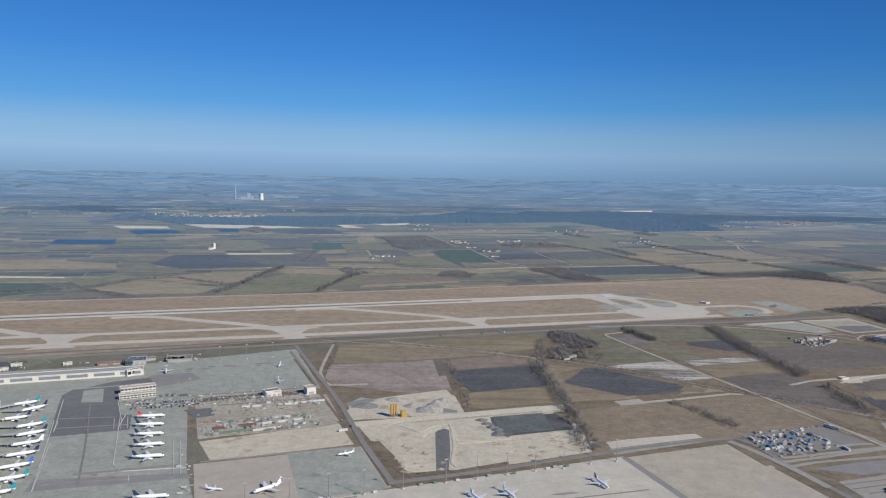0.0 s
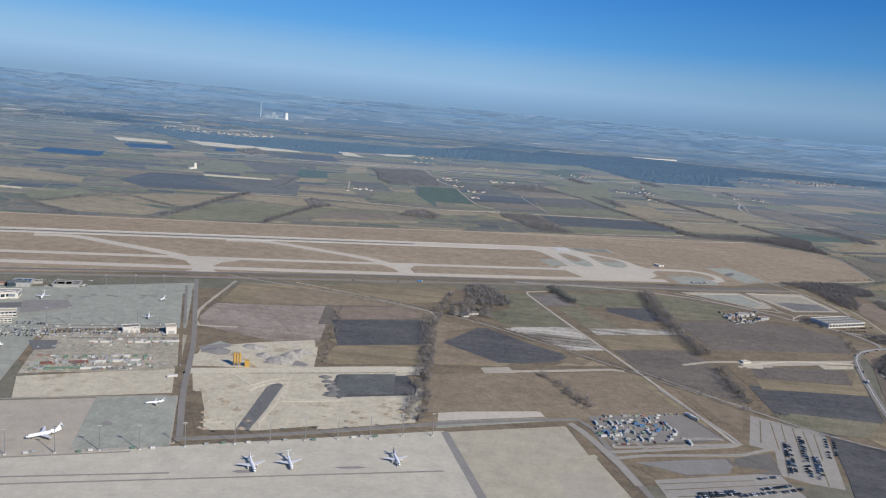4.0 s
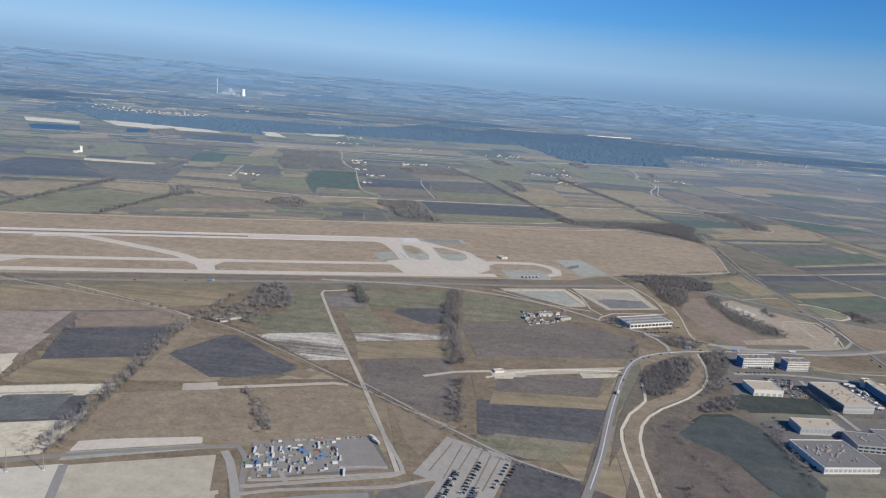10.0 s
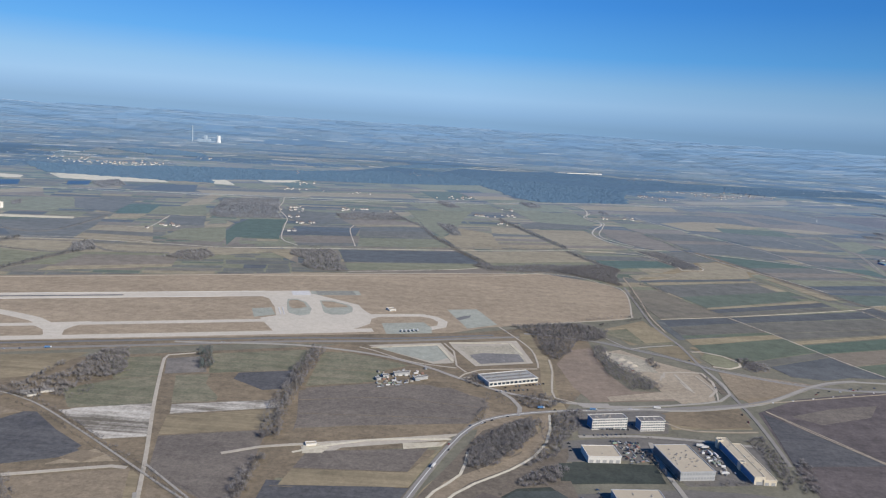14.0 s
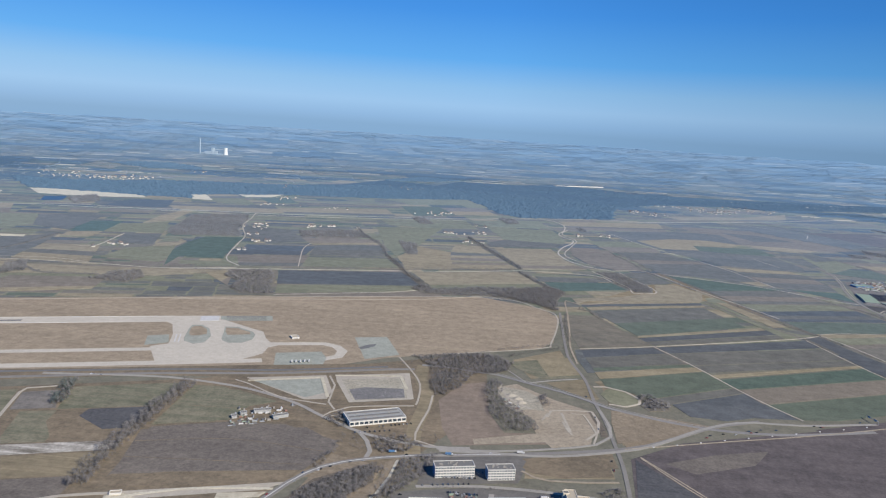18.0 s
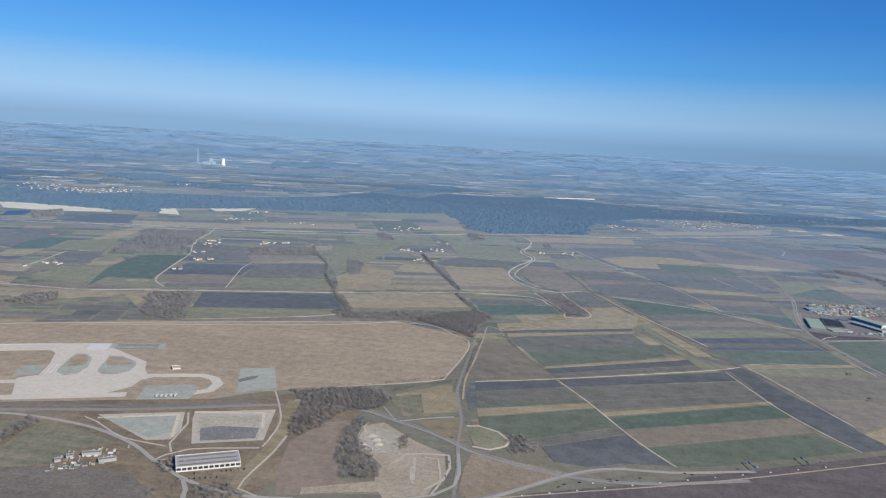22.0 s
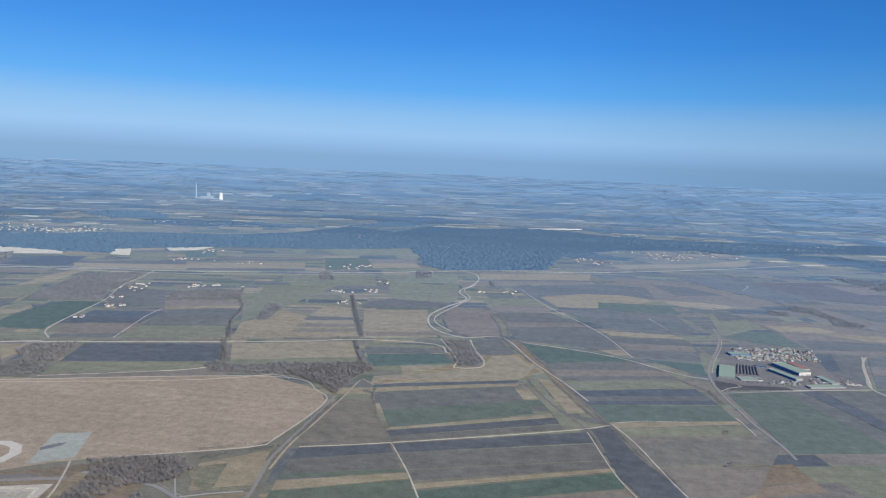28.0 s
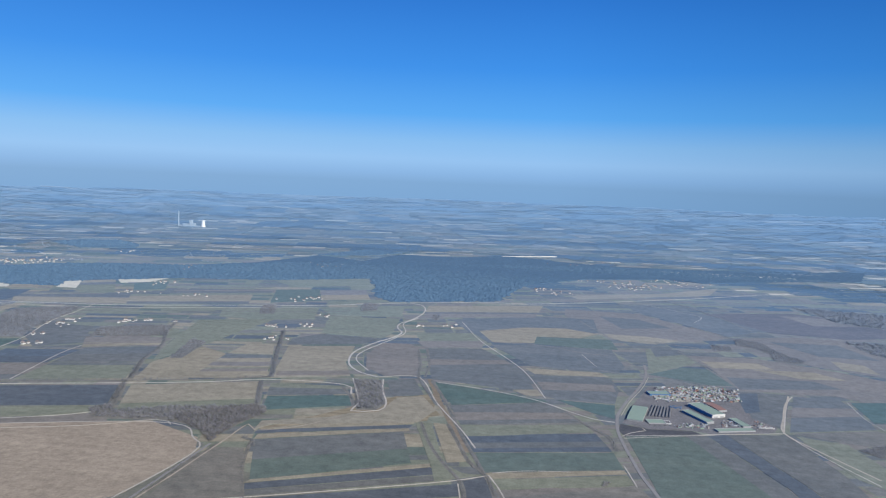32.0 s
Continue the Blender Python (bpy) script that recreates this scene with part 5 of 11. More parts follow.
field("tan", [(-216, 1206), (-162, 1232), (-149, 1203), (-189, 1170)])
field("cream", [(-191, 1304), (-170, 1315), (-130, 1241), (-163, 1240)])
field("olive", [(-169, 1316), (-136, 1359), (-53, 1221), (-116, 1219)])
field("cream", [(-135, 1360), (-60, 1399), (-67, 1343), (-102, 1317)])
field("green", [(-83, 1327), (-39, 1358), (-4, 1280), (-42, 1254)])
field("tan", [(-3, 1318), (98, 1385), (153, 1356), (9, 1294)])
field("brown", [(12, 1280), (156, 1342), (162, 1308), (25, 1251)])
field("olive", [(108, 1450), (263, 1531), (304, 1421), (250, 1427), (168, 1387)])
field("tan", [(226, 1360), (294, 1393), (324, 1301), (257, 1265)])
field("green", [(157, 1343), (221, 1373), (255, 1258), (194, 1219)])
field("tan", [(338, 1414), (358, 1431), (366, 1397), (347, 1380)])
field("tan", [(631, 1467), (801, 1560), (923, 1683), (882, 1566), (646, 1432)])
field("tan", [(-155, 679), (-86, 687), (27, 710), (88, 726), (39, 681), (-64, 654), (-87, 645), (-136, 649)])
field("slate", [(-218, 779), (-164, 816), (-145, 849), (-125, 784), (-109, 712), (-164, 694)])
field("brown", [(-124, 784), (-73, 797), (-36, 708), (-107, 709)])
field("teal", [(-171, 938), (-133, 961), (-115, 881), (-144, 865)])
field("tan", [(-144, 860), (-114, 876), (-107, 832), (-134, 827)])
field("dark", [(-88, 875), (-52, 890), (-31, 822), (-68, 812)])
field("tan", [(-39, 872), (-25, 879), (-9, 828), (-27, 811)])
field("olive", [(-44, 795), (-8, 824), (12, 761), (15, 736), (-43, 740)])
field("tan", [(-120, 1037), (-116, 1093), (-102, 1095), (-87, 989), (-108, 958)])
field("olive", [(-125, 942), (-84, 978), (-55, 898), (-92, 883), (-113, 877)])
field("rough", [(-50, 896), (-90, 1064), (-25, 1106), (16, 936)])
field("cream", [(-428, 1256), (-388, 1268), (-268, 1274), (-244, 1213), (-338, 1190), (-396, 1197)])
field("cream", [(-523, 1176), (-476, 1184), (-438, 1182), (-423, 1149), (-488, 1125)])
field("tan", [(-237, 1242), (-192, 1256), (-180, 1212), (-223, 1198)])
field("slate", [(-230, 1182), (-177, 1204), (-148, 1113), (-233, 1094)])
field("brown", [(-372, 976), (-334, 1054), (-288, 976), (-340, 927)])
field("olive", [(-318, 935), (-249, 974), (-205, 894), (-226, 850), (-258, 842)])
field("slate", [(-245, 969), (-176, 1001), (-150, 872), (-200, 886)])
field("cream", [(-237, 809), (-168, 823), (-162, 812), (-229, 795)])
field("olive", [(-158, 602), (-136, 649), (-86, 643), (-64, 654), (35, 677), (4, 647), (-95, 585), (-139, 577)])
field("water", [(-461, 1084), (-406, 1121), (-376, 1066), (-419, 1023)])
field("water", [(-350, 1147), (-325, 1168), (-303, 1114), (-325, 1097)])
field("tan", [(-438, 701), (-379, 712), (-308, 698), (-292, 662), (-396, 637)])
field("dark", [(-282, 777), (-234, 792), (-163, 706), (-234, 668), (-278, 703)])
field("tan", [(-238, 606), (-215, 640), (-159, 669), (-158, 614), (-175, 580), (-215, 590)])
field("tan", [(-244, 595), (-218, 586), (-173, 566), (-174, 536), (-220, 525), (-261, 545)])
field("teal", [(-359, 565), (-306, 564), (-274, 538), (-312, 494)])
field("olive", [(-295, 581), (-274, 627), (-246, 608), (-268, 550)])
field("tan", [(-148, 687), (-88, 710), (-85, 658), (-101, 637), (-138, 646)])
field("olive", [(-158, 538), (-150, 603), (-134, 632), (-107, 616), (-96, 560), (-147, 530)])
field("brown", [(-63, 643), (6, 662), (16, 621), (-64, 579)])
field("water", [(-483, 927), (-415, 943), (-390, 880), (-463, 870)])
field("cream", [(-373, 601), (-310, 604), (-306, 598), (-367, 592)])
way("road", 1.5, [(35, 712), (58, 722), (144, 751), (234, 779), (300, 802), (348, 824), (417, 826), (431, 799)])
way("track", 1, [(148, 646), (231, 684), (254, 700)])
way("track", 1.2, [(85, 747), (62, 778), (44, 861), (33, 916), (3, 997), (-9, 1066), (-22, 1124)])
way("track", 1.1, [(136, 763), (116, 857), (114, 895)])
way("sand", 1.9, [(388, 1292), (412, 1272), (423, 1221), (418, 1163), (407, 1122), (411, 1093), (421, 1068), (416, 1036), (404, 1006), (393, 959), (395, 924), (404, 894), (421, 871), (440, 860)])
way("sand", 1.2, [(423, 1170), (412, 1124), (425, 1070), (416, 1021), (401, 959), (403, 921), (426, 880)])
way("track", 1.4, [(419, 849), (433, 809), (444, 774), (443, 754), (464, 760), (466, 780), (455, 816), (447, 853)])
way("road", 1.2, [(440, 860), (477, 870), (507, 792), (534, 732), (549, 694)])
way("canal", 2.2, [(-274, 1057), (-218, 1070), (-132, 1103), (13, 1128), (174, 1187), (270, 1223), (376, 1286), (505, 1343), (559, 1347), (691, 1418), (795, 1484), (911, 1564), (1190, 1773)])
way("canal", 1.6, [(-140, 1078), (22, 1110), (180, 1167), (271, 1200)])
way("track", 1.3, [(-161, 688), (-95, 705), (-22, 711), (28, 713), (86, 737)])
way("canal", 1.6, [(-423, 1029), (-314, 1052), (-257, 1085), (-150, 1086), (-85, 1106)])
way("track", 1.2, [(-95, 787), (-76, 792), (-88, 875)])
way("track", 1, [(-173, 683), (-150, 699), (-84, 720), (-39, 714)])
bushes(1.3, 2.2, [(29, 719), (53, 728), (139, 758), (231, 787), (298, 810), (346, 832)])
bushes(4.5, 2.4, [(230, 784), (249, 743), (262, 709)])
bushes(3.5, 2.4, [(206, 854), (230, 793)])
bushes(2.6, 2, [(207, 849), (189, 922), (161, 982), (141, 1043)])
bushes(3.5, 2.6, [(284, 1032), (318, 921), (346, 832)])
bushes(3.5, 2.4, [(344, 814), (355, 782), (366, 751)])
bushes(2, 1.6, [(416, 821), (432, 793), (442, 766)])
bushes(2.2, 1.4, [(457, 982), (471, 916), (477, 872), (507, 789)])
copse(2.8, 1.8, [(225.1, 871.3), (236.5, 874.8), (227.1, 948.3), (204.4, 959.2)])
bushes(2, 2, [(-172, 1012), (-96, 1049), (42, 1087), (189, 1139), (279, 1166), (322, 1194)])
bushes(2, 1.8, [(792, 1468), (839, 1364), (870, 1228)])
bushes(2.2, 1.6, [(-168, 655), (-136, 649), (-87, 645), (-77, 679), (-49, 662), (-6, 671)])
bushes(2, 1.8, [(-155, 679), (-122, 690), (-90, 694), (-39, 704)])
bushes(2.5, 2, [(-219, 746), (-153, 726), (-140, 769), (-144, 845)])
bushes(4, 2.2, [(-326, 515), (-307, 523), (-266, 547), (-246, 598), (-220, 615)])
bushes(3, 2, [(-265, 544), (-240, 527), (-214, 511)])
bushes(7, 2.4, [(-167, 532), (-160, 568), (-158, 614), (-150, 699)])
bushes(6, 2.2, [(-94, 552), (-88, 590), (-81, 633), (-71, 668)])
bushes(3, 2, [(-219, 612), (-171, 581), (-161, 571)])
bushes(2, 1.8, [(-376, 636), (-331, 644), (-288, 659), (-240, 667), (-161, 697)])
copse(2.4, 1.8, [(107, 661), (105, 687), (89, 700), (84, 722), (118, 740), (133, 695), (136, 672), (148, 648), (134, 644), (119, 646)])
copse(2.5, 1.6, [(267, 708), (305, 729), (374, 749), (380, 736), (375, 713), (365, 672), (354, 680), (338, 693), (314, 698), (275, 690)])
copse(2.2, 2, [(248, 707), (254, 721), (266, 712), (275, 690), (258, 692)])
copse(3, 2, [(-40, 888), (-64, 930), (-70, 1035), (-10, 1060), (10, 959), (32, 912)])
copse(3, 2, [(94, 938), (171, 967), (144, 1023), (78, 985)])
copse(2.2, 1.7, [(422, 845), (447, 848), (465, 780), (461, 763), (446, 760)])
copse(2.6, 2.2, [(193, 1195), (211, 1203), (232, 1136), (213, 1129)])
copse(2.6, 2.4, [(324, 1264), (348, 1262), (356, 1209), (336, 1195)])
copse(2.6, 2.2, [(440, 1201), (450, 1206), (453, 1167), (443, 1163)])
copse(3, 2, [(-319, 1152), (-303, 1208), (-258, 1140), (-272, 1092)])
copse(2.6, 2, [(-285, 904), (-284, 924), (-266, 892), (-269, 879)])
copse(2.6, 2, [(-50, 896), (-88, 1058), (-23, 1100), (15, 941)])
copse(2.4, 1.8, [(-95, 686), (-89, 707), (-65, 664), (-79, 648)])
copse(2.2, 1.8, [(-4, 653), (0, 684), (16, 698), (32, 673), (28, 650)])
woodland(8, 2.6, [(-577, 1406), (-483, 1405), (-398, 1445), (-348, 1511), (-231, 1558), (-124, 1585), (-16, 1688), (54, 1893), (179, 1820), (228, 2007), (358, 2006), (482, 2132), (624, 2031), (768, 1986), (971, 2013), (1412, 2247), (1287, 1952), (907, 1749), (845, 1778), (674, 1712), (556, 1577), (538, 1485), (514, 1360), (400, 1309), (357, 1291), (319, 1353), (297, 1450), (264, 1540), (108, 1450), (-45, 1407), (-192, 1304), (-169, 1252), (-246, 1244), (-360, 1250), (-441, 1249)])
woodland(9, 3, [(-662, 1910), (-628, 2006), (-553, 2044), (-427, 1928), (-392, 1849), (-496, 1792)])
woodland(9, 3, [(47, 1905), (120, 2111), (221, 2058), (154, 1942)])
# ---- fields round the concrete works ----
layer[0] = 0.105
parcel("slate", [(468.4, 1176.3), (573.3, 1241.5), (660.4, 1245.5), (661.6, 1139.9), (584.7, 1062.6), (529, 1047.5), (500, 1099.6)])
parcel("tan", [(511.6, 1110.9), (568.3, 1153.6), (619.5, 1163.5), (661.6, 1139.9), (632.1, 1101.6), (581.4, 1058.3), (533.5, 1049)])
parcel("olive", [(437.2, 1070.9), (506.2, 1094.4), (527.1, 1046.9), (523.4, 1014.7), (462, 994.9), (447.5, 1040.2)])
parcel("brown", [(447.2, 1027), (523.9, 1052.4), (523.4, 1014.7), (462, 994.9)])
parcel("slate", [(463.1, 992.4), (523.7, 1011.8), (557.2, 959), (573.8, 925), (586, 857), (592.9, 835), (565.8, 851.3), (510.1, 862.8), (490.2, 867.2), (475.4, 933.8)])
parcel("brown", [(473.2, 943.3), (552.8, 962.8), (560.7, 947.5), (478.3, 919.8)])
parcel("slate", [(530.7, 1035.4), (581.6, 1048.9), (670, 1049.8), (677.6, 970.6), (666.8, 939), (581.1, 946.3), (562, 981.5)])
parcel("green", [(584, 1099.4), (673.3, 1108.4), (677.9, 1052.3), (643.2, 1050.2), (581.5, 1055.2)])
parcel("tan", [(575.7, 935), (649, 938.2), (659, 923.2), (585.2, 914.7)])
parcel("slate", [(584.2, 910), (658.6, 918.7), (663.7, 879.2), (655.6, 830), (606.1, 831.7), (594.8, 841)])
parcel("brown", [(588, 885.4), (658.8, 893.6), (659.9, 870.4), (593.6, 859.2)])
parcel("teal", [(606.1, 829.9), (655.3, 826.5), (652.1, 788.1), (635.7, 798.8)])
parcel("teal", [(494.8, 858.3), (538.3, 843.5), (593.9, 826.6), (598.8, 821.1), (519.6, 790.9), (511.2, 810.4)])
parcel("tan", [(566.3, 851.4), (588.5, 857.8), (594.8, 837.4), (579, 836.5)])
parcel("slate", [(518, 788.9), (595, 818.3), (612.8, 798.8), (625.5, 772.3), (532.7, 742.2)])
parcel("brown", [(523.1, 771.4), (615, 794.7), (621.3, 779.9), (528.3, 752.2)])
parcel("olive", [(533.4, 739.7), (626.1, 766.9), (633.8, 749.9), (538.6, 717.6)])
parcel("dark", [(539.1, 716.5), (634.5, 747.5), (644.1, 711.2), (548.5, 686.1)])
parcel("slate", [(543.4, 704.2), (638.4, 730.9), (641.7, 719.8), (546.9, 693.5)])
parcel("green", [(550.1, 685.4), (644.7, 709.1), (648.8, 678.5), (558.5, 652.6)])
parcel("tan", [(558.7, 650.8), (649.1, 677.6), (650.3, 671.1), (561.6, 642.1)])
parcel("olive", [(561.7, 640.4), (650.1, 669.1), (653.3, 653.3), (565.6, 627.2)])
parcel("brown", [(566.4, 625.7), (653.1, 651.5), (656.2, 636.9), (570.3, 608.7)])
parcel("olive", [(710.2, 1068.7), (738.1, 1071.5), (763.6, 1022.6), (737.6, 988.8), (699.5, 953.3), (704.8, 1004.4)])
parcel("slate", [(716.4, 1076.9), (748.2, 1074.8), (754, 1052.9), (716.5, 1029.8)])
parcel("green", [(698.6, 946.1), (737.2, 986.2), (766.7, 985.3), (776, 923.2), (743.6, 918)])
parcel("brown", [(753.6, 1047), (830.9, 1054.3), (882.1, 1027.4), (938.1, 987.2), (895.9, 885.7), (864.1, 912.8), (777.4, 907.6), (767.9, 985.6)])
parcel("tan", [(763.6, 1022.6), (824.8, 1030.7), (835.4, 1005.9), (770.8, 993.9)])
parcel("slate", [(775.8, 957.6), (861.4, 964.9), (879.1, 940.5), (778.4, 911.8)])
parcel("tan", [(810.7, 998.5), (874.9, 1005.5), (898, 977.7), (852.7, 971.2)])
parcel("slate", [(774.2, 902.8), (820.7, 904.4), (783.3, 794.2), (765.6, 821.4)])
parcel("dark", [(769.5, 895.7), (791, 901.8), (777.2, 840.2), (764.1, 833.4)])
parcel("slate", [(822.1, 899.2), (861.5, 902.8), (865, 863.9), (859.5, 814.1), (786.1, 789.5)])
parcel("brown", [(809.9, 862.2), (864.1, 873.6), (861.6, 850.2), (799.3, 830.4)])
parcel("teal", [(869.2, 892.3), (902.5, 901.5), (890.8, 839.6), (865.3, 832.9)])
parcel("rough", [(786.1, 786.8), (858.2, 811), (870.3, 792.7), (858.2, 765), (822.1, 772.8)])
parcel("green", [(656.9, 746.9), (701.6, 759.7), (729.7, 680.8), (738.5, 640), (668.1, 623.7)])
parcel("slate", [(702.1, 759.8), (718.1, 764), (750, 667.5), (752.8, 635.7), (740.6, 636.7)])
parcel("dark", [(719, 764.2), (734, 770.7), (764.4, 671), (771.5, 636.2), (754.5, 636), (750.5, 669.4)])
parcel("slate", [(734.5, 770.8), (782.1, 780.5), (795.3, 700.4), (797, 653.6), (773.2, 636.6), (765.2, 671.1)])
parcel("olive", [(787.5, 780.5), (821.1, 770.1), (832.2, 705.4), (819, 675.2), (801.4, 698)])
parcel("brown", [(622.4, 1319.5), (730.9, 1319), (776.4, 1247.1), (825.9, 1166.1), (756, 1122.1), (720.7, 1110.6), (662.1, 1147.5), (660.4, 1245.5), (621.1, 1249.6)])
parcel("slate", [(670.2, 1277), (725.3, 1268.9), (763.5, 1213.4), (694.3, 1189.4)])
parcel("tan", [(656.3, 1145.5), (718.1, 1144.4), (760.7, 1130.5), (725.9, 1099), (686.6, 1106)])
parcel("brown", [(827.4, 1166.6), (911.8, 1202), (980.1, 1199.3), (1002.8, 1096.2), (958.8, 995.4), (884, 1033.1), (846.1, 1099.9)])
parcel("slate", [(872.3, 1160.4), (954.8, 1166.9), (975.1, 1087.7), (908.9, 1089.9)])
parcel("tan", [(913.8, 1068.8), (944.9, 1056.8), (945, 1014.4), (911.2, 1028.7)])
parcel("slate", [(713.5, 1398.6), (827.4, 1354.7), (896.1, 1247), (828.5, 1177.8), (777.9, 1256.4), (732.1, 1329.5)])
parcel("heath", [(831.8, 1356.3), (974.6, 1409.2), (1092.4, 1358.5), (1068.5, 1246.8), (984.6, 1211.6), (891.7, 1225.6)])
parcel("brown", [(949, 1379.2), (1021.3, 1375.6), (1056.7, 1323.7), (973.1, 1303.2)])
way("track", 1.2, [(497.1, 857), (537.9, 847.2), (570.2, 834), (594, 819.7), (615.1, 799.4), (634.9, 783.5), (651.3, 779.2)])
way("track", 1, [(483.7, 1164.6), (518.4, 1053.8), (560.1, 959.9), (579.4, 906.3), (596.3, 832.5)])
way("track", 0.9, [(782.4, 791.2), (796.9, 837.5), (811.4, 879.9), (821, 898.9)])
way("track", 0.9, [(657.1, 748.2), (696.7, 759.7), (741, 773.8), (780.7, 785.4)])
way("track", 0.9, [(780.7, 782.7), (789.8, 747.8), (801, 715.7), (811.6, 689.3)])
way("track", 0.6, [(866, 891.4), (861.9, 844), (865.7, 812.9)])
way("track", 0.6, [(635.4, 1015.5), (648.2, 961.7)])
way("track", 0.8, [(750.5, 1413), (795.5, 1363.6), (821.2, 1322.5), (801.7, 1269.2)])
way("track", 0.6, [(563.6, 652), (584.9, 661), (613.9, 666.1)])
bushes(1.6, 1.4, [(491.1, 861.3), (510, 808.4), (527.2, 750.5), (539.7, 708.1), (550.2, 676.8), (559.7, 647.2), (569.9, 615)])
bushes(1.2, 1, [(465.4, 990.2), (479, 922.5), (483, 871.4)])
bushes(1.2, 1, [(535.5, 1049.7), (591.4, 1048.9), (635.7, 1024.2), (663.3, 1018.7)])
bushes(2, 1.5, [(612.7, 795.7), (633.4, 757.8), (644.1, 741), (647.3, 712)])
bushes(1.3, 1, [(699.4, 944.1), (744.4, 922.4), (771, 901.9)])
bushes(1.3, 1, [(747.2, 1068.4), (763.4, 991.6), (776, 923.2)])
bushes(2.6, 1.8, [(725.9, 1108.9), (746.2, 1102.4), (775.8, 1092.9)])
bushes(2.6, 1.8, [(787, 1229.8), (811.6, 1190.7), (827.4, 1166.6)])
bushes(1.3, 1, [(649.6, 947.7), (675.5, 937)])
bushes(1.4, 1.1, [(640.2, 1229.3), (659.6, 1165.6), (671.4, 1128.7)])
copse(2.2, 1.9, [(791.7, 1114), (814.2, 1114.8), (812.2, 1089.1), (789, 1081.7)])
copse(2.4, 2, [(833.3, 1168.6), (859.2, 1149.2), (864.9, 1105.9), (872.7, 1072.9), (885.7, 1060.2), (875.7, 1043.6), (855.5, 1045.4), (847.8, 1053.9), (854.2, 1090.4), (840.9, 1117), (824.4, 1124.5)])
copse(6, 1.4, [(995.4, 1478.1), (1128.3, 1444.8), (1071.1, 1307.2), (1018.9, 1346.3)])
copse(6, 1.4, [(972.3, 1196.8), (1021.8, 1188.7), (1002.8, 1096.2), (977.1, 1123.1)])
copse(1.6, 1.2, [(824.8, 758.9), (849.9, 774.9), (852.5, 752), (834.6, 745.3)])
# ---- strips of field east of the country road ----
layer[0] = 0.126
parcel("rough", [(372.8, 652.8), (395.4, 656.7), (406.5, 627.6), (425.8, 584.6), (375, 565.3), (372.9, 586.9)])
parcel("slate", [(395.6, 673.7), (493.4, 715.8), (503, 682), (408.5, 638)])
parcel("green", [(408.5, 638), (503, 682), (510.2, 656.5), (420.2, 606.2)])
parcel("tan", [(390.2, 695.1), (429.6, 720.1), (497, 745.6), (497.5, 734.7), (452.1, 714.8)])
parcel("dark", [(389.9, 684.9), (495.9, 725.3), (497.3, 732.8), (390.3, 693.4)])
parcel("tan", [(394.7, 675), (497.3, 718.7), (496.2, 723.6), (393.4, 684.4)])
parcel("tan", [(418.7, 602.1), (523.6, 653.6), (522.5, 658.7), (420.5, 607.5)])
parcel("dark", [(422.7, 592.7), (531.1, 642.6), (523.7, 652.3), (419.4, 601.1)])
parcel("slate", [(425.8, 584.6), (530.2, 631), (530.8, 641.2), (423, 591.7)])
parcel("dark", [(375.4, 561.2), (425.4, 580.1), (430.4, 567.8), (375.9, 545.3)])
parcel("slate", [(376, 544.4), (430.7, 566.9), (439.8, 547.8), (378.5, 525.6)])
parcel("green", [(378.5, 524.8), (439.7, 546.9), (442.5, 543), (378.5, 518.7)])
parcel("tan", [(378.4, 517), (442.8, 542.2), (446.2, 536), (379.8, 505.8)])
parcel("green", [(379.9, 504.2), (446.4, 534.3), (455.8, 508.9), (403.1, 478.9), (391.8, 486.7), (381.3, 493)])
parcel("slate", [(403.1, 477.6), (456.4, 508.3), (459.7, 500.9), (412.2, 473)])
parcel("dark", [(413, 472.6), (459.7, 500.2), (474.4, 464.9), (451.6, 462.7), (436, 455), (418.5, 457)])
parcel("dark", [(427.6, 580.7), (545, 630.3), (547.9, 612.4), (432.5, 568.3)])
parcel("slate", [(432.8, 567.4), (547.7, 610.1), (552.8, 586), (441.3, 545.4)])
parcel("slate", [(441.9, 544.7), (553.2, 585.1), (556.4, 575.2), (447, 532.7)])
parcel("tan", [(449.4, 523.2), (557.4, 571.7), (556.8, 575.3), (448, 528.7)])
parcel("teal", [(450.8, 521.1), (557.2, 568.8), (560, 549.1), (457, 506.2)])
parcel("brown", [(457.5, 504.8), (560.1, 547.4), (564.1, 528.4), (463.9, 484.5)])
parcel("green", [(464.5, 483.3), (564.4, 526.9), (572.6, 513.5), (577.7, 505), (536, 486.9), (495.6, 468.5), (477.1, 465.5)])
parcel("dark", [(547.6, 634.7), (559.8, 645.6), (572.6, 595.3), (587.3, 561.1), (594.1, 531.8), (599.2, 513.5), (580.7, 505.8), (573.3, 523), (558.1, 564.4)])
parcel("tan", [(511.8, 741.1), (521.3, 740.5), (546.1, 668.4), (533, 663.1)])
parcel("olive", [(498.7, 736.9), (510.3, 740.6), (532, 660.1), (545, 647.8), (558.1, 646.4), (529.8, 630.9), (524.5, 652.5)])
parcel("rough", [(570.2, 615.1), (654.9, 652.3), (663.2, 630.1), (650.4, 602.5), (583.2, 584.1)])
parcel("brown", [(583.9, 582.3), (648.8, 599.1), (629.6, 557.9), (592.3, 534.4), (589.4, 558.1)])
parcel("tan", [(592.6, 533.7), (629.6, 557.9), (614.3, 519.1), (600.5, 514.5)])
parcel("tan", [(344.9, 535.2), (366.7, 540.9), (370.4, 509.9), (350.7, 501.7)])
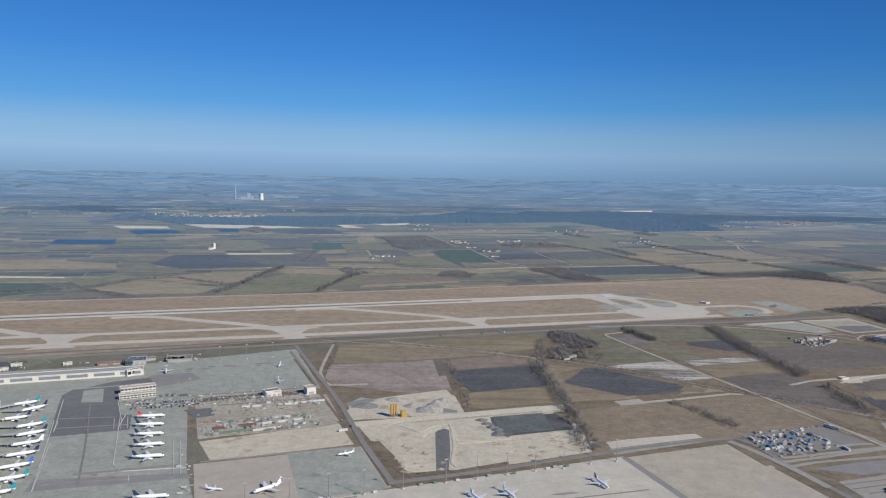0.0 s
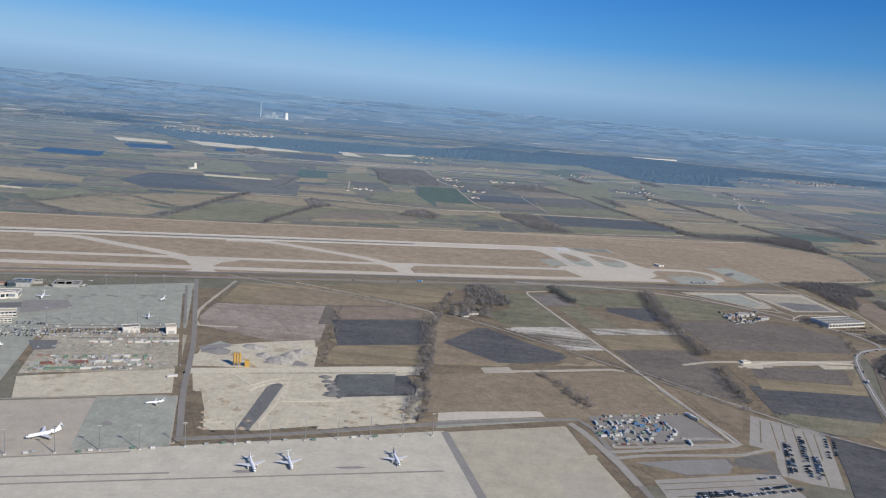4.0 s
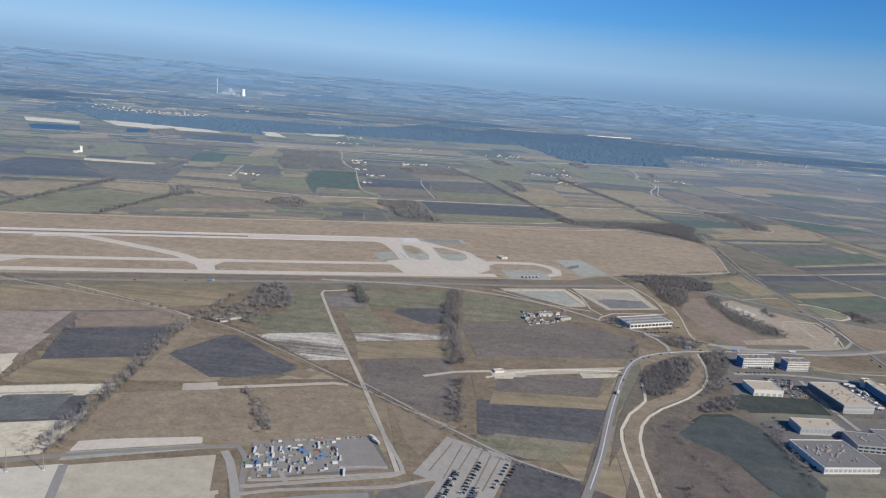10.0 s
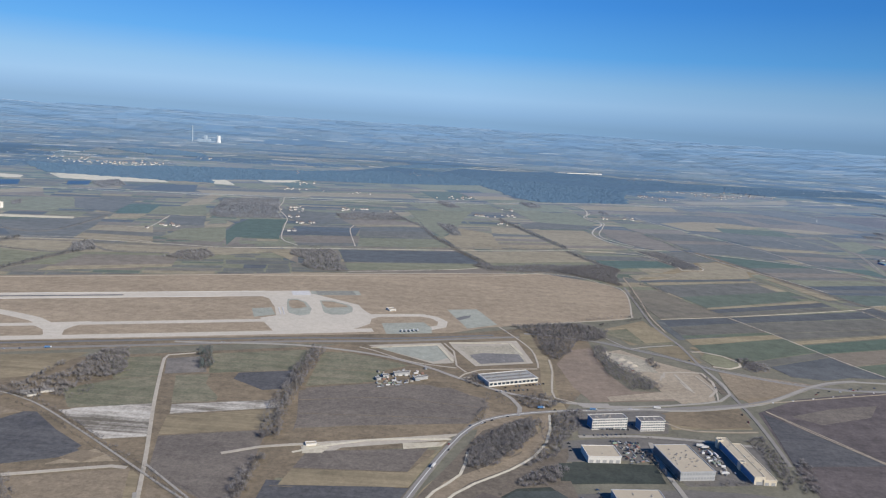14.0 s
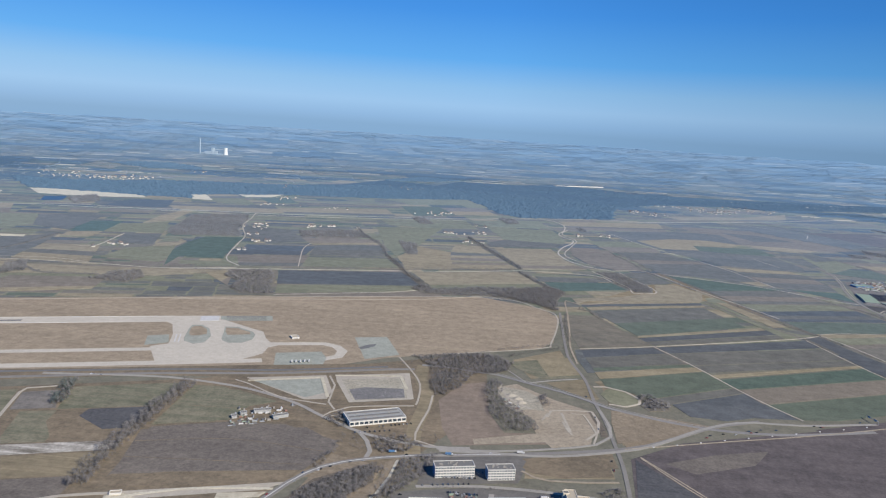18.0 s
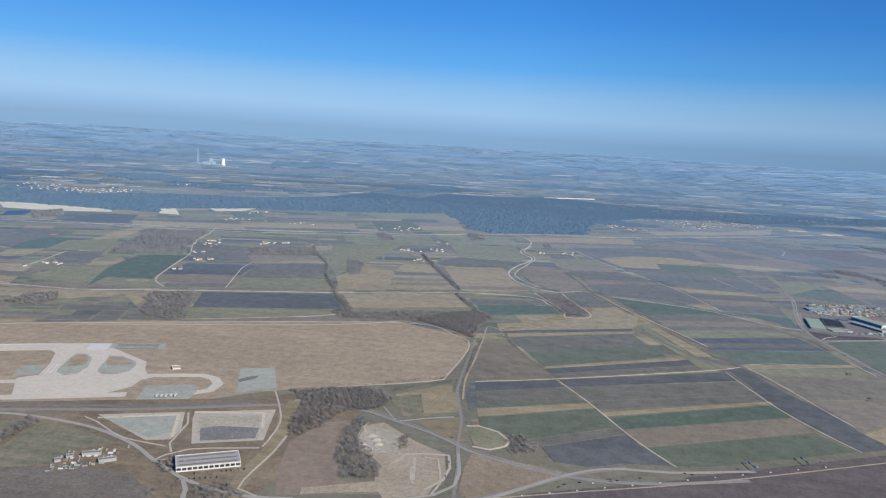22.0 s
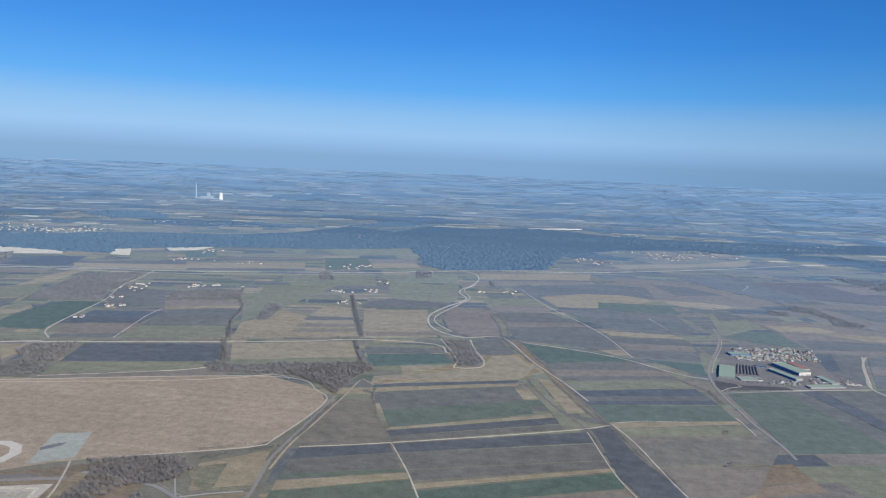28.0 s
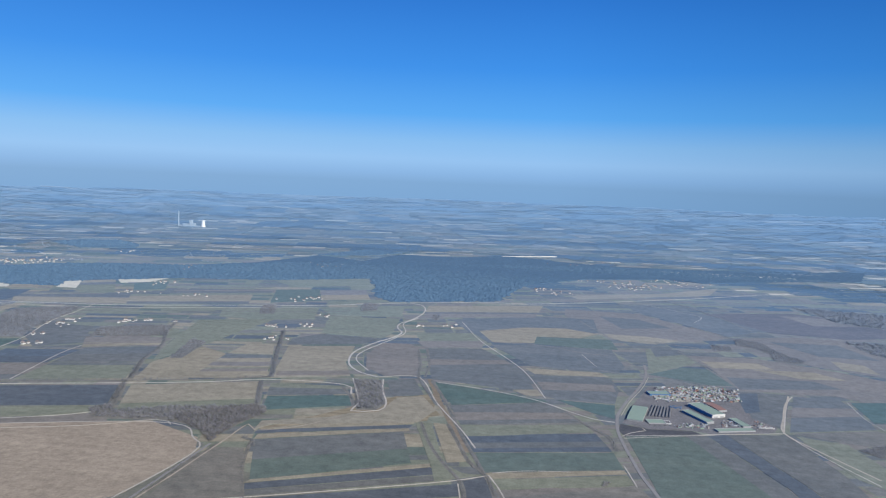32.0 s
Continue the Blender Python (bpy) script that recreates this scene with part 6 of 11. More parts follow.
parcel("olive", [(382.2, 490.2), (391.9, 484.6), (396.5, 476), (394.7, 468.9), (387.4, 464.6), (380, 466.8), (376.4, 479.5)])
parcel("heath", [(238.2, 289.4), (250.1, 305.5), (259, 301.9), (261.3, 278.1), (268.6, 251.5), (270.8, 233.4), (236.1, 227.7), (234.4, 251.9)])
parcel("soil", [(247.5, 290.4), (261.4, 308.1), (276, 310.6), (281.4, 303.4), (284.7, 282.7), (287.4, 262.5), (270.8, 233.4), (269.8, 253.8), (262.3, 275.9)])
way("track", 1, [(375.2, 563.3), (425.5, 582.3), (529.2, 628.3), (562.3, 647.6)])
way("track", 0.9, [(425.8, 582.4), (442.9, 544), (458.2, 502.8), (469.3, 477.9), (476.9, 464.3)])
way("road", 1.5, [(374.5, 490.6), (380.5, 492.1), (391.2, 486.6), (397, 476.1), (395.3, 469.1), (387.5, 463.4), (379.1, 465.3)])
way("track", 0.8, [(544.6, 630.2), (557.5, 562.5), (571, 524.7), (580.4, 505)])
way("track", 1, [(562.3, 647.6), (572.9, 619.2), (587.3, 561.1), (592.8, 543.2)])
way("track", 0.9, [(649.4, 685.8), (651.6, 671.6), (654.3, 650.9)])
bushes(1.6, 1.3, [(502.4, 739.9), (516, 696.5), (530.4, 662.4), (546.6, 630.7), (552.5, 597.3)])
bushes(1.8, 1.5, [(523.3, 741.1), (534.7, 705.4), (547.5, 667.4), (560.2, 647), (573.3, 597.6), (588, 563), (594.8, 533.5)])
bushes(1.4, 1.2, [(395, 667.3), (406.5, 627.6), (425.8, 582.4), (439.8, 547.8)])
bushes(2, 1.8, [(386, 675.5), (394.8, 671.9), (399.4, 661)])
bushes(1.2, 1.6, [(375.2, 659.6), (371.5, 621.4), (370.2, 577.1)])
copse(1.8, 1.3, [(395.4, 467.1), (403, 480.3), (411.6, 474.2), (409.2, 462.1), (398.6, 459.7)])
copse(1.6, 1.2, [(634.5, 654), (638.5, 656.4), (636, 648.3), (632.1, 646)])
copse(1.6, 1.2, [(623.2, 598.4), (627.9, 600.6), (625.3, 593), (621.2, 592)])
sheet("rough_grass", [(587.9, 580.3), (662.5, 606.3), (668, 583.6), (592.8, 551.8)], 0.083, MAT_ROUGH, "rough brown winter grass with weeds", "field")
sheet("field", [(593.5, 550.4), (667.4, 582.3), (669.7, 569.7), (596, 539.9)], 0.08325, MAT_STUBBLED, "ochre brown bare field strip", "field")
sheet("field", [(596.8, 538.6), (670.9, 567.8), (676.7, 544.2), (602.1, 514.2)], 0.0835, MAT_BROWN, "bare brown soil field with drill rows", "field")
sheet("pasture", [(327.6, 522.7), (366.3, 542.6), (370.2, 505.6), (346, 497), (332.6, 512.3)], 0.08975, MAT_OLIVE, "dull olive green winter pasture", "field")
sheet("field", [(370.8, 540.1), (371.3, 560.2), (403, 570.8), (408.2, 527.6), (374, 514.2)], 0.09, MAT_SLATE, "grey-brown fallow field, flat and bare", "field")
sheet("field", [(376.1, 499.5), (408.8, 522.4), (409.7, 514.8), (378.5, 493)], 0.09025, MAT_TAN, "dry tan grass field in late winter", "field")
ribbon("field_track", [(83.1, 609.6), (130.3, 625.3), (257.1, 666.6), (310, 695.7), (325.6, 687.8)], 0.8, 0.15275, MAT_GRAVEL, "pale gravel track behind the airfield", "track")
grove("wood", [(270.8, 518), (294.2, 528.5), (322, 531.8), (328.6, 519.5), (326.3, 502.9), (319.1, 498.1), (300.9, 502.1), (284.5, 502.4)], 1.9, 1.5, "dense bare grey-brown wood behind a junction", seed=27)
grove("wood", [(286.9, 465.2), (287.3, 496.2), (301.6, 494.5), (306.2, 489.1), (301.7, 470.8), (295.1, 460.2), (289.7, 456.5)], 1.9, 1.5, "dense bare grey-brown wood at the canal", seed=28)
hedgerow("scrub", [(324.8, 530.1), (342.7, 545.4), (366.3, 562.2)], 2.6, 1.45, "low scrub along the airfield fence", seed=64, gap=0.15, leaf=MAT_SCRUB)
# ---- junction east of the ponds ----
ribbon("district_road", [(369.9, 659.1), (365.8, 563.3), (366.1, 535.9), (371, 501.2), (371.7, 468.8), (373.7, 442), (374, 417), (374.1, 392.8), (372.4, 366.7), (370.2, 344.3)], 1.8, 0.153, MAT_TARMAC, "grey country road on a low embankment", "road")
ribbon("motorway_feeder", [(278.1, 504.1), (294.6, 504), (306.1, 500.5), (320.6, 497.9), (337.4, 488.1), (356.3, 477.6), (368.4, 468), (377.1, 460), (395.2, 451.2), (410.3, 445.5), (423, 442.4), (441.6, 441.3), (467.2, 444.6), (508.6, 456.9)], 2.6, 0.1535, MAT_ASPHALTB, "grey feeder road running to the motorway", "road")
ribbon("carriageway_edge", [(320.7, 501), (337.6, 491.1), (356.7, 480.4), (368.8, 470.7), (377.6, 462.5), (395.8, 453.7), (411, 447.9), (423.8, 444.7)], 0.5, 0.1537, MAT_ROAD, "pale edge of the feeder road", "marking")
ribbon("slip_road", [(514.5, 468), (472.9, 457.5), (450, 456.3), (434, 450.6), (416.3, 438.1), (398.4, 422), (384.2, 411.4), (371.6, 405.2), (345.4, 395.8), (320.9, 393.8), (296.4, 391.8)], 2.0, 0.1539, MAT_ROAD, "pale slip road swinging to the motorway", "road")
ribbon("slip_road", [(295.2, 393.3), (321, 396.2), (346.5, 403.8), (365.4, 412), (373.5, 422.2), (374.9, 434.2), (372.9, 455.8)], 1.5, 0.1541, MAT_ROAD, "pale curved slip road", "road")
ribbon("embankment", [(368.2, 453.1), (370.7, 433.3), (370.8, 421.6)], 3.2, 0.1395, MAT_BUSHY, "dark brown strip along a road embankment", "verge")
sheet("ploughed_field", [(382.2, 401.9), (443.1, 431.3), (496.7, 450.8), (540.6, 464.5), (480, 363.6), (412.2, 351.7)], 0.1245, MAT_PURPLE, "dark purplish brown ploughed field", "field")
sheet("ploughed_field", [(380.7, 399.9), (412.2, 351.7), (372.3, 344.7)], 0.1247, MAT_DARKN, "dark grey-brown freshly ploughed field", "field")
ribbon("field_track", [(383.4, 402.8), (396.4, 381), (412.7, 353)], 0.8, 0.142, MAT_SANDB, "narrow earthen track between fields", "track")
sheet("field", [(393.2, 398.3), (418.3, 412.2), (444.3, 421.1), (432.7, 404.3), (403.9, 390.4)], 0.1253, MAT_FALLOW, "thin green winter crop on dark soil", "field")
hedgerow("roadside_trees", [(369.5, 640.7), (366.6, 563.5), (367.6, 536.3)], 2.4, 1.1, "small roadside trees in two rows", seed=105, gap=0.2, spacing=1.6, twigs=10, leaf=MAT_SCRUB)
ribbon("district_road", [(369.8, 529.5), (369, 566.2), (372.4, 607.2), (375.8, 660.8), (378.5, 703.4), (388.6, 692), (414, 705.9), (438.4, 736.3)], 1.2, 0.15325, MAT_SANDB, "narrow country road lined with small trees", "road")
ribbon("link_road", [(339.3, 488.5), (350.9, 495), (366.9, 501.5)], 1.0, 0.154, MAT_ROAD, "narrow pale link road", "road")
ribbon("link_road", [(326.6, 508.8), (332.2, 498.2), (337.2, 489.1)], 0.9, 0.15425, MAT_ROAD, "narrow pale link road", "road")
ribbon("ramp_road", [(331.2, 379.4), (336.1, 374.5), (342.2, 372.8), (355.8, 374), (370, 376.6)], 1.2, 0.15525, MAT_SANDB, "earthen ramp road behind the offices", "track")
sheet("bare_ground", [(333.8, 389.7), (367.8, 401.4), (368.7, 381.1), (348.1, 375.9), (335.4, 378.1), (331.6, 382.7)], 0.09425, MAT_ROUGH, "brown rough grass beside the highway", "verge")
sheet("bare_ground", [(323, 479.1), (336.5, 475.2), (342.4, 467.9), (344.9, 447.6), (336.3, 448.2), (330.8, 444), (325.9, 449.6), (322.9, 463.5)], 0.0945, MAT_CHALKB, "churned pale earth of a works site", "yard")
sheet("bare_ground", [(346.3, 447.3), (362.3, 448.4), (365.5, 423.5), (363.1, 411.5), (345.1, 404.7), (340.3, 414.5), (337.2, 428.5)], 0.09475, MAT_SANDB, "trampled brown ground of a works site", "yard")
sheet("bare_ground", [(378.2, 452.3), (394, 445.2), (412, 440.3), (390, 414.7), (379.5, 409), (377.4, 421.1)], 0.095, MAT_ROUGH, "brown rough grass inside a junction", "verge")
ribbon("works_track", [(358, 447.4), (364, 447.2), (366.1, 434.6), (367.4, 423.4), (364.6, 412.5)], 0.9, 0.1555, MAT_GRAVEL, "pale wheel track across a works site", "track")
ribbon("works_track", [(323.7, 482.9), (322.1, 465), (326.6, 452.9), (331.5, 447.2)], 0.9, 0.15575, MAT_GRAVEL, "pale wheel track across a works site", "track")
ribbon("works_track", [(352.8, 436), (354.1, 425.2), (356, 420.3)], 0.9, 0.156, MAT_GRAVEL, "pale wheel track across a works site", "track")
ribbon("works_track", [(346.2, 444.9), (342.8, 435.4)], 0.9, 0.15625, MAT_GRAVEL, "pale wheel track across a works site", "track")
hedgerow("scrub", [(341.5, 459.5), (343.6, 455.1), (347, 454.3)], 3.0, 1.4, "dark clump of bushes on a works site", seed=65)
grove("bushes", [(361.1, 365.8), (370.3, 373.3), (369.9, 350.2), (367.4, 333), (359.3, 322.9), (360.6, 331.1), (362.5, 349)], 1.4, 0.8, "purplish brown thicket beside the road", seed=29)
grove("bushes", [(377.3, 351.5), (379.7, 348.5), (372.7, 323.6), (366, 322.5), (369.4, 340.3)], 1.6, 0.8, "brown thicket below the road", seed=30)
hedgerow("scrub", [(314.6, 347.7), (316.4, 338), (317.3, 327.2), (318.2, 318.6)], 2.08, 1.89, "bare trees along a park road", seed=66, gap=0.2, leaf=MAT_SCRUB)
hedgerow("scrub", [(318.3, 351.9), (319.7, 345.2), (320.5, 333.8), (321.3, 326.3)], 2.34, 2.03, "bare trees beside a warehouse", seed=67, gap=0.2, leaf=MAT_SCRUB)
hedgerow("scrub", [(320.5, 323.2), (331.7, 323.3), (346.5, 325.9), (350.7, 329.5)], 1.82, 1.45, "bare trees in front of warehouses", seed=68, gap=0.2, leaf=MAT_SCRUB)
hedgerow("scrub", [(327.4, 366.6), (334.5, 363), (342.4, 362.5), (349.8, 365.7)], 1.82, 1.3, "low bushes behind warehouses", seed=69, gap=0.2, leaf=MAT_SCRUB)
hedgerow("scrub", [(298.5, 358.5), (308.2, 359.3), (316.8, 358.9), (324.5, 361.2)], 1.56, 1.3, "low bushes behind warehouses", seed=70, gap=0.3, leaf=MAT_SCRUB)
hedgerow("scrub", [(336.4, 327.3), (344.1, 327), (349.1, 327)], 2.2, 1.3, "bare trees in front of a warehouse", seed=71, gap=0.1)
# ---- works beside the winding road ----
ribbon("country_road", [(699.1, 984.9), (694.8, 938.1), (682.8, 890.6), (666.6, 840.9), (655.4, 798.2), (652, 760), (653.2, 731.3), (656.3, 698.3), (659.8, 667.7), (665.7, 636.8), (667.5, 614)], 2.4, 0.1565, MAT_ASPHALTB, "grey winding country road past a works", "road")
ribbon("road_shoulder", [(697, 934.8), (686, 891.5), (669.5, 841.7), (658.2, 799)], 0.6, 0.09525, MAT_GRAVEL, "pale shoulder of a winding road", "verge")
ribbon("works_track", [(654.7, 742.5), (677, 750.4), (707.3, 761.3), (747.6, 775.3), (778.8, 784.3)], 0.9, 0.15675, MAT_GRAVEL, "pale track along the works", "track")
ribbon("works_track", [(781.9, 789.8), (791.8, 826.5), (804.9, 866.7), (817.5, 894.9)], 0.9, 0.157, MAT_GRAVEL, "pale field track behind the works", "track")
ribbon("works_track", [(654, 746.8), (662.1, 757), (673.3, 764.5), (671.8, 769.8)], 1.0, 0.15725, MAT_GRAVEL, "pale drive into the works", "track")
sheet("works_ground", [(691.8, 898), (759.6, 917.3), (775, 906.3), (769.9, 866.2), (779.3, 797.8), (773.5, 785.7), (723.2, 769), (709.8, 774), (677, 770.2), (657.4, 779.7), (671.1, 833.2), (685.1, 874.4)], 0.0955, MAT_WORKS, "dusty grey ground of a concrete works", "yard")
sheet("works_ground", [(713.4, 899.2), (754.6, 910.9), (758.4, 881.8), (748.1, 866.3), (712.3, 853.4), (692.9, 857.3)], 0.09575, MAT_CHALKB, "pale stacking ground of a concrete works", "yard")
sheet("works_ground", [(655.5, 776.3), (676.8, 768.7), (709.5, 772.5), (716.6, 765.1), (656.4, 745.1), (652.6, 760.1)], 0.096, MAT_DARK, "dark scrubby strip beside a works", "verge")
hedgerow("scrub", [(655.6, 770.4), (671, 769.6), (691.6, 770.2), (712.3, 771.8)], 2.08, 1.3, "bare scrub beside a works", seed=72, gap=0.2, leaf=MAT_SCRUB)
hedgerow("scrub", [(692.1, 900.2), (722.8, 912.5), (759.3, 915.8)], 1.56, 1.3, "bare scrub behind a works", seed=73, gap=0.3, leaf=MAT_SCRUB)
# ---- sandy site by the airport road ----
sheet("weedy_edge", [(-21.9, 239.5), (-19.7, 240.8), (-13.8, 228), (-9.7, 216.5), (-7, 212.6), (-10.6, 212.4), (-17.7, 227.8)], 0.09625, MAT_ROUGH, "dark weedy edge of a sandy site", "verge")
sheet("gravel_yard", [(-36.2, 281.2), (-26.5, 288.2), (-23.4, 280.4), (-33.3, 276.8)], 0.0965, MAT_ASPHALTB, "dark grey gravel heap ground", "yard")
sheet("weedy_edge", [(-10, 213.7), (-0.6, 216), (6.1, 217.3), (22.4, 224.9), (22, 220.9), (6, 213.6), (-7.6, 210.2)], 0.09675, MAT_ROUGH, "dark weedy edge of a sandy site", "verge")
ribbon("wheel_track", [(-29.8, 258.6), (-14.9, 258.2), (-6, 249.9), (-1.8, 256.4), (4.2, 259.4), (6.2, 246.9), (7.3, 240), (24, 245.6)], 1.3, 0.1575, MAT_SANDL, "pale wheel track on the sand", "track")
ribbon("wheel_track", [(5, 251.7), (5.7, 237.7), (4.7, 223), (6.1, 219.2)], 1.0, 0.15775, MAT_SANDL, "pale wheel track on the sand", "track")
# cream strips paint the sun on the banks; the ground here is flat
ribbon("basin_bank", [(191.9, 456), (227.5, 469.8)], 1.7, 0.158, MAT_SAND, "flat cream strip painting sunlight on a basin bank", "basin", curved=False)
ribbon("basin_bank", [(227.5, 469.8), (236.8, 442.3)], 1.7, 0.15825, MAT_SAND, "flat cream strip painting sunlight on a basin bank", "basin", curved=False)
ribbon("basin_bank", [(233.7, 474.7), (268.4, 482.1)], 1.7, 0.1585, MAT_SAND, "flat cream strip painting sunlight on a basin bank", "basin", curved=False)
ribbon("basin_bank", [(268.4, 482.1), (274.3, 462.1)], 1.7, 0.15875, MAT_SAND, "flat cream strip painting sunlight on a basin bank", "basin", curved=False)
hedgerow("path_hedge", [(-17.9, 390.4), (12.5, 376.5), (39.8, 365), (58.8, 357.4), (78.4, 346.5), (97.2, 330.8), (113.6, 318.7), (133.2, 305.9), (160.3, 287.7), (180.1, 273.5)], 0.9, 1.0, "thin row of bare trees along a path", seed=74, gap=0.12, spacing=1.1, leaf=MAT_SCRUB)
hedgerow("path_hedge", [(-11.9, 381.1), (17.5, 367.9), (43.9, 357), (62.3, 349.8), (81.4, 339.4), (99.7, 324.4), (115.6, 312.8), (134.7, 300.6), (161.3, 283), (180.6, 269.3)], 0.9, 1.0, "thin row of bare trees along a path", seed=75, gap=0.12, spacing=1.1, leaf=MAT_SCRUB)
hedgerow("scrub", [(94.7, 288.1), (100.9, 280.9), (104.8, 274.9), (104.8, 267.4), (105.6, 259.3)], 4.0, 1.2, "soft clump of bare scrub in a meadow", seed=76, gap=0.05)
hedgerow("scrub", [(44.3, 353.2), (49.7, 320.1), (51.4, 302.4), (49.4, 292.2)], 3.4, 1.1, "broad belt of bare scrub", seed=77, gap=0.1)
hedgerow("tree_row", [(163.1, 443.7), (164.7, 395.1), (166, 364.9), (168.4, 335.9)], 2.2, 1.8, "dense row of dark bare trees", seed=78, gap=0.02, spacing=1.1)
hedgerow("tree_row", [(169, 317.9), (169.5, 298.9), (169.7, 281.7)], 1.8, 1.6, "dense row of dark bare trees", seed=79, gap=0.02, spacing=1.1, leaf=MAT_SCRUB)
grove("copse", [(106.9, 435.4), (110.4, 440.1), (121.2, 409.6), (119.8, 402.4)], 1.4, 1.7, "small dark copse in a field", seed=31)
grove("copse", [(66, 384), (60.6, 411.2), (65, 425.5), (73.1, 425.2), (87.1, 393.9), (86.4, 387.4), (77, 383.7)], 1.7, 1.7, "bare copse beside a farm", seed=32)
hedgerow("orchard", [(62.4, 367.9), (66.1, 379.6), (76.1, 376.8), (82.9, 368.2), (75.8, 356.5)], 5, 1.3, "bare trees round a farmyard", seed=80, gap=0.3)
# ---- fields between the aprons and the canal, smaller strips ----
sheet("heath", [(-29.2, 342.2), (-3.2, 352.4), (0.7, 316.6), (-6.7, 306.8)], 0.097, MAT_HEATH, "weedy pinkish heath beside a sandy site", "grass")
sheet("field", [(0.1, 351.9), (35.2, 365.2), (44, 348.5), (6.8, 333.8)], 0.09725, MAT_PURPLEB, "smooth pinkish brown bare field", "field")
sheet("ploughed_field", [(4.3, 331.6), (43.8, 345.3), (48.6, 311.5), (13.4, 298.7)], 0.0975, MAT_DARKN, "dark grey-brown freshly ploughed field", "field")
sheet("field", [(12.5, 297.3), (48.7, 310.3), (48.8, 289.1), (17.6, 278), (11.4, 278.4)], 0.09775, MAT_TAN, "dry tan grass field in late winter", "field")
sheet("meadow", [(50.5, 277.2), (73.7, 285.5), (109.2, 296.5), (129.3, 303.7), (136.4, 282), (141.5, 266.3), (130.1, 263), (104.1, 252.4), (89.8, 254), (53.9, 243.9), (51.8, 257.9)], 0.098, MAT_MEADOW, "brown winter meadow with faint mowing rows", "field")
sheet("meadow", [(55.3, 315.9), (55.4, 332.9), (67.7, 342.3), (53.8, 346.9), (47.8, 352.8), (49.1, 338.1), (49.8, 303), (51, 288.7), (70.2, 294.7), (77.8, 297.8), (86.3, 299.5)], 0.09825, MAT_MEADOW, "brown winter meadow beside a ploughed field", "field")
sheet("field", [(54.5, 316.2), (68.8, 342.6), (73.5, 343.3), (106.7, 313.3), (102.2, 307.5), (86.4, 300), (77.5, 298.2)], 0.0985, MAT_DARKN, "dark grey ploughed field, diamond shaped", "field")
sheet("field", [(102.2, 307.5), (106.7, 314.4), (116.4, 312.4), (111.4, 305.5)], 0.09875, MAT_STUBBLED, "ochre brown bare field strip", "field")
sheet("meadow", [(-39, 357.5), (-23.9, 381.7), (29.7, 372.1), (34.6, 366.7), (-3.5, 354), (-30.9, 344.9)], 0.099, MAT_MEADOW, "brown winter meadow by the railway", "field")
sheet("bare_ground", [(84.2, 348.8), (114.3, 360.2), (124.8, 331), (117.3, 330.8), (92.8, 344.1)], 0.09925, MAT_CHALK, "patchy pale bare earth with brown weeds", "field")
sheet("field", [(168.3, 386.7), (236.4, 403.6), (254.4, 388.2), (245.3, 363.2), (176.5, 347.4)], 0.0995, MAT_FALLOW, "grey-brown fallow field, flat and bare", "field")
sheet("rough_grass", [(176.5, 346.1), (245.1, 362.5), (240.3, 350.4), (174.1, 335.1)], 0.09975, MAT_ROUGH, "rough brown winter grass with weeds", "field")
sheet("pasture", [(169.1, 440.8), (192.3, 441.2), (214.8, 430.9), (197.9, 417.2), (194.7, 401.2), (169.9, 393.3)], 0.1, MAT_OLIVE, "dull olive green winter pasture", "field")
sheet("ploughed_field", [(176.4, 303.1), (220.8, 304.4), (216.5, 287.3), (210.8, 277.7), (176.4, 276.1)], 0.10025, MAT_DARKN, "dark grey-brown freshly ploughed field", "field")
sheet("rough_grass", [(174.2, 324.8), (197.2, 329.1), (232.8, 336), (224.2, 305.7), (176, 305)], 0.1005, MAT_ROUGH, "rough brown winter grass with weeds", "field")
sheet("pasture", [(176, 274.8), (210.7, 276.8), (206, 261.4), (192.5, 261.5), (176.3, 266.2)], 0.10075, MAT_OLIVE, "dull olive green winter pasture", "field")
sheet("field", [(281.2, 331), (312, 336.4), (313.2, 322.8), (281.7, 316.4)], 0.101, MAT_OLIVED, "dark green meadow between warehouses", "field")
sheet("meadow", [(252.7, 379.9), (275.5, 371.6), (272, 350.6), (259, 329.4), (235.7, 305.5), (225.6, 285.1), (232.5, 300), (244.8, 322), (242.8, 333.9), (247.6, 350.4)], 0.10125, MAT_MEADOW, "brown bank of a small canal", "verge")
sheet("meadow", [(222.8, 280.3), (229.7, 286), (244.3, 289.2), (252.6, 271.1), (262.2, 252.3), (221.3, 244.4)], 0.1015, MAT_MEADOW, "brown meadow between two tracks", "verge")
grove("copse", [(247.1, 345.9), (263, 368.1), (272, 372.8), (273.4, 364.1), (265.5, 344.5), (250.1, 325.5), (243.7, 327.2)], 1.5, 1.4, "bare grey-brown copse beside the canal", seed=33)
hedgerow("scrub", [(266.9, 317.9), (275, 329.5), (280.8, 326.6), (272.2, 314.1)], 3.0, 1.2, "clump of bare bushes by a field", seed=81, gap=0.1)
hedgerow("scrub", [(238, 296.6), (242.1, 284.5), (243.7, 265.7), (243.4, 252.1)], 3.0, 0.8, "scattered brown bushes on a bank", seed=82, gap=0.35)
hedgerow("scrub", [(281.9, 299.8), (282.5, 281.2), (282.2, 263)], 2.0, 1.0, "brown bushes along a green field", seed=83, gap=0.15, leaf=MAT_SCRUB)
hedgerow("scrub", [(277.2, 368.6), (276, 351.6), (268.5, 334.6)], 3.0, 1.3, "bare trees beside the canal track", seed=84, gap=0.1)
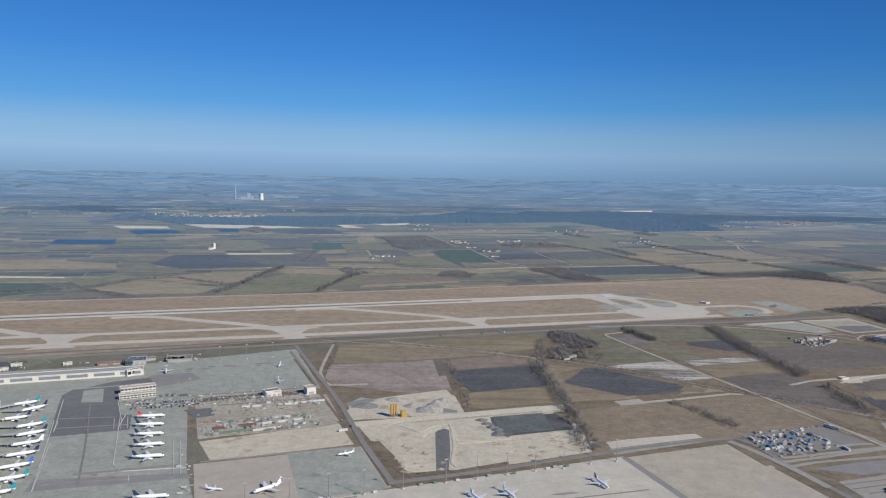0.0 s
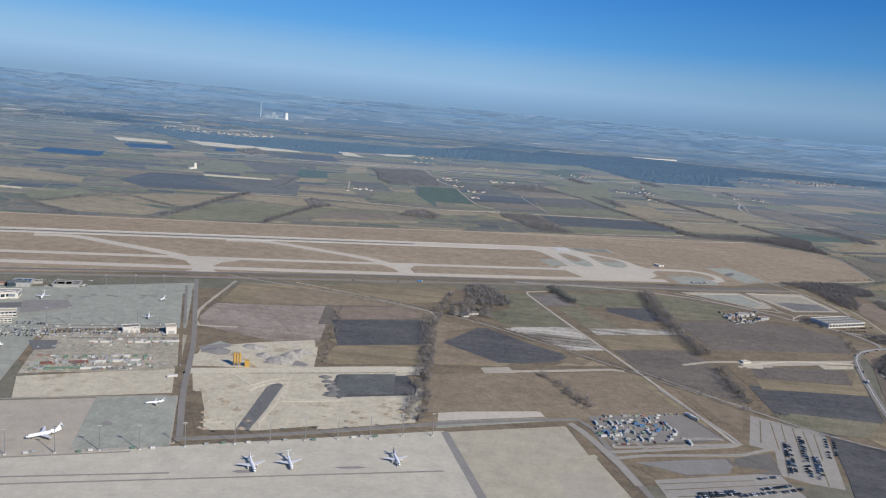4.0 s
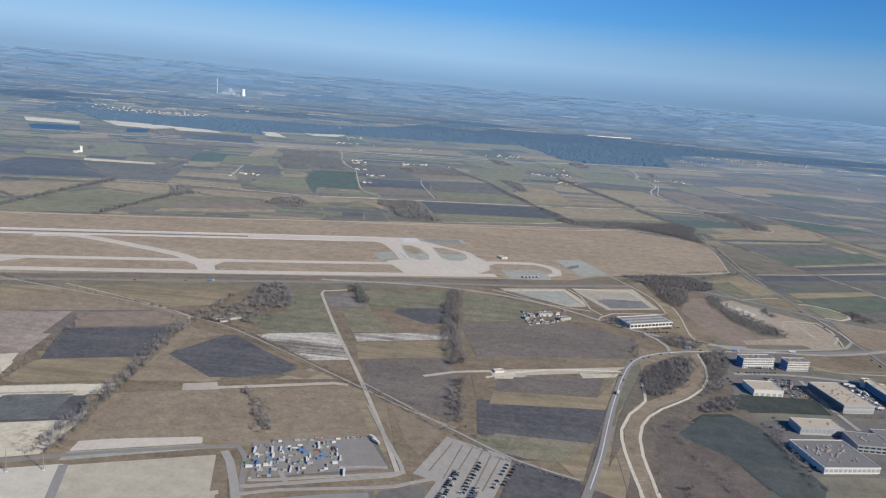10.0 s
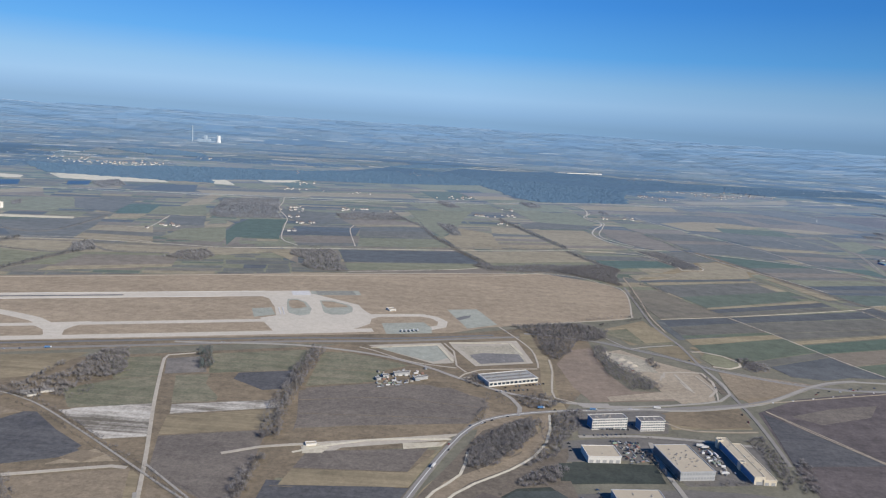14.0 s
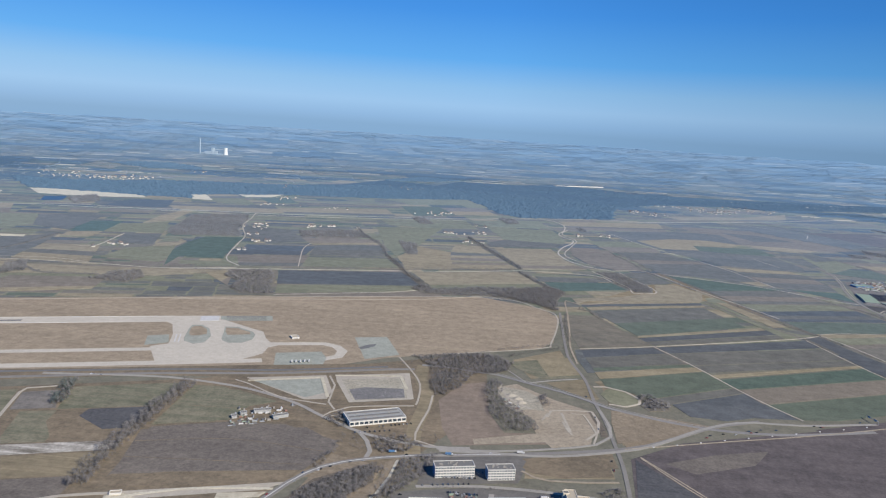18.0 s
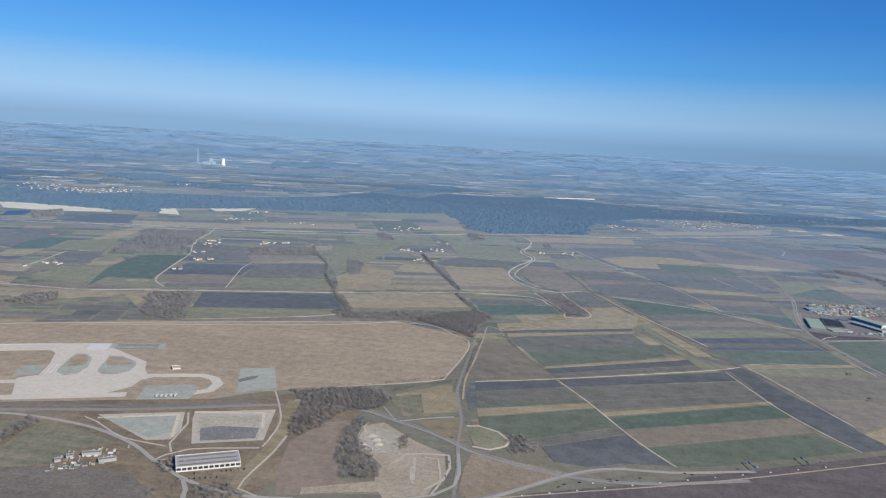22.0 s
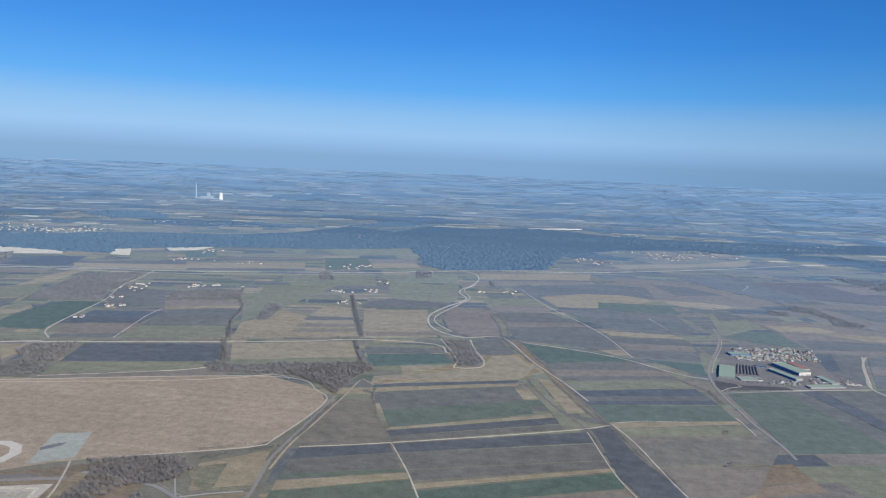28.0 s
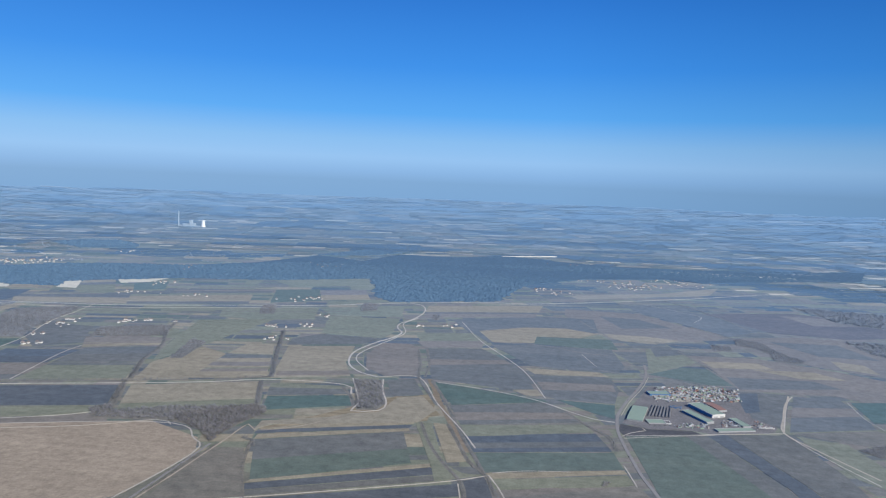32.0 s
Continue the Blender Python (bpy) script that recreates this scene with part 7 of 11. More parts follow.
hedgerow("scrub", [(257.2, 401.4), (260.3, 389.9), (266.1, 386.1)], 4.0, 1.3, "bare trees below the highway", seed=85, gap=0.1)
# ---- container yard and car park verges ----
sheet("container_yard", [(106.7, 254.3), (140.4, 265.4), (143.4, 260.4), (149.6, 247.2), (111.8, 234.1), (109.9, 241.9)], 0.10175, MAT_TARMAC, "grey asphalt yard with stored containers", "yard")
sheet("road_verge", [(104.2, 251), (107.3, 251.6), (111.8, 234.1), (131.2, 239.7), (130.4, 237.4), (111.3, 231.6)], 0.102, MAT_ROUGH, "rough brown verge beside the yard", "verge")
sheet("road_verge", [(133.6, 239.9), (148.6, 246.1), (151.8, 244.4), (135.4, 238.2)], 0.10225, MAT_ROUGH, "rough brown verge beside the yard", "verge")
sheet("road_verge", [(112.1, 227.4), (115.4, 229.6), (158.3, 243.7), (161, 240.3), (153.5, 237.1), (117, 224.4), (113.1, 223.6)], 0.1025, MAT_ROUGH, "rough brown verge beside the yard", "verge")
sheet("road_verge", [(115.2, 221.6), (121.9, 222.1), (129.7, 219.3), (130.3, 217.7), (121, 214.8), (118.7, 218.3)], 0.10275, MAT_ROUGH, "rough brown verge beside the yard", "verge")
sheet("road_verge", [(98.8, 243.5), (102.6, 244.6), (108.3, 227.5), (103.4, 225.2)], 0.103, MAT_ROUGH, "rough brown verge beside the yard", "verge")
sheet("road_verge", [(105.3, 223.6), (108.1, 225.4), (117, 203.5), (111.8, 202.5)], 0.10325, MAT_ROUGH, "rough brown verge beside the yard", "verge")
sheet("road_verge", [(144.8, 287.9), (148.5, 290.7), (167.1, 273.1), (158.7, 249.4), (154.9, 247.2), (151.9, 252.3)], 0.1035, MAT_ROUGH, "rough brown verge beside the yard", "verge")
sheet("road_verge", [(145.9, 228.9), (158.2, 227.8), (143.6, 222.6)], 0.10375, MAT_ROUGH, "rough brown verge beside the yard", "verge")
sheet("empty_lot", [(116.8, 223.7), (135.1, 229.9), (145.6, 232.6), (146.6, 228.5), (143.9, 223.2), (130.3, 219.6), (121.9, 222.4)], 0.104, MAT_ASPHALTB, "empty grey asphalt lot", "yard")
ribbon("yard_road", [(111.5, 232.4), (121.8, 235.1), (130.7, 238), (151.8, 244.3), (154.9, 245.5)], 1.3, 0.159, MAT_ROAD, "pale asphalt access road of the yard", "road")
ribbon("yard_road", [(134.8, 244.1), (142.6, 246.3), (149.5, 247.2)], 1.3, 0.15925, MAT_ROAD, "pale asphalt access road of the yard", "road")
ribbon("yard_road", [(137.9, 288.2), (145, 269.8), (152.7, 251), (154.4, 245)], 1.3, 0.1595, MAT_ROAD, "pale asphalt access road of the yard", "road")
# ---- sandy site and storage ground ----
sheet("sand_area", [(-35, 271.7), (-24.1, 285.9), (-12.6, 291.4), (1.2, 295.1), (6.5, 294.1), (9.9, 272.7), (-15.4, 264.3), (-30.9, 262.4)], 0.10425, MAT_SAND, "pale sandy earth of a mixing plant", "yard")
sheet("puddle_ground", [(-8.8, 271.1), (-8, 274.9), (-1.7, 277.7), (3.2, 276.9), (7.8, 274.2), (6.8, 271.9)], 0.1045, MAT_ASPHALTB, "wet blue-grey ground beside sand heaps", "yard")
sheet("weedy_edge", [(-22, 237.4), (-18.5, 238.6), (-9.3, 214.2), (-2.5, 215.1), (-2.1, 213.9), (-9.8, 212.3), (-17.7, 226)], 0.10475, MAT_ROUGH, "dark weedy edge of a sandy site", "verge")
sheet("sand_road", [(-30.2, 258.6), (9.9, 272.7), (38.9, 282.5), (39.6, 275), (12.2, 266.2), (-28.6, 254.2)], 0.105, MAT_CHALKB, "broad smooth sandy haul road", "yard")
sheet("pit_floor", [(20.2, 268.2), (39.6, 274), (41.3, 255.2), (26.4, 251), (24.2, 246.4), (22.1, 249.3)], 0.10525, MAT_SLATE, "dark wet floor of a sandy pit", "yard")
sheet("storage_ground", [(-83.8, 271.6), (-65.3, 277.7), (-46, 281.8), (-35.2, 257), (-42.1, 252.4), (-63.6, 245.2), (-78, 240.3), (-82.7, 251.8), (-79.4, 260.8)], 0.1055, MAT_CHALKB, "pale dusty storage ground", "yard")
sheet("storage_road", [(-94.6, 268.7), (-85.4, 271.9), (-81.5, 263.4), (-87.3, 259.8)], 0.10575, MAT_ASPHALT, "dark asphalt corner of a storage ground", "yard")
sheet("dark_taxiway", [(-125.4, 313.9), (-109.2, 320.3), (-101.7, 311), (-116.1, 297.1)], 0.106, MAT_ASPHALTB, "dark asphalt strip across the apron", "apron")
ribbon("service_lane", [(-103, 285.6), (-84, 291), (-56.4, 300.2)], 1.2, 0.15975, MAT_TARMAC, "grey service lane beside the apron", "road")
ribbon("service_lane", [(-83.5, 275.1), (-66.8, 280.9), (-46.7, 287.6)], 1.2, 0.16, MAT_TARMAC, "grey service lane beside the apron", "road")
ribbon("service_lane", [(-74.1, 363.3), (-51.1, 304.5)], 1.2, 0.16025, MAT_TARMAC, "grey service lane beside the apron", "road")
ribbon("field_track", [(383.4, 401.8), (395.5, 379.1), (409, 357.3), (415.2, 345.8)], 0.8, 0.1605, MAT_SANDB, "narrow earthen track across a ploughed field", "track")
sheet("ploughed_field", [(190, 258.7), (208.1, 249.3), (193.7, 205.6), (171.7, 200.3)], 0.10675, MAT_DARKN, "dark grey-brown freshly ploughed field", "field")
sheet("bushy_bank", [(237.2, 302.4), (271.2, 347.9), (279.9, 334.6), (282.8, 309), (282.2, 280.3), (233.9, 205.6), (208.3, 199.7), (220.2, 244)], 0.107, MAT_BUSHY, "brown bushy bank along a small canal", "verge")
sheet("bushy_bank", [(250.7, 356.8), (272.5, 376.3), (273.6, 358.3), (237.2, 303.4), (218.2, 261.5), (228.6, 300.6)], 0.10725, MAT_BUSHY, "brown bushy bank along a small canal", "verge")
ribbon("highway", [(224.3, 291.7), (214.3, 260.4), (204, 229.4), (192.7, 196)], 2.8, 0.16075, MAT_TARMAC, "grey two-lane highway beside the canal", "road")
hedgerow("scrub", [(240.1, 294.3), (236.4, 275.1), (231.4, 254.1), (225.3, 235.6)], 2.6, 0.8, "scattered brown bushes on a canal bank", seed=86, gap=0.3, leaf=MAT_SCRUB)
hedgerow("scrub", [(271.4, 331.7), (264.7, 302.2), (259, 273.5), (254, 253.2)], 2.6, 0.8, "scattered brown bushes on a canal bank", seed=87, gap=0.3, leaf=MAT_SCRUB)
hedgerow("scrub", [(260.2, 322), (252.3, 288.7), (243.8, 257.6), (237.1, 232.6)], 2.6, 0.8, "scattered brown bushes on a canal bank", seed=88, gap=0.3, leaf=MAT_SCRUB)
hedgerow("scrub", [(245.7, 317), (257.8, 339.2), (271.3, 354)], 2.6, 0.8, "scattered brown bushes on a canal bank", seed=89, gap=0.3, leaf=MAT_SCRUB)
# ---- motorway junction ----
sheet("rough_grass", [(379, 456.6), (409.9, 450.6), (425.2, 446), (400.4, 426.5), (375.5, 415.6), (376.5, 439.9)], 0.115, MAT_MEADOW, "brown rough grass inside a junction", "verge")
ribbon("works_track", [(378, 409.8), (425.3, 427.5), (485.5, 449.8), (569.7, 486.5), (651.8, 524.3)], 0.8, 0.16225, MAT_SANDB, "earthen works track along a motorway", "track")
hedgerow("scrub", [(393.4, 477.8), (400.1, 468.5), (409.6, 463.8)], 2.6, 1.1, "brown bushes beside a slip road", seed=106, gap=0.1)
# ---- wear, tyre marks and small tracks ----
ribbon("pavement_wear", [(-130.6, 289.5), (-115.2, 296.8), (-101.5, 309)], 0.35, 0.195, MAT_TARMAC, "dark tyre streak across the apron", "marking")
ribbon("pavement_wear", [(-131.7, 273.3), (-118.9, 244.5), (-109.7, 222.9), (-101.1, 201.4)], 0.5, 0.19525, MAT_TARMAC, "dark tyre streak along the apron", "marking")
ribbon("pavement_wear", [(-105.7, 208), (-92, 212.3), (-77.7, 216.8)], 1.6, 0.1955, MAT_ASPHALTB, "dark repaired strip across the apron", "marking")
ribbon("pavement_wear", [(-112.4, 200.9), (-101.6, 203.9), (-88.1, 206.3)], 1.4, 0.19575, MAT_ASPHALTB, "dark repaired strip across the apron", "marking")
ribbon("pavement_wear", [(-135.6, 256.1), (-115.6, 259.5)], 0.3, 0.196, MAT_ASPHALTB, "pale joint across the asphalt", "marking")
ribbon("pavement_wear", [(-131.3, 246.2), (-107.2, 252.1)], 0.3, 0.19625, MAT_ASPHALTB, "pale joint across the asphalt", "marking")
ribbon("taxi_line", [(-115.5, 257.4), (-110.7, 246.2)], 0.16, 0.1965, MAT_LINE, "thin pale taxi guide line", "marking")
ribbon("taxi_line", [(-113.5, 258.8), (-108.7, 247)], 0.16, 0.19675, MAT_LINE, "thin pale taxi guide line", "marking")
ribbon("taxi_line", [(-111.7, 259.8), (-106.7, 247.6)], 0.16, 0.197, MAT_LINE, "thin pale taxi guide line", "marking")
ribbon("taxi_line", [(-107.8, 242.7), (-100.5, 223.4), (-97.3, 215.8), (-93.4, 211.3)], 0.16, 0.19725, MAT_LINE, "thin pale taxi guide line", "marking")
ribbon("taxi_line", [(-133.5, 253.6), (-129.5, 242.7)], 0.16, 0.1975, MAT_LINE, "thin pale taxi guide line", "marking")
ribbon("taxi_line", [(-125.4, 232.6), (-111.1, 196.1)], 0.16, 0.19775, MAT_LINE, "thin pale taxi guide line", "marking")
ribbon("taxi_line", [(-86.9, 237), (-77.2, 209.5)], 0.16, 0.198, MAT_LINE, "thin pale taxi guide line", "marking")
ribbon("taxi_line", [(-85.1, 238.2), (-75.1, 209.6)], 0.16, 0.19825, MAT_LINE, "thin pale taxi guide line", "marking")
ribbon("taxi_line", [(-89.8, 208.8), (-87.8, 203.7)], 0.16, 0.1985, MAT_LINE, "thin pale taxi guide line", "marking")
sheet("oil_stain", [(-105.5, 331.2), (-104.8, 332.3), (-103.1, 332.4), (-101.8, 331.5), (-102.7, 330.3), (-104.5, 330.3)], 0.11525, MAT_TARMAC, "dark oil stain on concrete", "marking")
sheet("oil_stain", [(-98.9, 333.1), (-98.2, 334.2), (-96.4, 334.3), (-95.1, 333.4), (-96, 332.1), (-97.8, 332.1)], 0.1155, MAT_TARMAC, "dark oil stain on concrete", "marking")
sheet("oil_stain", [(-85.7, 338.1), (-84.9, 339.2), (-83.1, 339.4), (-81.8, 338.4), (-82.8, 337.1), (-84.6, 337.2)], 0.11575, MAT_TARMAC, "dark oil stain on concrete", "marking")
sheet("oil_stain", [(-82, 339.3), (-81.2, 340.4), (-79.4, 340.6), (-78.1, 339.6), (-79.1, 338.3), (-81, 338.4)], 0.116, MAT_TARMAC, "dark oil stain on concrete", "marking")
sheet("oil_stain", [(-113.8, 326.3), (-113.2, 327.3), (-111.4, 327.5), (-110.1, 326.6), (-111, 325.4), (-112.7, 325.4)], 0.11625, MAT_TARMAC, "dark oil stain on concrete", "marking")
sheet("oil_stain", [(-123.9, 300.2), (-123.3, 301.1), (-121.7, 301.2), (-120.5, 300.4), (-121.3, 299.4), (-122.9, 299.4)], 0.1165, MAT_TARMAC, "dark oil stain on concrete", "marking")
sheet("oil_stain", [(-119.2, 207.4), (-118.8, 207.8), (-117.7, 207.9), (-116.8, 207.5), (-117.4, 207), (-118.5, 207)], 0.11675, MAT_TARMAC, "dark oil stain on concrete", "marking")
sheet("oil_stain", [(-96, 205.9), (-95.6, 206.3), (-94.4, 206.4), (-93.6, 206), (-94.2, 205.5), (-95.4, 205.5)], 0.117, MAT_TARMAC, "dark oil stain on concrete", "marking")
sheet("oil_stain", [(-94.3, 206.9), (-93.9, 207.3), (-92.8, 207.3), (-91.9, 207), (-92.5, 206.5), (-93.7, 206.5)], 0.11725, MAT_TARMAC, "dark oil stain on concrete", "marking")
sheet("oil_stain", [(-101, 208.3), (-100.5, 208.7), (-99.4, 208.8), (-98.6, 208.4), (-99.2, 207.9), (-100.3, 207.9)], 0.1175, MAT_TARMAC, "dark oil stain on concrete", "marking")
sheet("oil_stain", [(-103, 203), (-102.5, 203.4), (-101.4, 203.5), (-100.6, 203.1), (-101.2, 202.6), (-102.3, 202.7)], 0.11775, MAT_TARMAC, "dark oil stain on concrete", "marking")
ribbon("wheel_track", [(183.5, 335.1), (197.7, 337.7), (241.1, 354.6)], 0.4, 0.118, MAT_ROUGH, "faint wheel track in a field", "verge")
ribbon("wheel_track", [(178.5, 299.1), (197.3, 300.2), (219.8, 300.8)], 0.4, 0.11825, MAT_ROUGH, "faint wheel track in a field", "verge")
ribbon("wheel_track", [(176.8, 287), (214.2, 287.6)], 0.4, 0.1185, MAT_ROUGH, "faint wheel track in a field", "verge")
ribbon("wheel_track", [(171.2, 375.2), (209.1, 385.1), (248.9, 381.1)], 0.4, 0.11875, MAT_ROUGH, "faint wheel track in a field", "verge")
ribbon("wheel_track", [(173.9, 360.8), (243.6, 367.7)], 0.4, 0.119, MAT_ROUGH, "faint wheel track in a field", "verge")
ribbon("wheel_track", [(176.6, 417), (224.2, 420)], 0.4, 0.11925, MAT_ROUGH, "faint wheel track in a field", "verge")
# ---- canal, highway and fields beside it ----
sheet("field", [(185.2, 326.7), (217.2, 333.6), (229.7, 337), (223.4, 316.5), (183, 312.9)], 0.1195, MAT_FALLOW, "grey-brown fallow field, flat and bare", "field")
sheet("field", [(182.9, 311.9), (223.2, 315.8), (234.3, 336.1), (224.6, 305.3), (181, 300.1)], 0.11975, MAT_TAN, "dry tan grass field in late winter", "field")
sheet("ploughed_field", [(186.3, 300.2), (221.8, 301.9), (214.3, 277.5), (182.4, 278.1)], 0.12, MAT_DARKN, "dark grey-brown freshly ploughed field", "field")
sheet("pasture", [(182.3, 277.1), (214, 276.5), (209.9, 263.6), (196.4, 262.7), (181.1, 270.5)], 0.12025, MAT_OLIVE, "dull olive green winter pasture", "field")
sheet("field", [(202.1, 261.3), (217.2, 279.3), (208.8, 251.2), (206.8, 251.8)], 0.1205, MAT_TAN, "dry tan grass field in late winter", "field")
sheet("ploughed_field", [(188.6, 258), (207.9, 250.7), (205.7, 242), (182.5, 235.5)], 0.12075, MAT_DARKN, "dark grey-brown freshly ploughed field", "field")
sheet("canal_bed", [(236.6, 311.1), (264.6, 337.1), (275.5, 362.3), (275.7, 376.4), (280.9, 381.6), (279, 360.8), (270.2, 337.9), (259.7, 324.7), (245.9, 312.1), (238.5, 301.3), (234.2, 290.2), (230.6, 269.9), (231.2, 255.5), (230.4, 246.2), (225, 244.7), (226.2, 275.2), (229.1, 292.3), (233.7, 303.8)], 0.121, MAT_MEADOW, "dry brown bed of a small canal", "verge")
sheet("bushy_bank", [(236.4, 292.8), (244.4, 303.3), (248.2, 290.9), (248.7, 260.5), (246.4, 250.7), (230.4, 246.2), (231.2, 255.5), (231.9, 273.6)], 0.12125, MAT_BUSHY, "brown bushy bank along a small canal", "verge")
sheet("bushy_bank", [(269, 333.8), (284.2, 346.7), (283.7, 339), (277.8, 319.7), (262.3, 310.9), (250.8, 297.4), (248.4, 304.6), (246.6, 309.2), (259.8, 322.4)], 0.1215, MAT_BUSHY, "brown bushy bank along a small canal", "verge")
sheet("field", [(250.8, 297.4), (262, 310.1), (273.9, 313.1), (278.8, 306.5), (282.4, 292.5), (282.5, 272.5), (262.9, 252.5), (255.8, 264.8), (253.6, 276.8)], 0.12175, MAT_OLIVED, "dark green field of winter crop", "field")
sheet("field", [(278.9, 332.5), (304.5, 335.5), (296.6, 320.1), (278.1, 318.3)], 0.122, MAT_OLIVED, "dark green meadow between warehouses", "field")
sheet("field", [(146.1, 288.8), (165.1, 279.9), (165.6, 276.1), (158.7, 256.1), (153.9, 263.1)], 0.12225, MAT_STUBBLED, "ochre brown bare field strip", "field")
ribbon("canal_track", [(245, 336.2), (242.2, 317.4), (233.4, 303.7), (227.7, 290), (225.6, 273.3), (225.5, 253.9), (225.5, 244.2)], 1.1, 0.1625, MAT_SANDL, "pale winding gravel track beside the canal", "track")
ribbon("canal_track", [(280.4, 378.9), (279.1, 363.6), (276, 348.9), (270.2, 336.7), (260.3, 323.7), (247.5, 311.6), (240.4, 303), (236, 294.6), (233, 284.3), (231.3, 271.7), (230.8, 255.4), (230.4, 246.2)], 1.1, 0.16275, MAT_SANDL, "pale winding gravel track beside the canal", "track")
ribbon("road_shoulder", [(208.4, 248.3), (216.2, 275.5), (230.4, 320.2), (238.5, 344.2), (248.3, 361.8)], 1.0, 0.1225, MAT_BUSHY, "dark verge along a highway", "verge")
ribbon("concrete_lane", [(180.1, 324.8), (192, 333.2), (205.9, 339.9), (223.8, 344.3), (238.3, 346.3)], 1.3, 0.163, MAT_SANDL, "pale concrete farm lane", "track")
sheet("lane_apron", [(219.6, 339.5), (236.6, 343.7), (234.8, 339.4), (220.3, 334.5)], 0.12275, MAT_SAND, "pale concrete widening of a lane", "yard")
sheet("lane_apron", [(182.5, 333.2), (185.1, 334.3), (192.6, 331.1), (190.8, 326.2), (183.7, 324.6)], 0.123, MAT_SAND, "pale concrete widening of a lane", "yard")
grove("copse", [(259.5, 361.3), (276.8, 373.9), (272.7, 358.4), (263.5, 339.7), (244.3, 320), (245.6, 334.7), (248.1, 343.3)], 1.5, 1.4, "bare grey-brown copse beside the canal", seed=35)
grove("copse", [(284.2, 381), (296.7, 387.9), (292.9, 368.9), (283.2, 349.4), (274.9, 343.8), (279.1, 358.1)], 1.6, 1.4, "bare grey-brown copse beside the canal", seed=36)
grove("bushes", [(264.4, 318), (276.6, 329.4), (278.4, 320.5), (265, 312.6)], 1.6, 1.0, "clump of brown bushes by a field", seed=37)
hedgerow("scrub", [(240.4, 297), (244.5, 294.5), (247.2, 290.6), (246.4, 274.6), (248.8, 265.8)], 3.0, 0.9, "brown bushes on a canal bank", seed=107, gap=0.2)
hedgerow("scrub", [(197, 263.7), (202.6, 263.3), (209.6, 265.1)], 3.0, 0.8, "low brown bushes on a meadow", seed=108, gap=0.2)
hedgerow("scrub", [(288, 412.2), (291.8, 406.6), (295.1, 397.7)], 4.0, 1.2, "brown trees below a field", seed=109, gap=0.2)
ribbon("canal_track", [(225.2, 247.4), (225.3, 239.7), (223.7, 222), (220.5, 204.2)], 1.1, 0.16325, MAT_SANDL, "pale winding gravel track beside the canal", "track")
ribbon("canal_track", [(230.8, 248.9), (230.1, 234.8), (227.9, 215.3)], 1.1, 0.1635, MAT_SANDL, "pale winding gravel track beside the canal", "track")
ribbon("road_verge", [(102.5, 243.9), (105.3, 236), (108.3, 226.3), (111.2, 217.9), (116.6, 202)], 1.2, 0.12325, MAT_BUSHY, "dark weedy verge beside the yard road", "verge")

# ---- paints for things ----
def paint(name, tone, rough=0.5, metal=0.0, spread=0.12):
    return surface(name, tone, tuple(c * (1 - spread) for c in tone), 0.4, 2.5, rough, 0.5, metal=metal, patchy=0.3)


MAT_SHELL = paint("aircraft_white", (0.80, 0.80, 0.79), 0.3)
MAT_NAVY = paint("navy_paint", (0.03, 0.045, 0.10), 0.3)
MAT_TEALFIN = paint("teal_paint", (0.02, 0.28, 0.33), 0.3)
MAT_BLUEFIN = paint("blue_paint", (0.05, 0.16, 0.50), 0.35)
MAT_REDFIN = paint("red_paint", (0.55, 0.06, 0.05), 0.35)
MAT_GREYMETAL = paint("grey_metal", (0.32, 0.33, 0.34), 0.4, 0.6)
MAT_WINGGREY = paint("wing_grey", (0.55, 0.56, 0.57), 0.35)
MAT_TYRE = paint("tyre_rubber", (0.03, 0.03, 0.03), 0.8)
MAT_GLASS = paint("dark_glass", (0.03, 0.045, 0.06), 0.12)
MAT_BLUEGLASS = paint("blue_glass", (0.075, 0.10, 0.12), 0.12)
MAT_PIERGLASS = paint("pier_glass", (0.20, 0.23, 0.25), 0.2)
MAT_ROOFWHITE = paint("pale_roof", (0.40, 0.345, 0.255), 0.8)
MAT_ROOFGREY = paint("grey_roof", (0.165, 0.16, 0.148), 0.8)
MAT_ROOFDARK = paint("dark_roof", (0.16, 0.16, 0.16), 0.8)
MAT_ROOFGREEN = paint("green_roof", (0.24, 0.30, 0.225), 0.7)
# clay red greyed in place of haze over the far villages
MAT_ROOFRED = paint("haze_greyed_tiles", (0.175, 0.15, 0.138), 0.85)
MAT_ROOFBROWN = paint("brown_roof", (0.25, 0.15, 0.12), 0.8)
MAT_WALLWHITE = paint("white_wall", (0.60, 0.575, 0.515), 0.8)
MAT_WALLGREY = paint("grey_wall", (0.33, 0.33, 0.315), 0.7)
MAT_WALLSTEEL = paint("steel_cladding", (0.40, 0.405, 0.395), 0.5, 0.1)
MAT_CREAM = paint("cream_wall", (0.62, 0.55, 0.42), 0.8)
MAT_YELLOW = paint("yellow_paint", (0.45, 0.28, 0.07), 0.5)
MAT_DUSTY = paint("dusty_concrete", (0.33, 0.305, 0.26), 0.85)
MAT_OFFICEGLASS = paint("grey_glass", (0.15, 0.165, 0.175), 0.15)
MAT_ROOFPALE = paint("pale_grey_roof", (0.30, 0.30, 0.28), 0.8)
MAT_BOXRED = paint("dull_red_paint", (0.17, 0.08, 0.07), 0.6)
MAT_BOXBLUE = paint("mid_blue_paint", (0.09, 0.19, 0.33), 0.5)
MAT_BOXGREY = paint("mid_grey_paint", (0.30, 0.31, 0.31), 0.5)
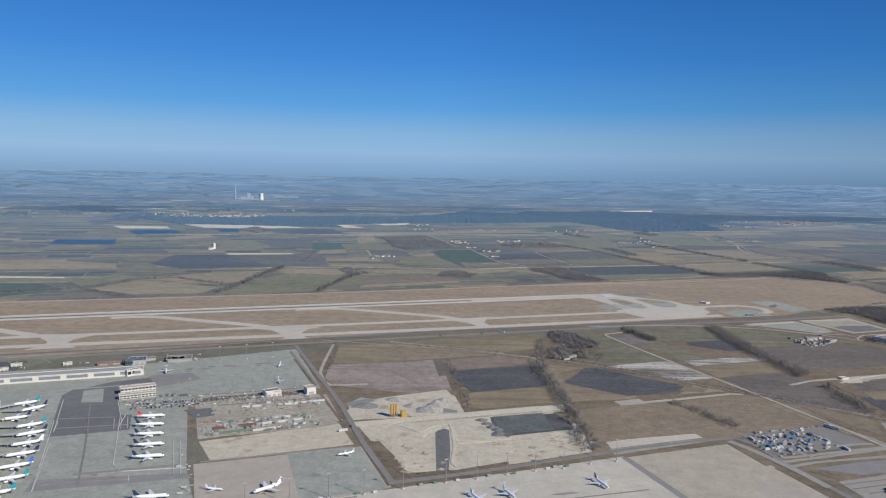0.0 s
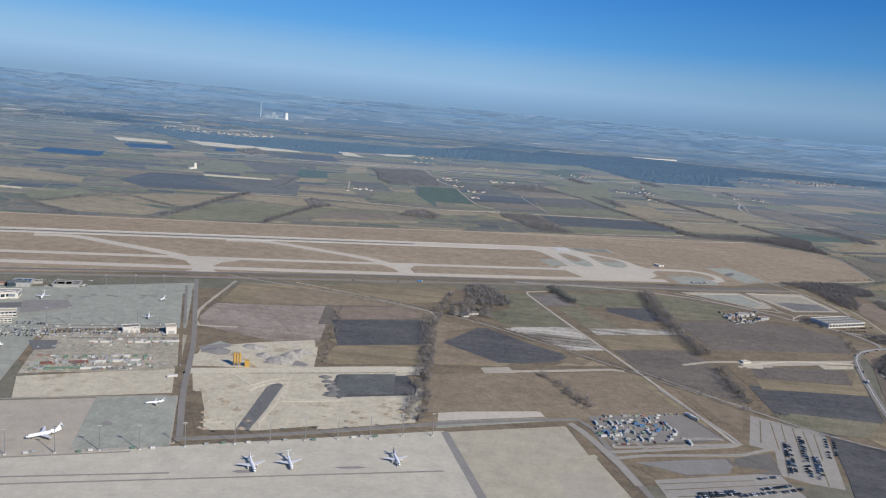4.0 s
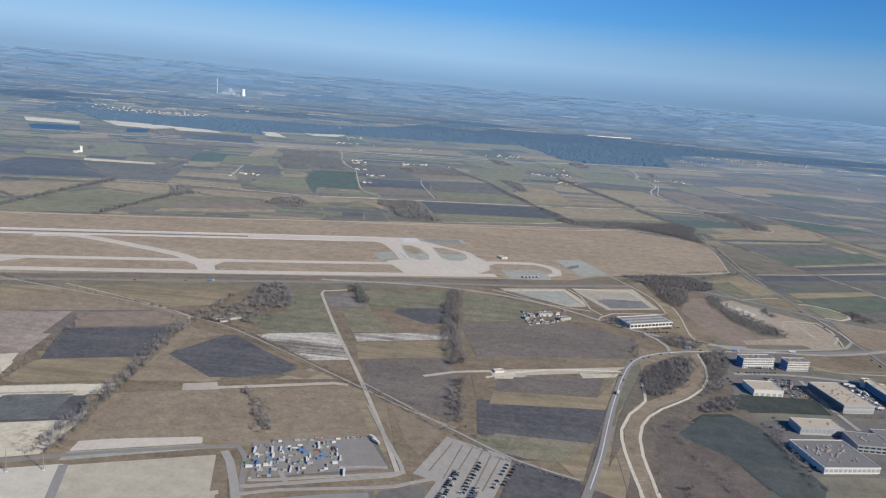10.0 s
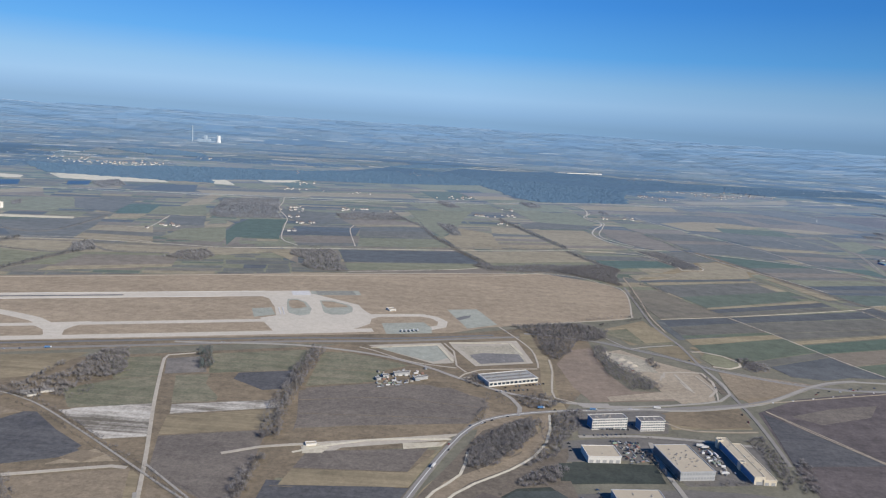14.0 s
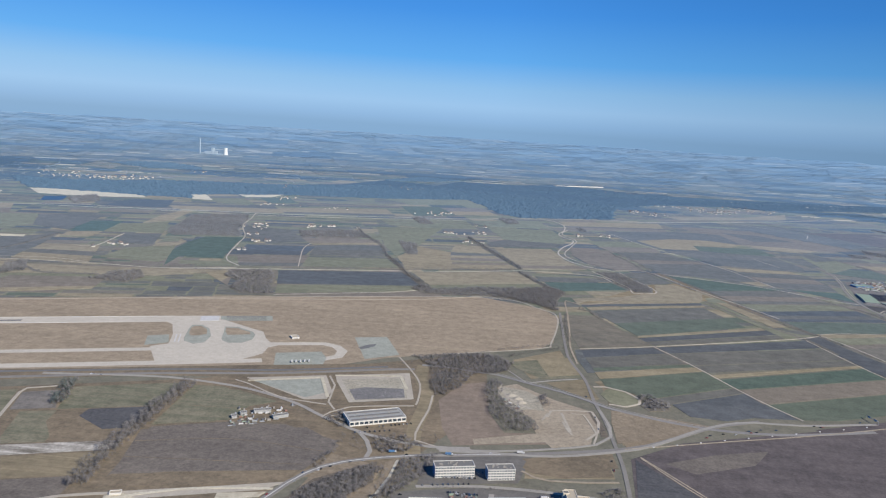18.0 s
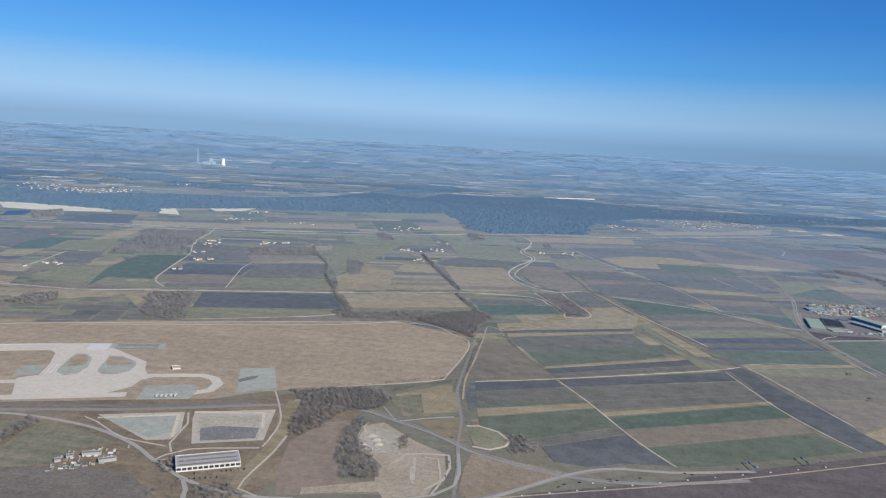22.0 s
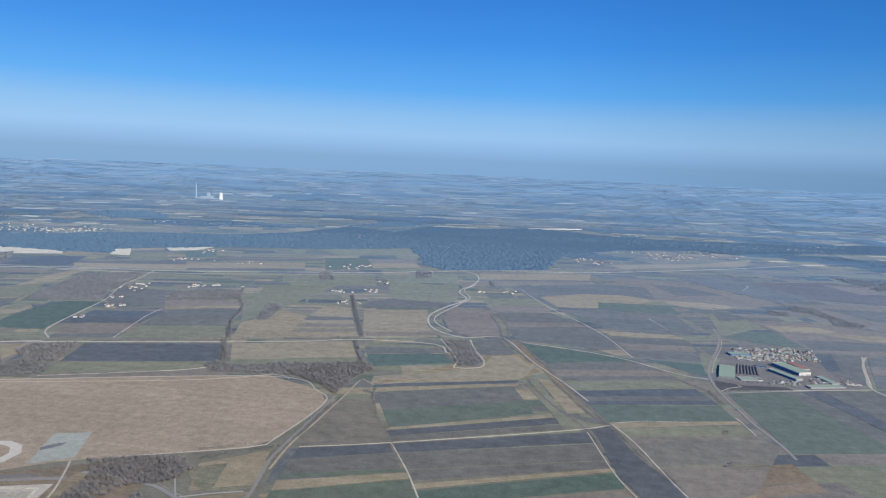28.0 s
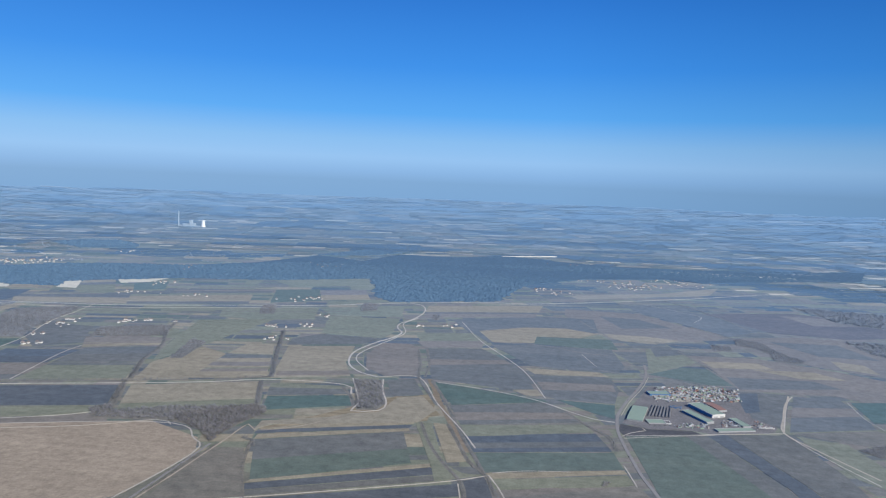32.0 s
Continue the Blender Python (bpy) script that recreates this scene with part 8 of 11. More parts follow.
MAT_BOXWHITE = paint("box_white_paint", (0.52, 0.515, 0.49), 0.5)
MAT_BOXGREEN = paint("dull_green_paint", (0.12, 0.19, 0.14), 0.6)
MAT_CARS = [paint("car_" + n, c, 0.25, 0.2) for n, c in (("dark", (0.03, 0.035, 0.045)), ("blue", (0.04, 0.09, 0.17)), ("grey", (0.22, 0.23, 0.24)), ("silver", (0.5, 0.5, 0.5)), ("white", (0.75, 0.75, 0.75)), ("red", (0.35, 0.04, 0.04)), ("black", (0.012, 0.012, 0.014)))]
# blue-grey tone stands for the haze before the far power station
MAT_STACK = paint("hazed_concrete", (0.34, 0.42, 0.48), 0.8)
MAT_TOWER = paint("tower_concrete", (0.62, 0.64, 0.62), 0.8)


# ---- aircraft ----
def tube(bm, rings, n=12):
    """A closed tube along x. rings: (x, radius, lift)."""
    rows = []
    for x, r, c in rings:
        rows.append([bm.verts.new((x, r * math.cos(a * 2 * math.pi / n), c + r * math.sin(a * 2 * math.pi / n))) for a in range(n)])
    for a, b in zip(rows, rows[1:]):
        for i in range(n):
            bm.faces.new((a[i], a[(i + 1) % n], b[(i + 1) % n], b[i]))
    bm.faces.new(rows[0][::-1])
    bm.faces.new(rows[-1])


def slab(bm, corners, thick, upright=False):
    """A thin wing-like slab through four corners, thick at the root and thinner at the tip."""
    low, top = [], []
    for i, (x, y, z) in enumerate(corners):
        t = thick if i in (0, 1) else thick * 0.45
        d = Vector((0, t / 2, 0)) if upright else Vector((0, 0, t / 2))
        low.append(bm.verts.new(Vector((x, y, z)) - d))
        top.append(bm.verts.new(Vector((x, y, z)) + d))
    bm.faces.new(low[::-1])
    bm.faces.new(top)
    for i in range(4):
        j = (i + 1) % 4
        bm.faces.new((low[i], low[j], top[j], top[i]))


def build_airliner(fin, label, rear=False, prop=False):
    """A parked aircraft with its nose towards +x, 37.6 true metres long. rear: engines at the tail and a T-tail."""
    L = LOT
    e = thing("airliner" if not rear else "business_jet", 0, 0, 0, label, "aircraft", "parked aircraft")
    bm = bmesh.new()
    tube(bm, [(18.6 * L, 0.25 * L, 3.2 * L), (17.8 * L, 1.0 * L, 3.3 * L), (16 * L, 1.7 * L, 3.6 * L), (13.5 * L, 2.0 * L, 3.8 * L), (-8 * L, 2.0 * L, 3.8 * L), (-13 * L, 1.45 * L, 4.3 * L), (-17 * L, 0.6 * L, 4.9 * L), (-18.8 * L, 0.2 * L, 5.1 * L)])
    part("fuselage", bm, MAT_SHELL, e)
    bm = bmesh.new()
    box(bm, 15.9 * L, -1.3 * L, 4.35 * L, 17.0 * L, 1.3 * L, 4.95 * L)
    part("cockpit_window", bm, MAT_GLASS, e, "dark cockpit windows")
    for s in (1, -1):
        bm = bmesh.new()
        slab(bm, [(5 * L, s * 1.2 * L, 3.0 * L), (-2.5 * L, s * 1.2 * L, 3.0 * L), (-5.2 * L, s * 17 * L, 4.2 * L), (-3.6 * L, s * 17 * L, 4.2 * L)], 0.9 * L)
        part("wing", bm, MAT_WINGGREY, e)
        bm = bmesh.new()
        hz = 10.8 if rear else 5.2
        slab(bm, [(-13.4 * L - (3 * L if rear else 0), s * 0.3 * L, hz * L), (-16.6 * L - (2 * L if rear else 0), s * 0.3 * L, hz * L), (-18.2 * L - (2 * L if rear else 0), s * 6.2 * L, (hz + 0.4) * L), (-16.8 * L - (2.4 * L if rear else 0), s * 6.2 * L, (hz + 0.4) * L)], 0.5 * L)
        part("tailplane", bm, MAT_WINGGREY, e)
        bm = bmesh.new()
        ex, ey, ez = (-9.5, 3.0, 4.6) if rear else (3.6, 5.8, 1.9)
        tube(bm, [((ex + 2.2) * L, 0.95 * L, ez * L), ((ex + 1.6) * L, 1.1 * L, ez * L), ((ex - 0.8) * L, 1.0 * L, ez * L), ((ex - 2.4) * L, 0.55 * L, ez * L)], 10)
        bmesh.ops.translate(bm, verts=bm.verts, vec=(0, s * ey * L, 0))
        engine = part("engine", bm, MAT_SHELL, e)
        bm = bmesh.new()
        tube(bm, [((ex + 2.25) * L, 0.8 * L, ez * L), ((ex + 2.1) * L, 0.82 * L, ez * L)], 10)
        bmesh.ops.translate(bm, verts=bm.verts, vec=(0, s * ey * L, 0))
        part("intake", bm, MAT_GLASS, engine, "dark engine intake")
        bm = bmesh.new()
        box(bm, -2.4 * L, s * 3.4 * L, 0.9 * L, -1.9 * L, s * 3.9 * L, 3.0 * L)
        box(bm, -2.9 * L, s * 3.2 * L, 0, -1.4 * L, s * 4.1 * L, 1.1 * L)
        part("main_gear", bm, MAT_TYRE, e)
    bm = bmesh.new()
    box(bm, 12.6 * L, -0.2 * L, 0.7 * L, 13.0 * L, 0.2 * L, 2.4 * L)
    box(bm, 12.3 * L, -0.4 * L, 0, 13.3 * L, 0.4 * L, 0.9 * L)
    part("nose_gear", bm, MAT_TYRE, e)
    bm = bmesh.new()
    slab(bm, [(-11.5 * L, 0, 5.4 * L), (-17.5 * L, 0, 5.3 * L), (-19.2 * L, 0, 11.6 * L), (-16.6 * L, 0, 11.6 * L)], 0.6 * L, True)
    part("fin", bm, fin, e, "painted tail fin")
    return e


HANGAR = {
    "navy": build_airliner(MAT_NAVY, "white airliner with dark navy tail fin on the apron"),
    "teal": build_airliner(MAT_TEALFIN, "white airliner with teal tail fin on the apron"),
    "blue": build_airliner(MAT_BLUEFIN, "white airliner with blue tail fin on the apron"),
    "red": build_airliner(MAT_REDFIN, "white airliner with red tail fin on the apron"),
    "white": build_airliner(MAT_SHELL, "all white airliner parked on pale concrete"),
    "jet": build_airliner(MAT_SHELL, "white business jet with T-tail on the apron", True),
}
used = set()


def settle(proto, key, x, y, turn, size=1.0):
    """Puts the prototype itself at the first place, and copies of it at the next ones."""
    m = pose(x, y, rise(x, y) + 0.15, 0, 0, turn)
    if key not in used:
        used.add(key)
        proto.matrix_basis = m
        ob = proto
    else:
        ob = copy_thing(proto, m)
    ob.scale = (size, size, size)
    return ob


def aircraft(kind, x, y, turn, size=1.0):
    return settle(HANGAR[kind], kind, x, y, turn, size)


# ---- buildings ----
def hall(name, x, y, turn, length, depth, tall, wall, roof, label, category="hall", windows=0, gates=0, skylights=0, storeys=1, gable=0.0, units=0, glass=None, west=None):
    """A building with its front along +x from its corner. Parts: walls, roof, parapet, windows, gates, skylights and
    roof units. west: dark panel that paints shade on the west wall.
    """
    e = thing(name, x, y, turn, label, category)
    bm = bmesh.new()
    box(bm, 0, 0, 0, length, depth, tall)
    part("wall", bm, wall, e)
    bm = bmesh.new()
    o = 0.12
    if gable:
        v = [bm.verts.new(p) for p in ((-o, -o, tall), (length + o, -o, tall), (length + o, depth + o, tall), (-o, depth + o, tall), (-o, depth / 2, tall + gable), (length + o, depth / 2, tall + gable))]
        for f in ((0, 1, 5, 4), (2, 3, 4, 5), (1, 2, 5), (3, 0, 4), (3, 2, 1, 0)):
            bm.faces.new([v[i] for i in f])
        part("roof", bm, roof, e)
    else:
        box(bm, o, o, tall, length - o, depth - o, tall + 0.03)
        part("roof", bm, roof, e)
        bm = bmesh.new()
        for q in ((-o, -o, length + o, o), (-o, depth - o, length + o, depth + o), (-o, o, o, depth - o), (length - o, o, length + o, depth - o)):
            box(bm, q[0], q[1], tall - 0.05, q[2], q[3], tall + 0.22)
        part("parapet", bm, wall, e)
    glass = glass or MAT_GLASS
    # dark panel paints the west wall's shade, on the offices blue glass too
    if west:
        block("side_glazing", -0.06, 0.15, tall * 0.1, 0.02, depth - 0.15, tall - 0.25, west, e, "dark panel for the west wall's shade and blue glass")
    if windows:
        me = None
        step = length / windows
        for s in range(storeys):
            z0 = tall * (s + 0.32) / storeys
            z1 = tall * (s + 0.82) / storeys
            for i in range(windows):
                if me is None:
                    bm = bmesh.new()
                    box(bm, 0, -0.05, 0, step * 0.78, 0.02, z1 - z0)
                    w = part("window", bm, glass, e)
                    me = w.data
                else:
                    w = new("window", me)
                    w.parent = e
                w.location = ((i + 0.11) * step, 0, z0)
        me = None
        k = max(1, round(depth / step))
        for s in range(storeys):
            for i in range(k):
                if me is None:
                    bm = bmesh.new()
                    box(bm, -0.02, 0, 0, 0.05, depth / k * 0.78, tall * 0.5 / storeys)
                    w = part("side_window", bm, glass, e)
                    me = w.data
                else:
                    w = new("side_window", me)
                    w.parent = e
                w.location = (length, (i + 0.11) * depth / k, tall * (s + 0.32) / storeys)
    for i in range(gates):
        g = length / gates
        block("gate", (i + 0.2) * g, -0.05, 0.05, (i + 0.8) * g, 0.02, min(tall * 0.6, 1.3), MAT_WALLGREY, e, "grey roller gate")
    for i in range(skylights):
        g = depth / skylights
        block("skylight", length * 0.05, (i + 0.3) * g, tall + 0.02, length * 0.95, (i + 0.6) * g, tall + 0.25, MAT_ROOFGREY, e)
    rng = random.Random(int(x * 7 + y))
    for i in range(units):
        ux, uy = rng.uniform(0.1, 0.85) * length, rng.uniform(0.15, 0.8) * depth
        block("roof_unit", ux, uy, tall + 0.02, ux + rng.uniform(0.3, 0.8), uy + rng.uniform(0.3, 0.7), tall + rng.uniform(0.2, 0.45), MAT_DUSTY, e)
    return e


def house(kind):
    e = thing("house", 0, 0, 0, "white village house with a %s roof" % ("red tiled" if kind else "dark grey"), "house", "village houses")
    block("wall", -1.6, -1.15, -0.1, 1.6, 1.15, 1.5, MAT_WALLWHITE, e)
    bm = bmesh.new()
    v = [bm.verts.new(p) for p in ((-1.75, -1.35, 1.4), (1.75, -1.35, 1.4), (1.75, 1.35, 1.4), (-1.75, 1.35, 1.4), (-1.75, 0, 2.5), (1.75, 0, 2.5))]
    for f in ((0, 1, 5, 4), (2, 3, 4, 5), (1, 2, 5), (3, 0, 4), (3, 2, 1, 0)):
        bm.faces.new([v[i] for i in f])
    part("roof", bm, MAT_ROOFRED if kind else MAT_ROOFDARK, e)
    block("chimney", 0.5, 0.15, 2.0, 0.8, 0.45, 2.85, MAT_ROOFBROWN, e)
    return e


HOUSES = [house(0), house(1)]


def village(x, y, count, spread, seed):
    rng = random.Random(seed)
    for i in range(count):
        k = rng.choice((0, 1, 1))
        px, py = x + rng.gauss(0, spread), y + rng.gauss(0, spread * 0.8)
        o = settle(HOUSES[k], ("house", k), px, py, rng.choice((10, 100, 30, 75)), rng.uniform(0.6, 1.1))
        o.location.z -= 0.1


# ---- vehicles, containers ----
def build_car(paintwork, colour):
    L = LOT
    e = thing("car", 0, 0, 0, "parked %s car on grey asphalt" % colour, "car", "parked cars")
    bm = bmesh.new()
    box(bm, -2.2 * L, -0.9 * L, 0.3 * L, 2.2 * L, 0.9 * L, 0.9 * L)
    bmesh.ops.bevel(bm, geom=[g for g in bm.edges], offset=0.12 * L, segments=1, affect="EDGES")
    part("body", bm, paintwork, e)
    bm = bmesh.new()
    v = [bm.verts.new((x * L, y * L, z * L)) for x, y, z in ((-1.7, -0.85, 0.88), (1.2, -0.85, 0.88), (1.2, 0.85, 0.88), (-1.7, 0.85, 0.88), (-1.2, -0.7, 1.5), (0.5, -0.7, 1.5), (0.5, 0.7, 1.5), (-1.2, 0.7, 1.5))]
    for f in ((0, 1, 5, 4), (1, 2, 6, 5), (2, 3, 7, 6), (3, 0, 4, 7), (4, 5, 6, 7)):
        bm.faces.new([v[i] for i in f])
    part("cabin", bm, MAT_GLASS, e, "dark glass cabin")
    block("roof_panel", -1.15 * L, -0.68 * L, 1.5 * L, 0.45 * L, 0.68 * L, 1.54 * L, paintwork, e)
    for wx in (-1.4, 1.4):
        block("axle_wheels", (wx - 0.32) * L, -0.92 * L, 0, (wx + 0.32) * L, 0.92 * L, 0.62 * L, MAT_TYRE, e)
    return e


GARAGE = [build_car(m, n) for m, n in zip(MAT_CARS, ("dark", "blue", "grey", "silver", "white", "red", "black"))]


def car(x, y, turn, k):
    o = settle(GARAGE[k], ("car", k), x, y, turn, 1.15)
    return o


def car_row(x0, y0, x1, y1, count, turn, seed, fill=0.85):
    rng = random.Random(seed)
    for i in range(count):
        if rng.random() > fill:
            continue
        t = i / max(1, count - 1)
        car(x0 + (x1 - x0) * t, y0 + (y1 - y0) * t, turn + rng.uniform(-2, 2) + rng.choice((0, 180)), rng.choice((0, 1, 1, 2, 3, 4, 6, 0, 6)))


def build_box(kind, colour, m, long):
    """A freight container or cabin of the true length, with a ribbed side and a pair of doors."""
    L = LOT
    e = thing(kind.replace(" ", "_"), 0, 0, 0, "%s steel %s standing on the ground" % (colour, kind), kind, kind + "s")
    bm = bmesh.new()
    n = 2 * int(long / 1.0)
    side = [(-long / 2 + long * i / n, 1.22 if (i // 2) % 2 else 1.12) for i in range(n + 1)]
    ring = [(x * L, -y * L) for x, y in side] + [(x * L, y * L) for x, y in side[::-1]]
    low, top = [bm.verts.new((x, y, 0.05 * L)) for x, y in ring], [bm.verts.new((x, y, 2.6 * L)) for x, y in ring]
    for i in range(len(ring)):
        k = (i + 1) % len(ring)
        bm.faces.new((low[i], low[k], top[k], top[i]))
    bm.faces.new(top)
    bm.faces.new(low[::-1])
    part("body", bm, m, e)
    block("door", long / 2 * L, -1.1 * L, 0.2 * L, (long / 2 + 0.08) * L, 1.1 * L, 2.5 * L, MAT_BOXGREY, e, "grey end doors")
    block("roof_panel", (-long / 2 + 0.1) * L, -1.15 * L, 2.6 * L, (long / 2 - 0.1) * L, 1.15 * L, 2.68 * L, m, e)
    return e


BOXES = {"white": build_box("container", "white", MAT_BOXWHITE, 12), "red": build_box("container", "dull red", MAT_BOXRED, 12), "blue": build_box("container", "blue", MAT_BOXBLUE, 6), "grey": build_box("site cabin", "grey", MAT_BOXGREY, 6), "green": build_box("skip", "dull green", MAT_BOXGREEN, 6), "cabin": build_box("site cabin", "white", MAT_BOXWHITE, 6)}


def container(kind, x, y, turn, size=1.0):
    return settle(BOXES[kind], ("box", kind), x, y, turn, size)


def build_truck(m, colour):
    L = LOT
    e = thing("truck", 0, 0, 0, "%s lorry with a box body on the road" % colour, "truck", "lorries")
    block("cargo_box", -6 * L, -1.25 * L, 1.0 * L, 3 * L, 1.25 * L, 3.8 * L, m, e)
    bm = bmesh.new()
    box(bm, 3.4 * L, -1.2 * L, 0.6 * L, 5.6 * L, 1.2 * L, 3.2 * L)
    bmesh.ops.bevel(bm, geom=[g for g in bm.edges], offset=0.2 * L, segments=1, affect="EDGES")
    part("cab", bm, MAT_BOXWHITE, e)
    block("windscreen", 5.58 * L, -1.0 * L, 1.9 * L, 5.66 * L, 1.0 * L, 2.8 * L, MAT_GLASS, e)
    for wx in (-5, -3.8, 4.4):
        block("axle_wheels", (wx - 0.5) * L, -1.2 * L, 0, (wx + 0.5) * L, 1.2 * L, 1.0 * L, MAT_TYRE, e)
    return e


TRUCKS = {"white": build_truck(MAT_BOXWHITE, "white"), "blue": build_truck(MAT_BOXBLUE, "blue")}


def truck(kind, x, y, turn):
    return settle(TRUCKS[kind], ("truck", kind), x, y, turn, 1.1)


# ---- masts, silos, heaps ----
def build_mast():
    L = LOT
    e = thing("floodlight_mast", 0, 0, 0, "tall slim grey floodlight mast beside the apron", "light mast", "floodlight masts")
    bm = bmesh.new()
    bmesh.ops.create_cone(bm, segments=8, radius1=0.55 * L, radius2=0.22 * L, depth=28 * L, cap_ends=True)
    bmesh.ops.translate(bm, verts=bm.verts, vec=(0, 0, 14 * L))
    part("pole", bm, MAT_GREYMETAL, e)
    block("lamp_frame", -2.2 * L, -0.4 * L, 27.4 * L, 2.2 * L, 0.4 * L, 28.6 * L, MAT_WALLGREY, e)
    block("footing", -1.3 * L, -1.3 * L, 0, 1.3 * L, 1.3 * L, 0.8 * L, MAT_WALLWHITE, e)
    return e


MAST = build_mast()


def mast(x, y):
    return settle(MAST, "mast", x, y, 20)


def heap(x, y, wide, tall, material, label, seed):
    """A loose heap of earth or gravel."""
    rng = random.Random(seed)
    verts, faces = [(x, y, tall)], []
    for r in (0.45, 1.0):
        for i in range(10):
            a = i * 0.6283
            k = r * wide * rng.uniform(0.8, 1.15)
            verts.append((x + k * math.cos(a) * 1.5, y + k * math.sin(a), tall * (0.6 if r < 0.9 else 0) * rng.uniform(0.8, 1.1)))
    for i in range(10):
        j = (i + 1) % 10
        faces += [(0, 1 + i, 1 + j), (1 + i, 11 + i, 11 + j, 1 + j)]
    return tagged(mesh_object("mound", verts, faces, material), label, "mound")


def silo_plant(x, y, turn):
    e = thing("mixing_plant", x, y, turn, "yellow concrete mixing plant with upright silos", "mixing plant", z=0.05)
    for i in range(3):
        bm = bmesh.new()
        bmesh.ops.create_cone(bm, segments=12, radius1=0.4, radius2=0.4, depth=3.4, cap_ends=True)
        bmesh.ops.translate(bm, verts=bm.verts, vec=(i * 0.95, 0, 3.1))
        silo = part("silo", bm, MAT_YELLOW, e)
        bm = bmesh.new()
        bmesh.ops.create_cone(bm, segments=12, radius1=0.15, radius2=0.4, depth=0.8, cap_ends=True)
        bmesh.ops.translate(bm, verts=bm.verts, vec=(i * 0.95, 0, 1.0))
        part("hopper", bm, MAT_YELLOW, silo)
        for sx in (-0.4, 0.4):
            block("leg", i * 0.95 + sx - 0.06, -0.06, 0, i * 0.95 + sx + 0.06, 0.06, 1.6, MAT_GREYMETAL, e)
    block("mixer_house", 3.6, -1.2, 0, 5.2, 0.6, 2.2, MAT_YELLOW, e)
    bm = bmesh.new()
    slab(bm, [(3.2, -0.2, 2.6), (3.2, 0.3, 2.6), (7.4, -1.4, 0.2), (7.4, -1.9, 0.2)], 0.3)
    part("conveyor", bm, MAT_YELLOW, e)
    return e


def gantry(x, y, turn, wide):
    e = thing("sign_gantry", x, y, turn, "grey steel sign gantry across the motorway", "gantry", "sign gantries")
    for s in (-1, 1):
        block("post", -0.1, s * wide / 2 - 0.1, 0, 0.1, s * wide / 2 + 0.1, 1.8, MAT_GREYMETAL, e)
    block("beam", -0.12, -wide / 2, 1.7, 0.12, wide / 2, 1.95, MAT_GREYMETAL, e)
    for s in (-0.25, 0.25):
        block("sign_board", -0.2, s * wide - 0.9, 1.5, -0.12, s * wide + 0.9, 2.3, MAT_BOXBLUE, e, "blue sign board")
    return e


def power_station(x, y):
    e = thing("power_station", x, y, 0, "distant power station with a tall pale chimney", "power station")
    bm = bmesh.new()
    bmesh.ops.create_cone(bm, segments=14, radius1=2.3, radius2=1.4, depth=57, cap_ends=True)
    bmesh.ops.translate(bm, verts=bm.verts, vec=(0, 0, 28.5))
    part("chimney", bm, MAT_STACK, e, "tall slim pale chimney")
    block("boiler_house", 46, -8, 0, 54, 6, 24, MAT_STACK, e)
    block("turbine_hall", 20, -8, 0, 45, 4, 11, MAT_STACK, e)
    block("coal_bunker", 56, -6, 0, 66, 5, 13, MAT_STACK, e)
    block("annex", 8, -6, 0, 18, 3, 6, MAT_STACK, e)
    block("workshop", 68, -6, 0, 86, 3, 5, MAT_STACK, e)
    bm = bmesh.new()
    rows = []
    for z, r in ((0, 8.6), (7, 7.4), (14, 6.6), (20, 6.4), (26, 6.9)):
        rows.append([bm.verts.new((97 + r * math.cos(a * math.pi / 10), r * math.sin(a * math.pi / 10), z)) for a in range(20)])
    for a, b in zip(rows, rows[1:]):
        for i in range(20):
            bm.faces.new((a[i], a[(i + 1) % 20], b[(i + 1) % 20], b[i]))
    part("cooling_tower", bm, MAT_TOWER, e, "pale waisted concrete cooling tower")
    return e


def jet_bridge(x, y, turn, long):
    e = thing("jet_bridge", x, y, turn, "grey covered passenger bridge at the pier", "jet bridge", "passenger bridges", z=0.05)
    block("tunnel", 0, -0.4, 0.9, long * 0.85, 0.4, 1.6, MAT_BOXGREY, e)
    block("cabin_head", long * 0.85, -0.6, 0.85, long, 0.6, 1.75, MAT_WALLGREY, e)
    block("support", long * 0.6, -0.3, 0, long * 0.6 + 0.3, 0.3, 0.9, MAT_GREYMETAL, e)
    return e




def pipe_stack(x, y, turn, long):
    """A long stack of dark pipes: three below, two above."""
    e = thing("pipe_stack", x, y, turn, "long dark stack of concrete pipes in a yard", "pipes", "pipe stacks", z=0.07)
    for k, (oy, oz) in enumerate(((-0.5, 0.25), (0.0, 0.25), (0.5, 0.25), (-0.25, 0.68), (0.25, 0.68))):
        bm = bmesh.new()
        tube(bm, [(0, 0.25, 0), (long, 0.25, 0)], 6)
        bmesh.ops.translate(bm, verts=bm.verts, vec=(0, oy, oz))
        part("pipe", bm, MAT_ROOFDARK, e)
    return e


